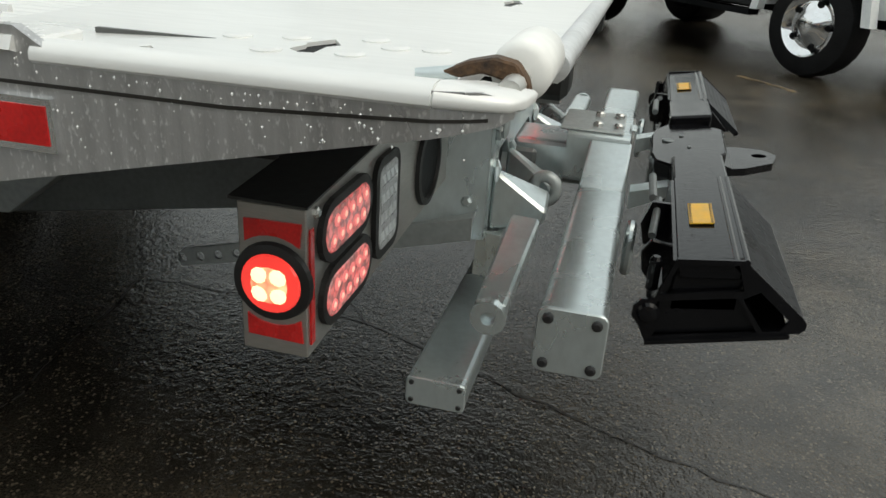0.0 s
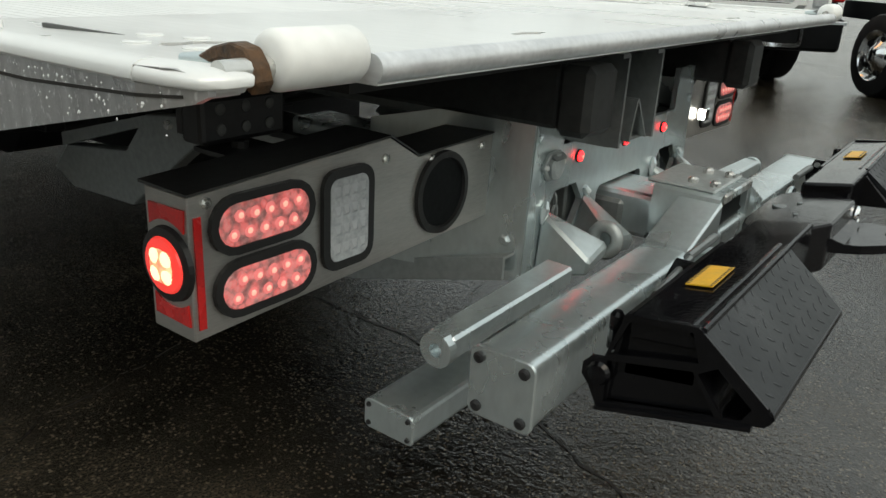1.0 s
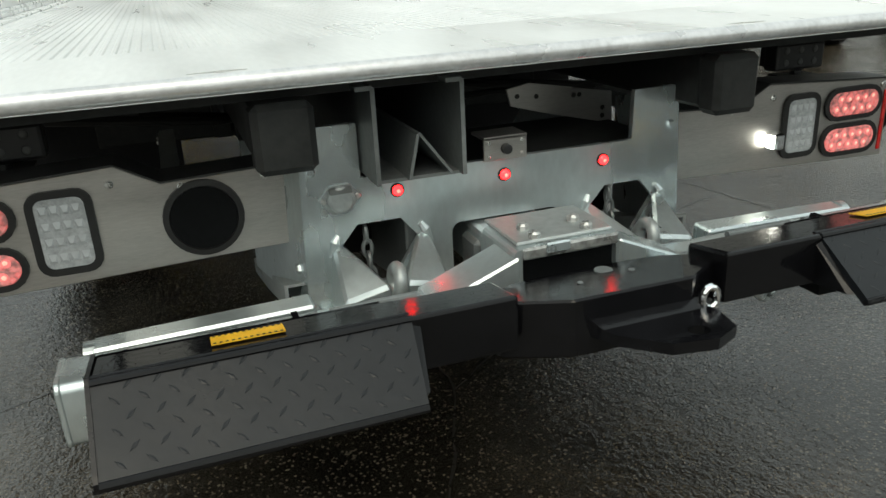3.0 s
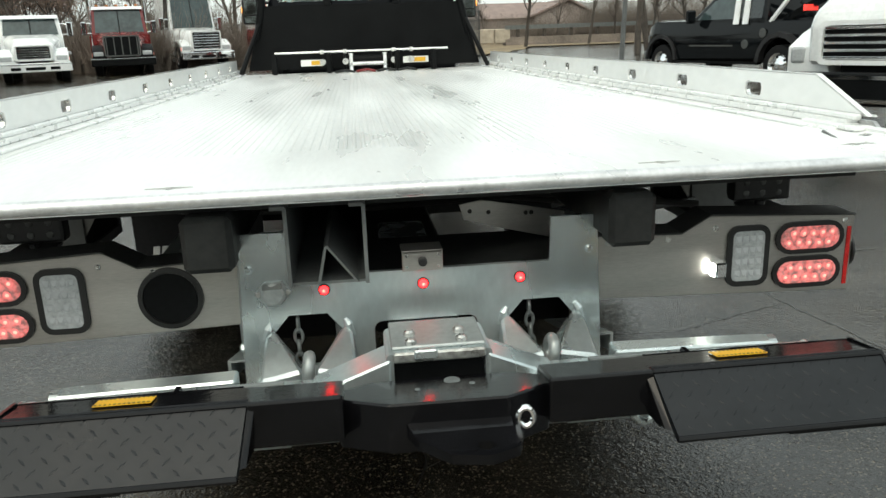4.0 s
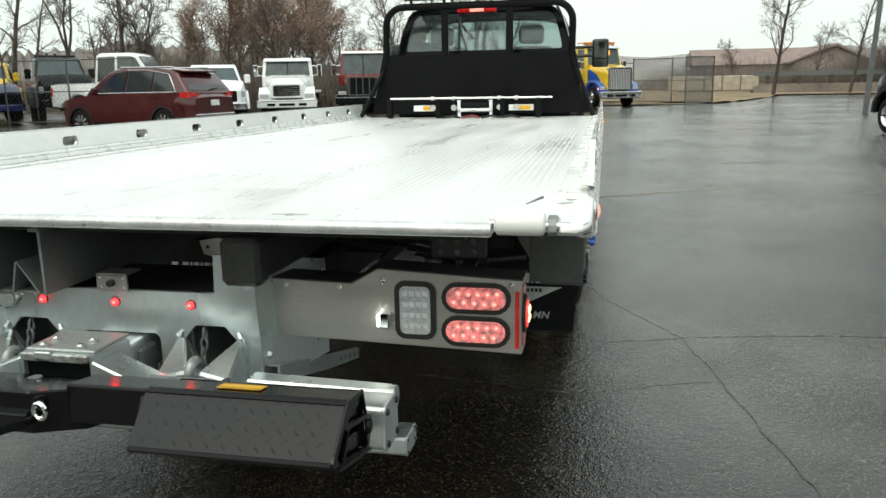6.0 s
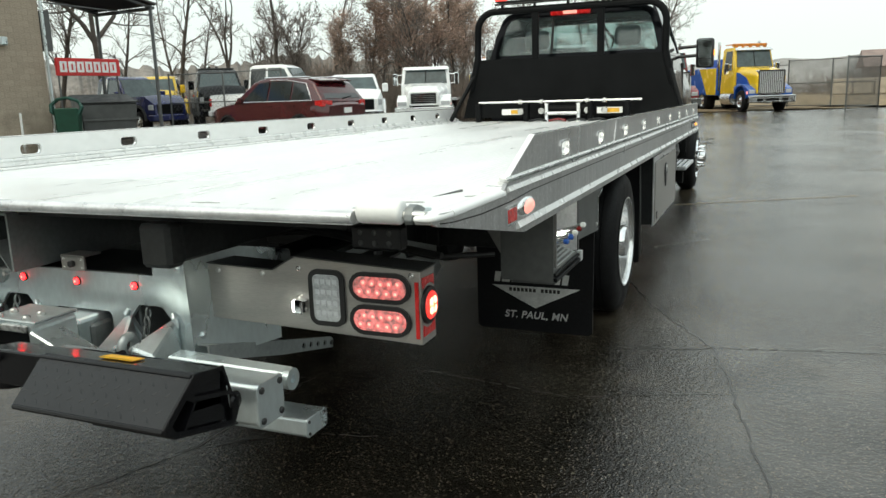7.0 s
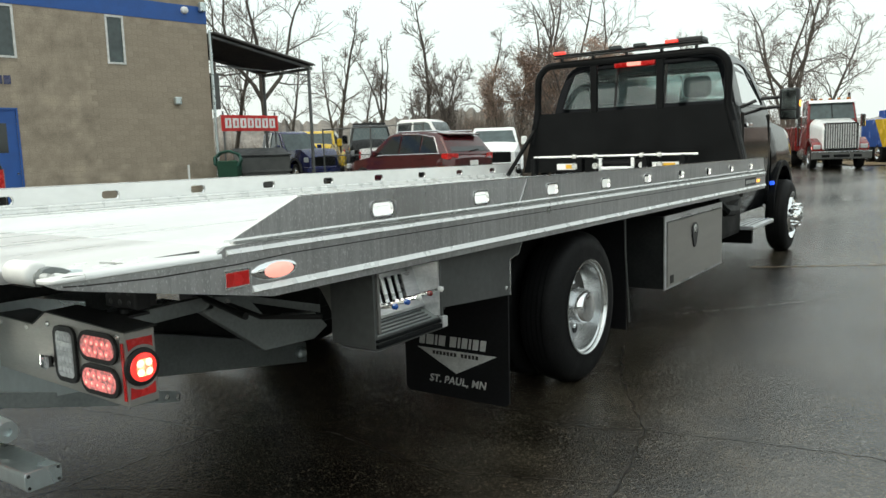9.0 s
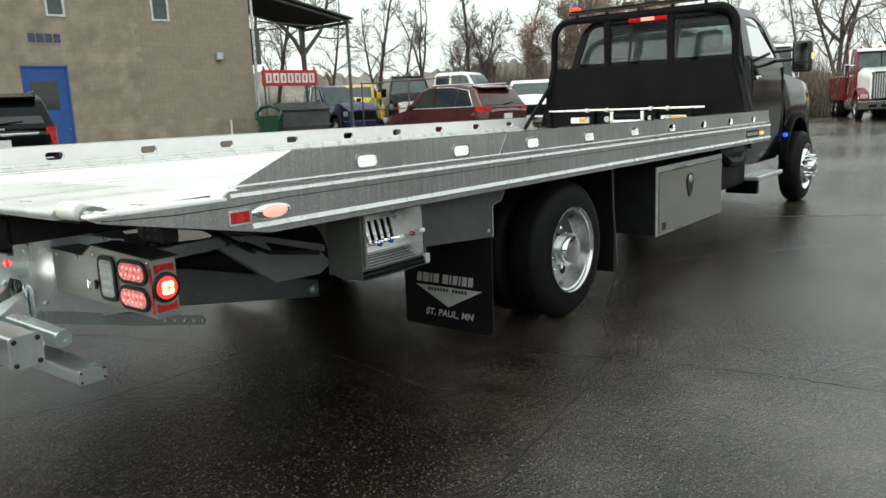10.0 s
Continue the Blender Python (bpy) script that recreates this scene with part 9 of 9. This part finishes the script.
def thicket():
    """Bare undergrowth along the edge: thin upright twigs in clumps."""
    rnd = random.Random(5)
    vs, fs = [], []
    clumps = []
    for k in range(200):
        a = radians(rnd.uniform(99, 124))
        dd = rnd.uniform(41, 60)
        clumps.append((dd * math.cos(a), dd * math.sin(a), rnd.uniform(1.6, 4.2)))
    for k in range(50):
        a = radians(rnd.uniform(122, 146))
        dd = rnd.uniform(52, 66)
        clumps.append((dd * math.cos(a), dd * math.sin(a), rnd.uniform(1.4, 3.2)))
    for k in range(60):
        a = radians(rnd.uniform(55, 84))
        dd = rnd.uniform(72, 88)
        clumps.append((dd * math.cos(a), dd * math.sin(a), rnd.uniform(1.6, 3.4)))
    for k in range(90):
        a = radians(rnd.uniform(46, 74))
        dd = rnd.uniform(68, 80) / math.sin(a)
        clumps.append((dd * math.cos(a), dd * math.sin(a), rnd.uniform(3.0, 5.2)))
    for k in range(60):
        a = radians(rnd.uniform(44, 90))
        dd = rnd.uniform(80, 100)
        clumps.append((dd * math.cos(a), dd * math.sin(a), rnd.uniform(1.4, 3.6)))
    for cx, cy, h in clumps:
        for j in range(70):
            x, y = cx + rnd.gauss(0, 1.1 if h < 5.3 else 2.0), cy + rnd.gauss(0, 0.8)
            p = Vector((x, y, 0))
            d = Vector((rnd.gauss(0, 0.3), rnd.gauss(0, 0.3), 1)).normalized()
            hh = h * rnd.uniform(0.5, 1.1)
            r = rnd.uniform(0.010, 0.022) * (1.0 if h < 5.3 else 1.8)
            for q0, q1, rr in ((p, p + d * hh, r), (p + d * hh * 0.45, p + d * hh * 0.45 + (d + Vector((rnd.gauss(0, 0.6), rnd.gauss(0, 0.6), 0))).normalized() * hh * 0.5, r * 0.7), (p + d * hh * 0.3, p + d * hh * 0.3 + (d + Vector((rnd.gauss(0, 0.7), rnd.gauss(0, 0.7), 0))).normalized() * hh * 0.5, r * 0.7)):
                i = len(vs)
                for qq, s in ((q0, 1.0), (q1, 0.3)):
                    for k in range(3):
                        a = 2 * math.pi * k / 3
                        vs.append((qq.x + rr * s * math.cos(a), qq.y + rr * s * math.sin(a), qq.z))
                for k in range(3):
                    fs.append((i + k, i + (k + 1) % 3, i + 3 + (k + 1) % 3, i + 3 + k))
    me = bpy.data.meshes.new("undergrowth")
    me.from_pydata(vs, [], fs)
    me.materials.append(SCRUB)
    return tagged(new("undergrowth", me), "bare brown undergrowth and saplings", "undergrowth", kind="stuff")


thicket()


def ridge(name, r, h0, h1, a0, a1, material, seed):
    rnd = random.Random(seed)
    t = bmesh.new()
    n = 160
    low, top = [], []
    for i in range(n + 1):
        a = radians(a0 + (a1 - a0) * i / n)
        h = h0 + (h1 - h0) * (0.5 + 0.5 * math.sin(i * 0.09 + seed)) + rnd.uniform(-1, 1) * h1 * 0.07
        low.append(t.verts.new((r * math.cos(a), r * math.sin(a), -1)))
        top.append(t.verts.new(((r + 15) * math.cos(a), (r + 15) * math.sin(a), h)))
    for i in range(n):
        t.faces.new((low[i], low[i + 1], top[i + 1], top[i]))
    return tagged(link_mesh(name, t, material), "backdrop strip: woods with painted haze, or an unseen dark ring", "hills", kind="structure")


# far woods; their haze is only in the colour
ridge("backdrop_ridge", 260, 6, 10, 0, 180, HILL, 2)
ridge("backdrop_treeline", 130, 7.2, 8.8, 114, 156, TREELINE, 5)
# unseen dark ring behind the viewpoint, added to darken reflections in the paint
ridge("backdrop_dark_ring", 75, 9, 13, 182, 360, DARK_RING, 4)

# ---- individual blocks of the building wall, last ----
def blockwork():
    bw, bh = 0.40, 0.20
    sizes = {}
    count = 0
    vs, fs = [], []
    for r in range(int(WH / bh)):
        z0 = r * bh
        off = 0.0 if r % 2 == 0 else -0.2
        x = off
        while x < WLEN:
            a, b = max(0.0, x) + 0.005, min(WLEN, x + bw) - 0.005
            x += bw
            if b - a < 0.05:
                continue
            za, zb = z0 + 0.005, z0 + bh - 0.005
            if zb > 6.42 and za < 7.05:
                continue
            if any(b > wa - 0.04 and a < wb + 0.04 and zb > WZ0 - 0.04 and za < WZ1 + 0.04 for wa, wb in WINS):
                clip = [(wa, wb) for wa, wb in WINS if b > wa - 0.04 and a < wb + 0.04][0]
                if a < clip[0] - 0.09:
                    b = clip[0] - 0.045
                elif b > clip[1] + 0.09:
                    a = clip[1] + 0.045
                else:
                    continue
            if b > DOOR[0] - 0.06 and a < DOOR[1] + 0.06 and za < DOOR[2] + 0.06:
                if a < DOOR[0] - 0.12:
                    b = DOOR[0] - 0.065
                elif b > DOOR[1] + 0.12:
                    a = DOOR[1] + 0.065
                else:
                    continue
            if a < 4.4 and 1.0 < z0 < 6.2 and count < 300:
                key = round(b - a, 3)
                if key not in sizes:
                    t = box(0, key, 0.0, 0.03, 0, zb - za, 0.004)
                    me = bpy.data.meshes.new("block")
                    t.to_mesh(me)
                    t.free()
                    me.materials.append(BLOCKWORK)
                    sizes[key] = me
                ob = new("block", sizes[key])
                ob.parent = WALL
                ob.location = (a, 0.0, za)
                count += 1
            else:
                i = len(vs)
                for yy in (0.0, 0.03):
                    vs += [(a, yy, za), (b, yy, za), (b, yy, zb), (a, yy, zb)]
                fs += [(i, i + 1, i + 2, i + 3), (i, i + 4, i + 5, i + 1), (i + 1, i + 5, i + 6, i + 2), (i + 2, i + 6, i + 7, i + 3), (i + 3, i + 7, i + 4, i)]
    me = bpy.data.meshes.new("block_field")
    me.from_pydata(vs, [], fs)
    me.materials.append(BLOCKWORK)
    ob = new("block_field", me)
    ob.parent = WALL
    tagged(ob, kind="stuff")


blockwork()
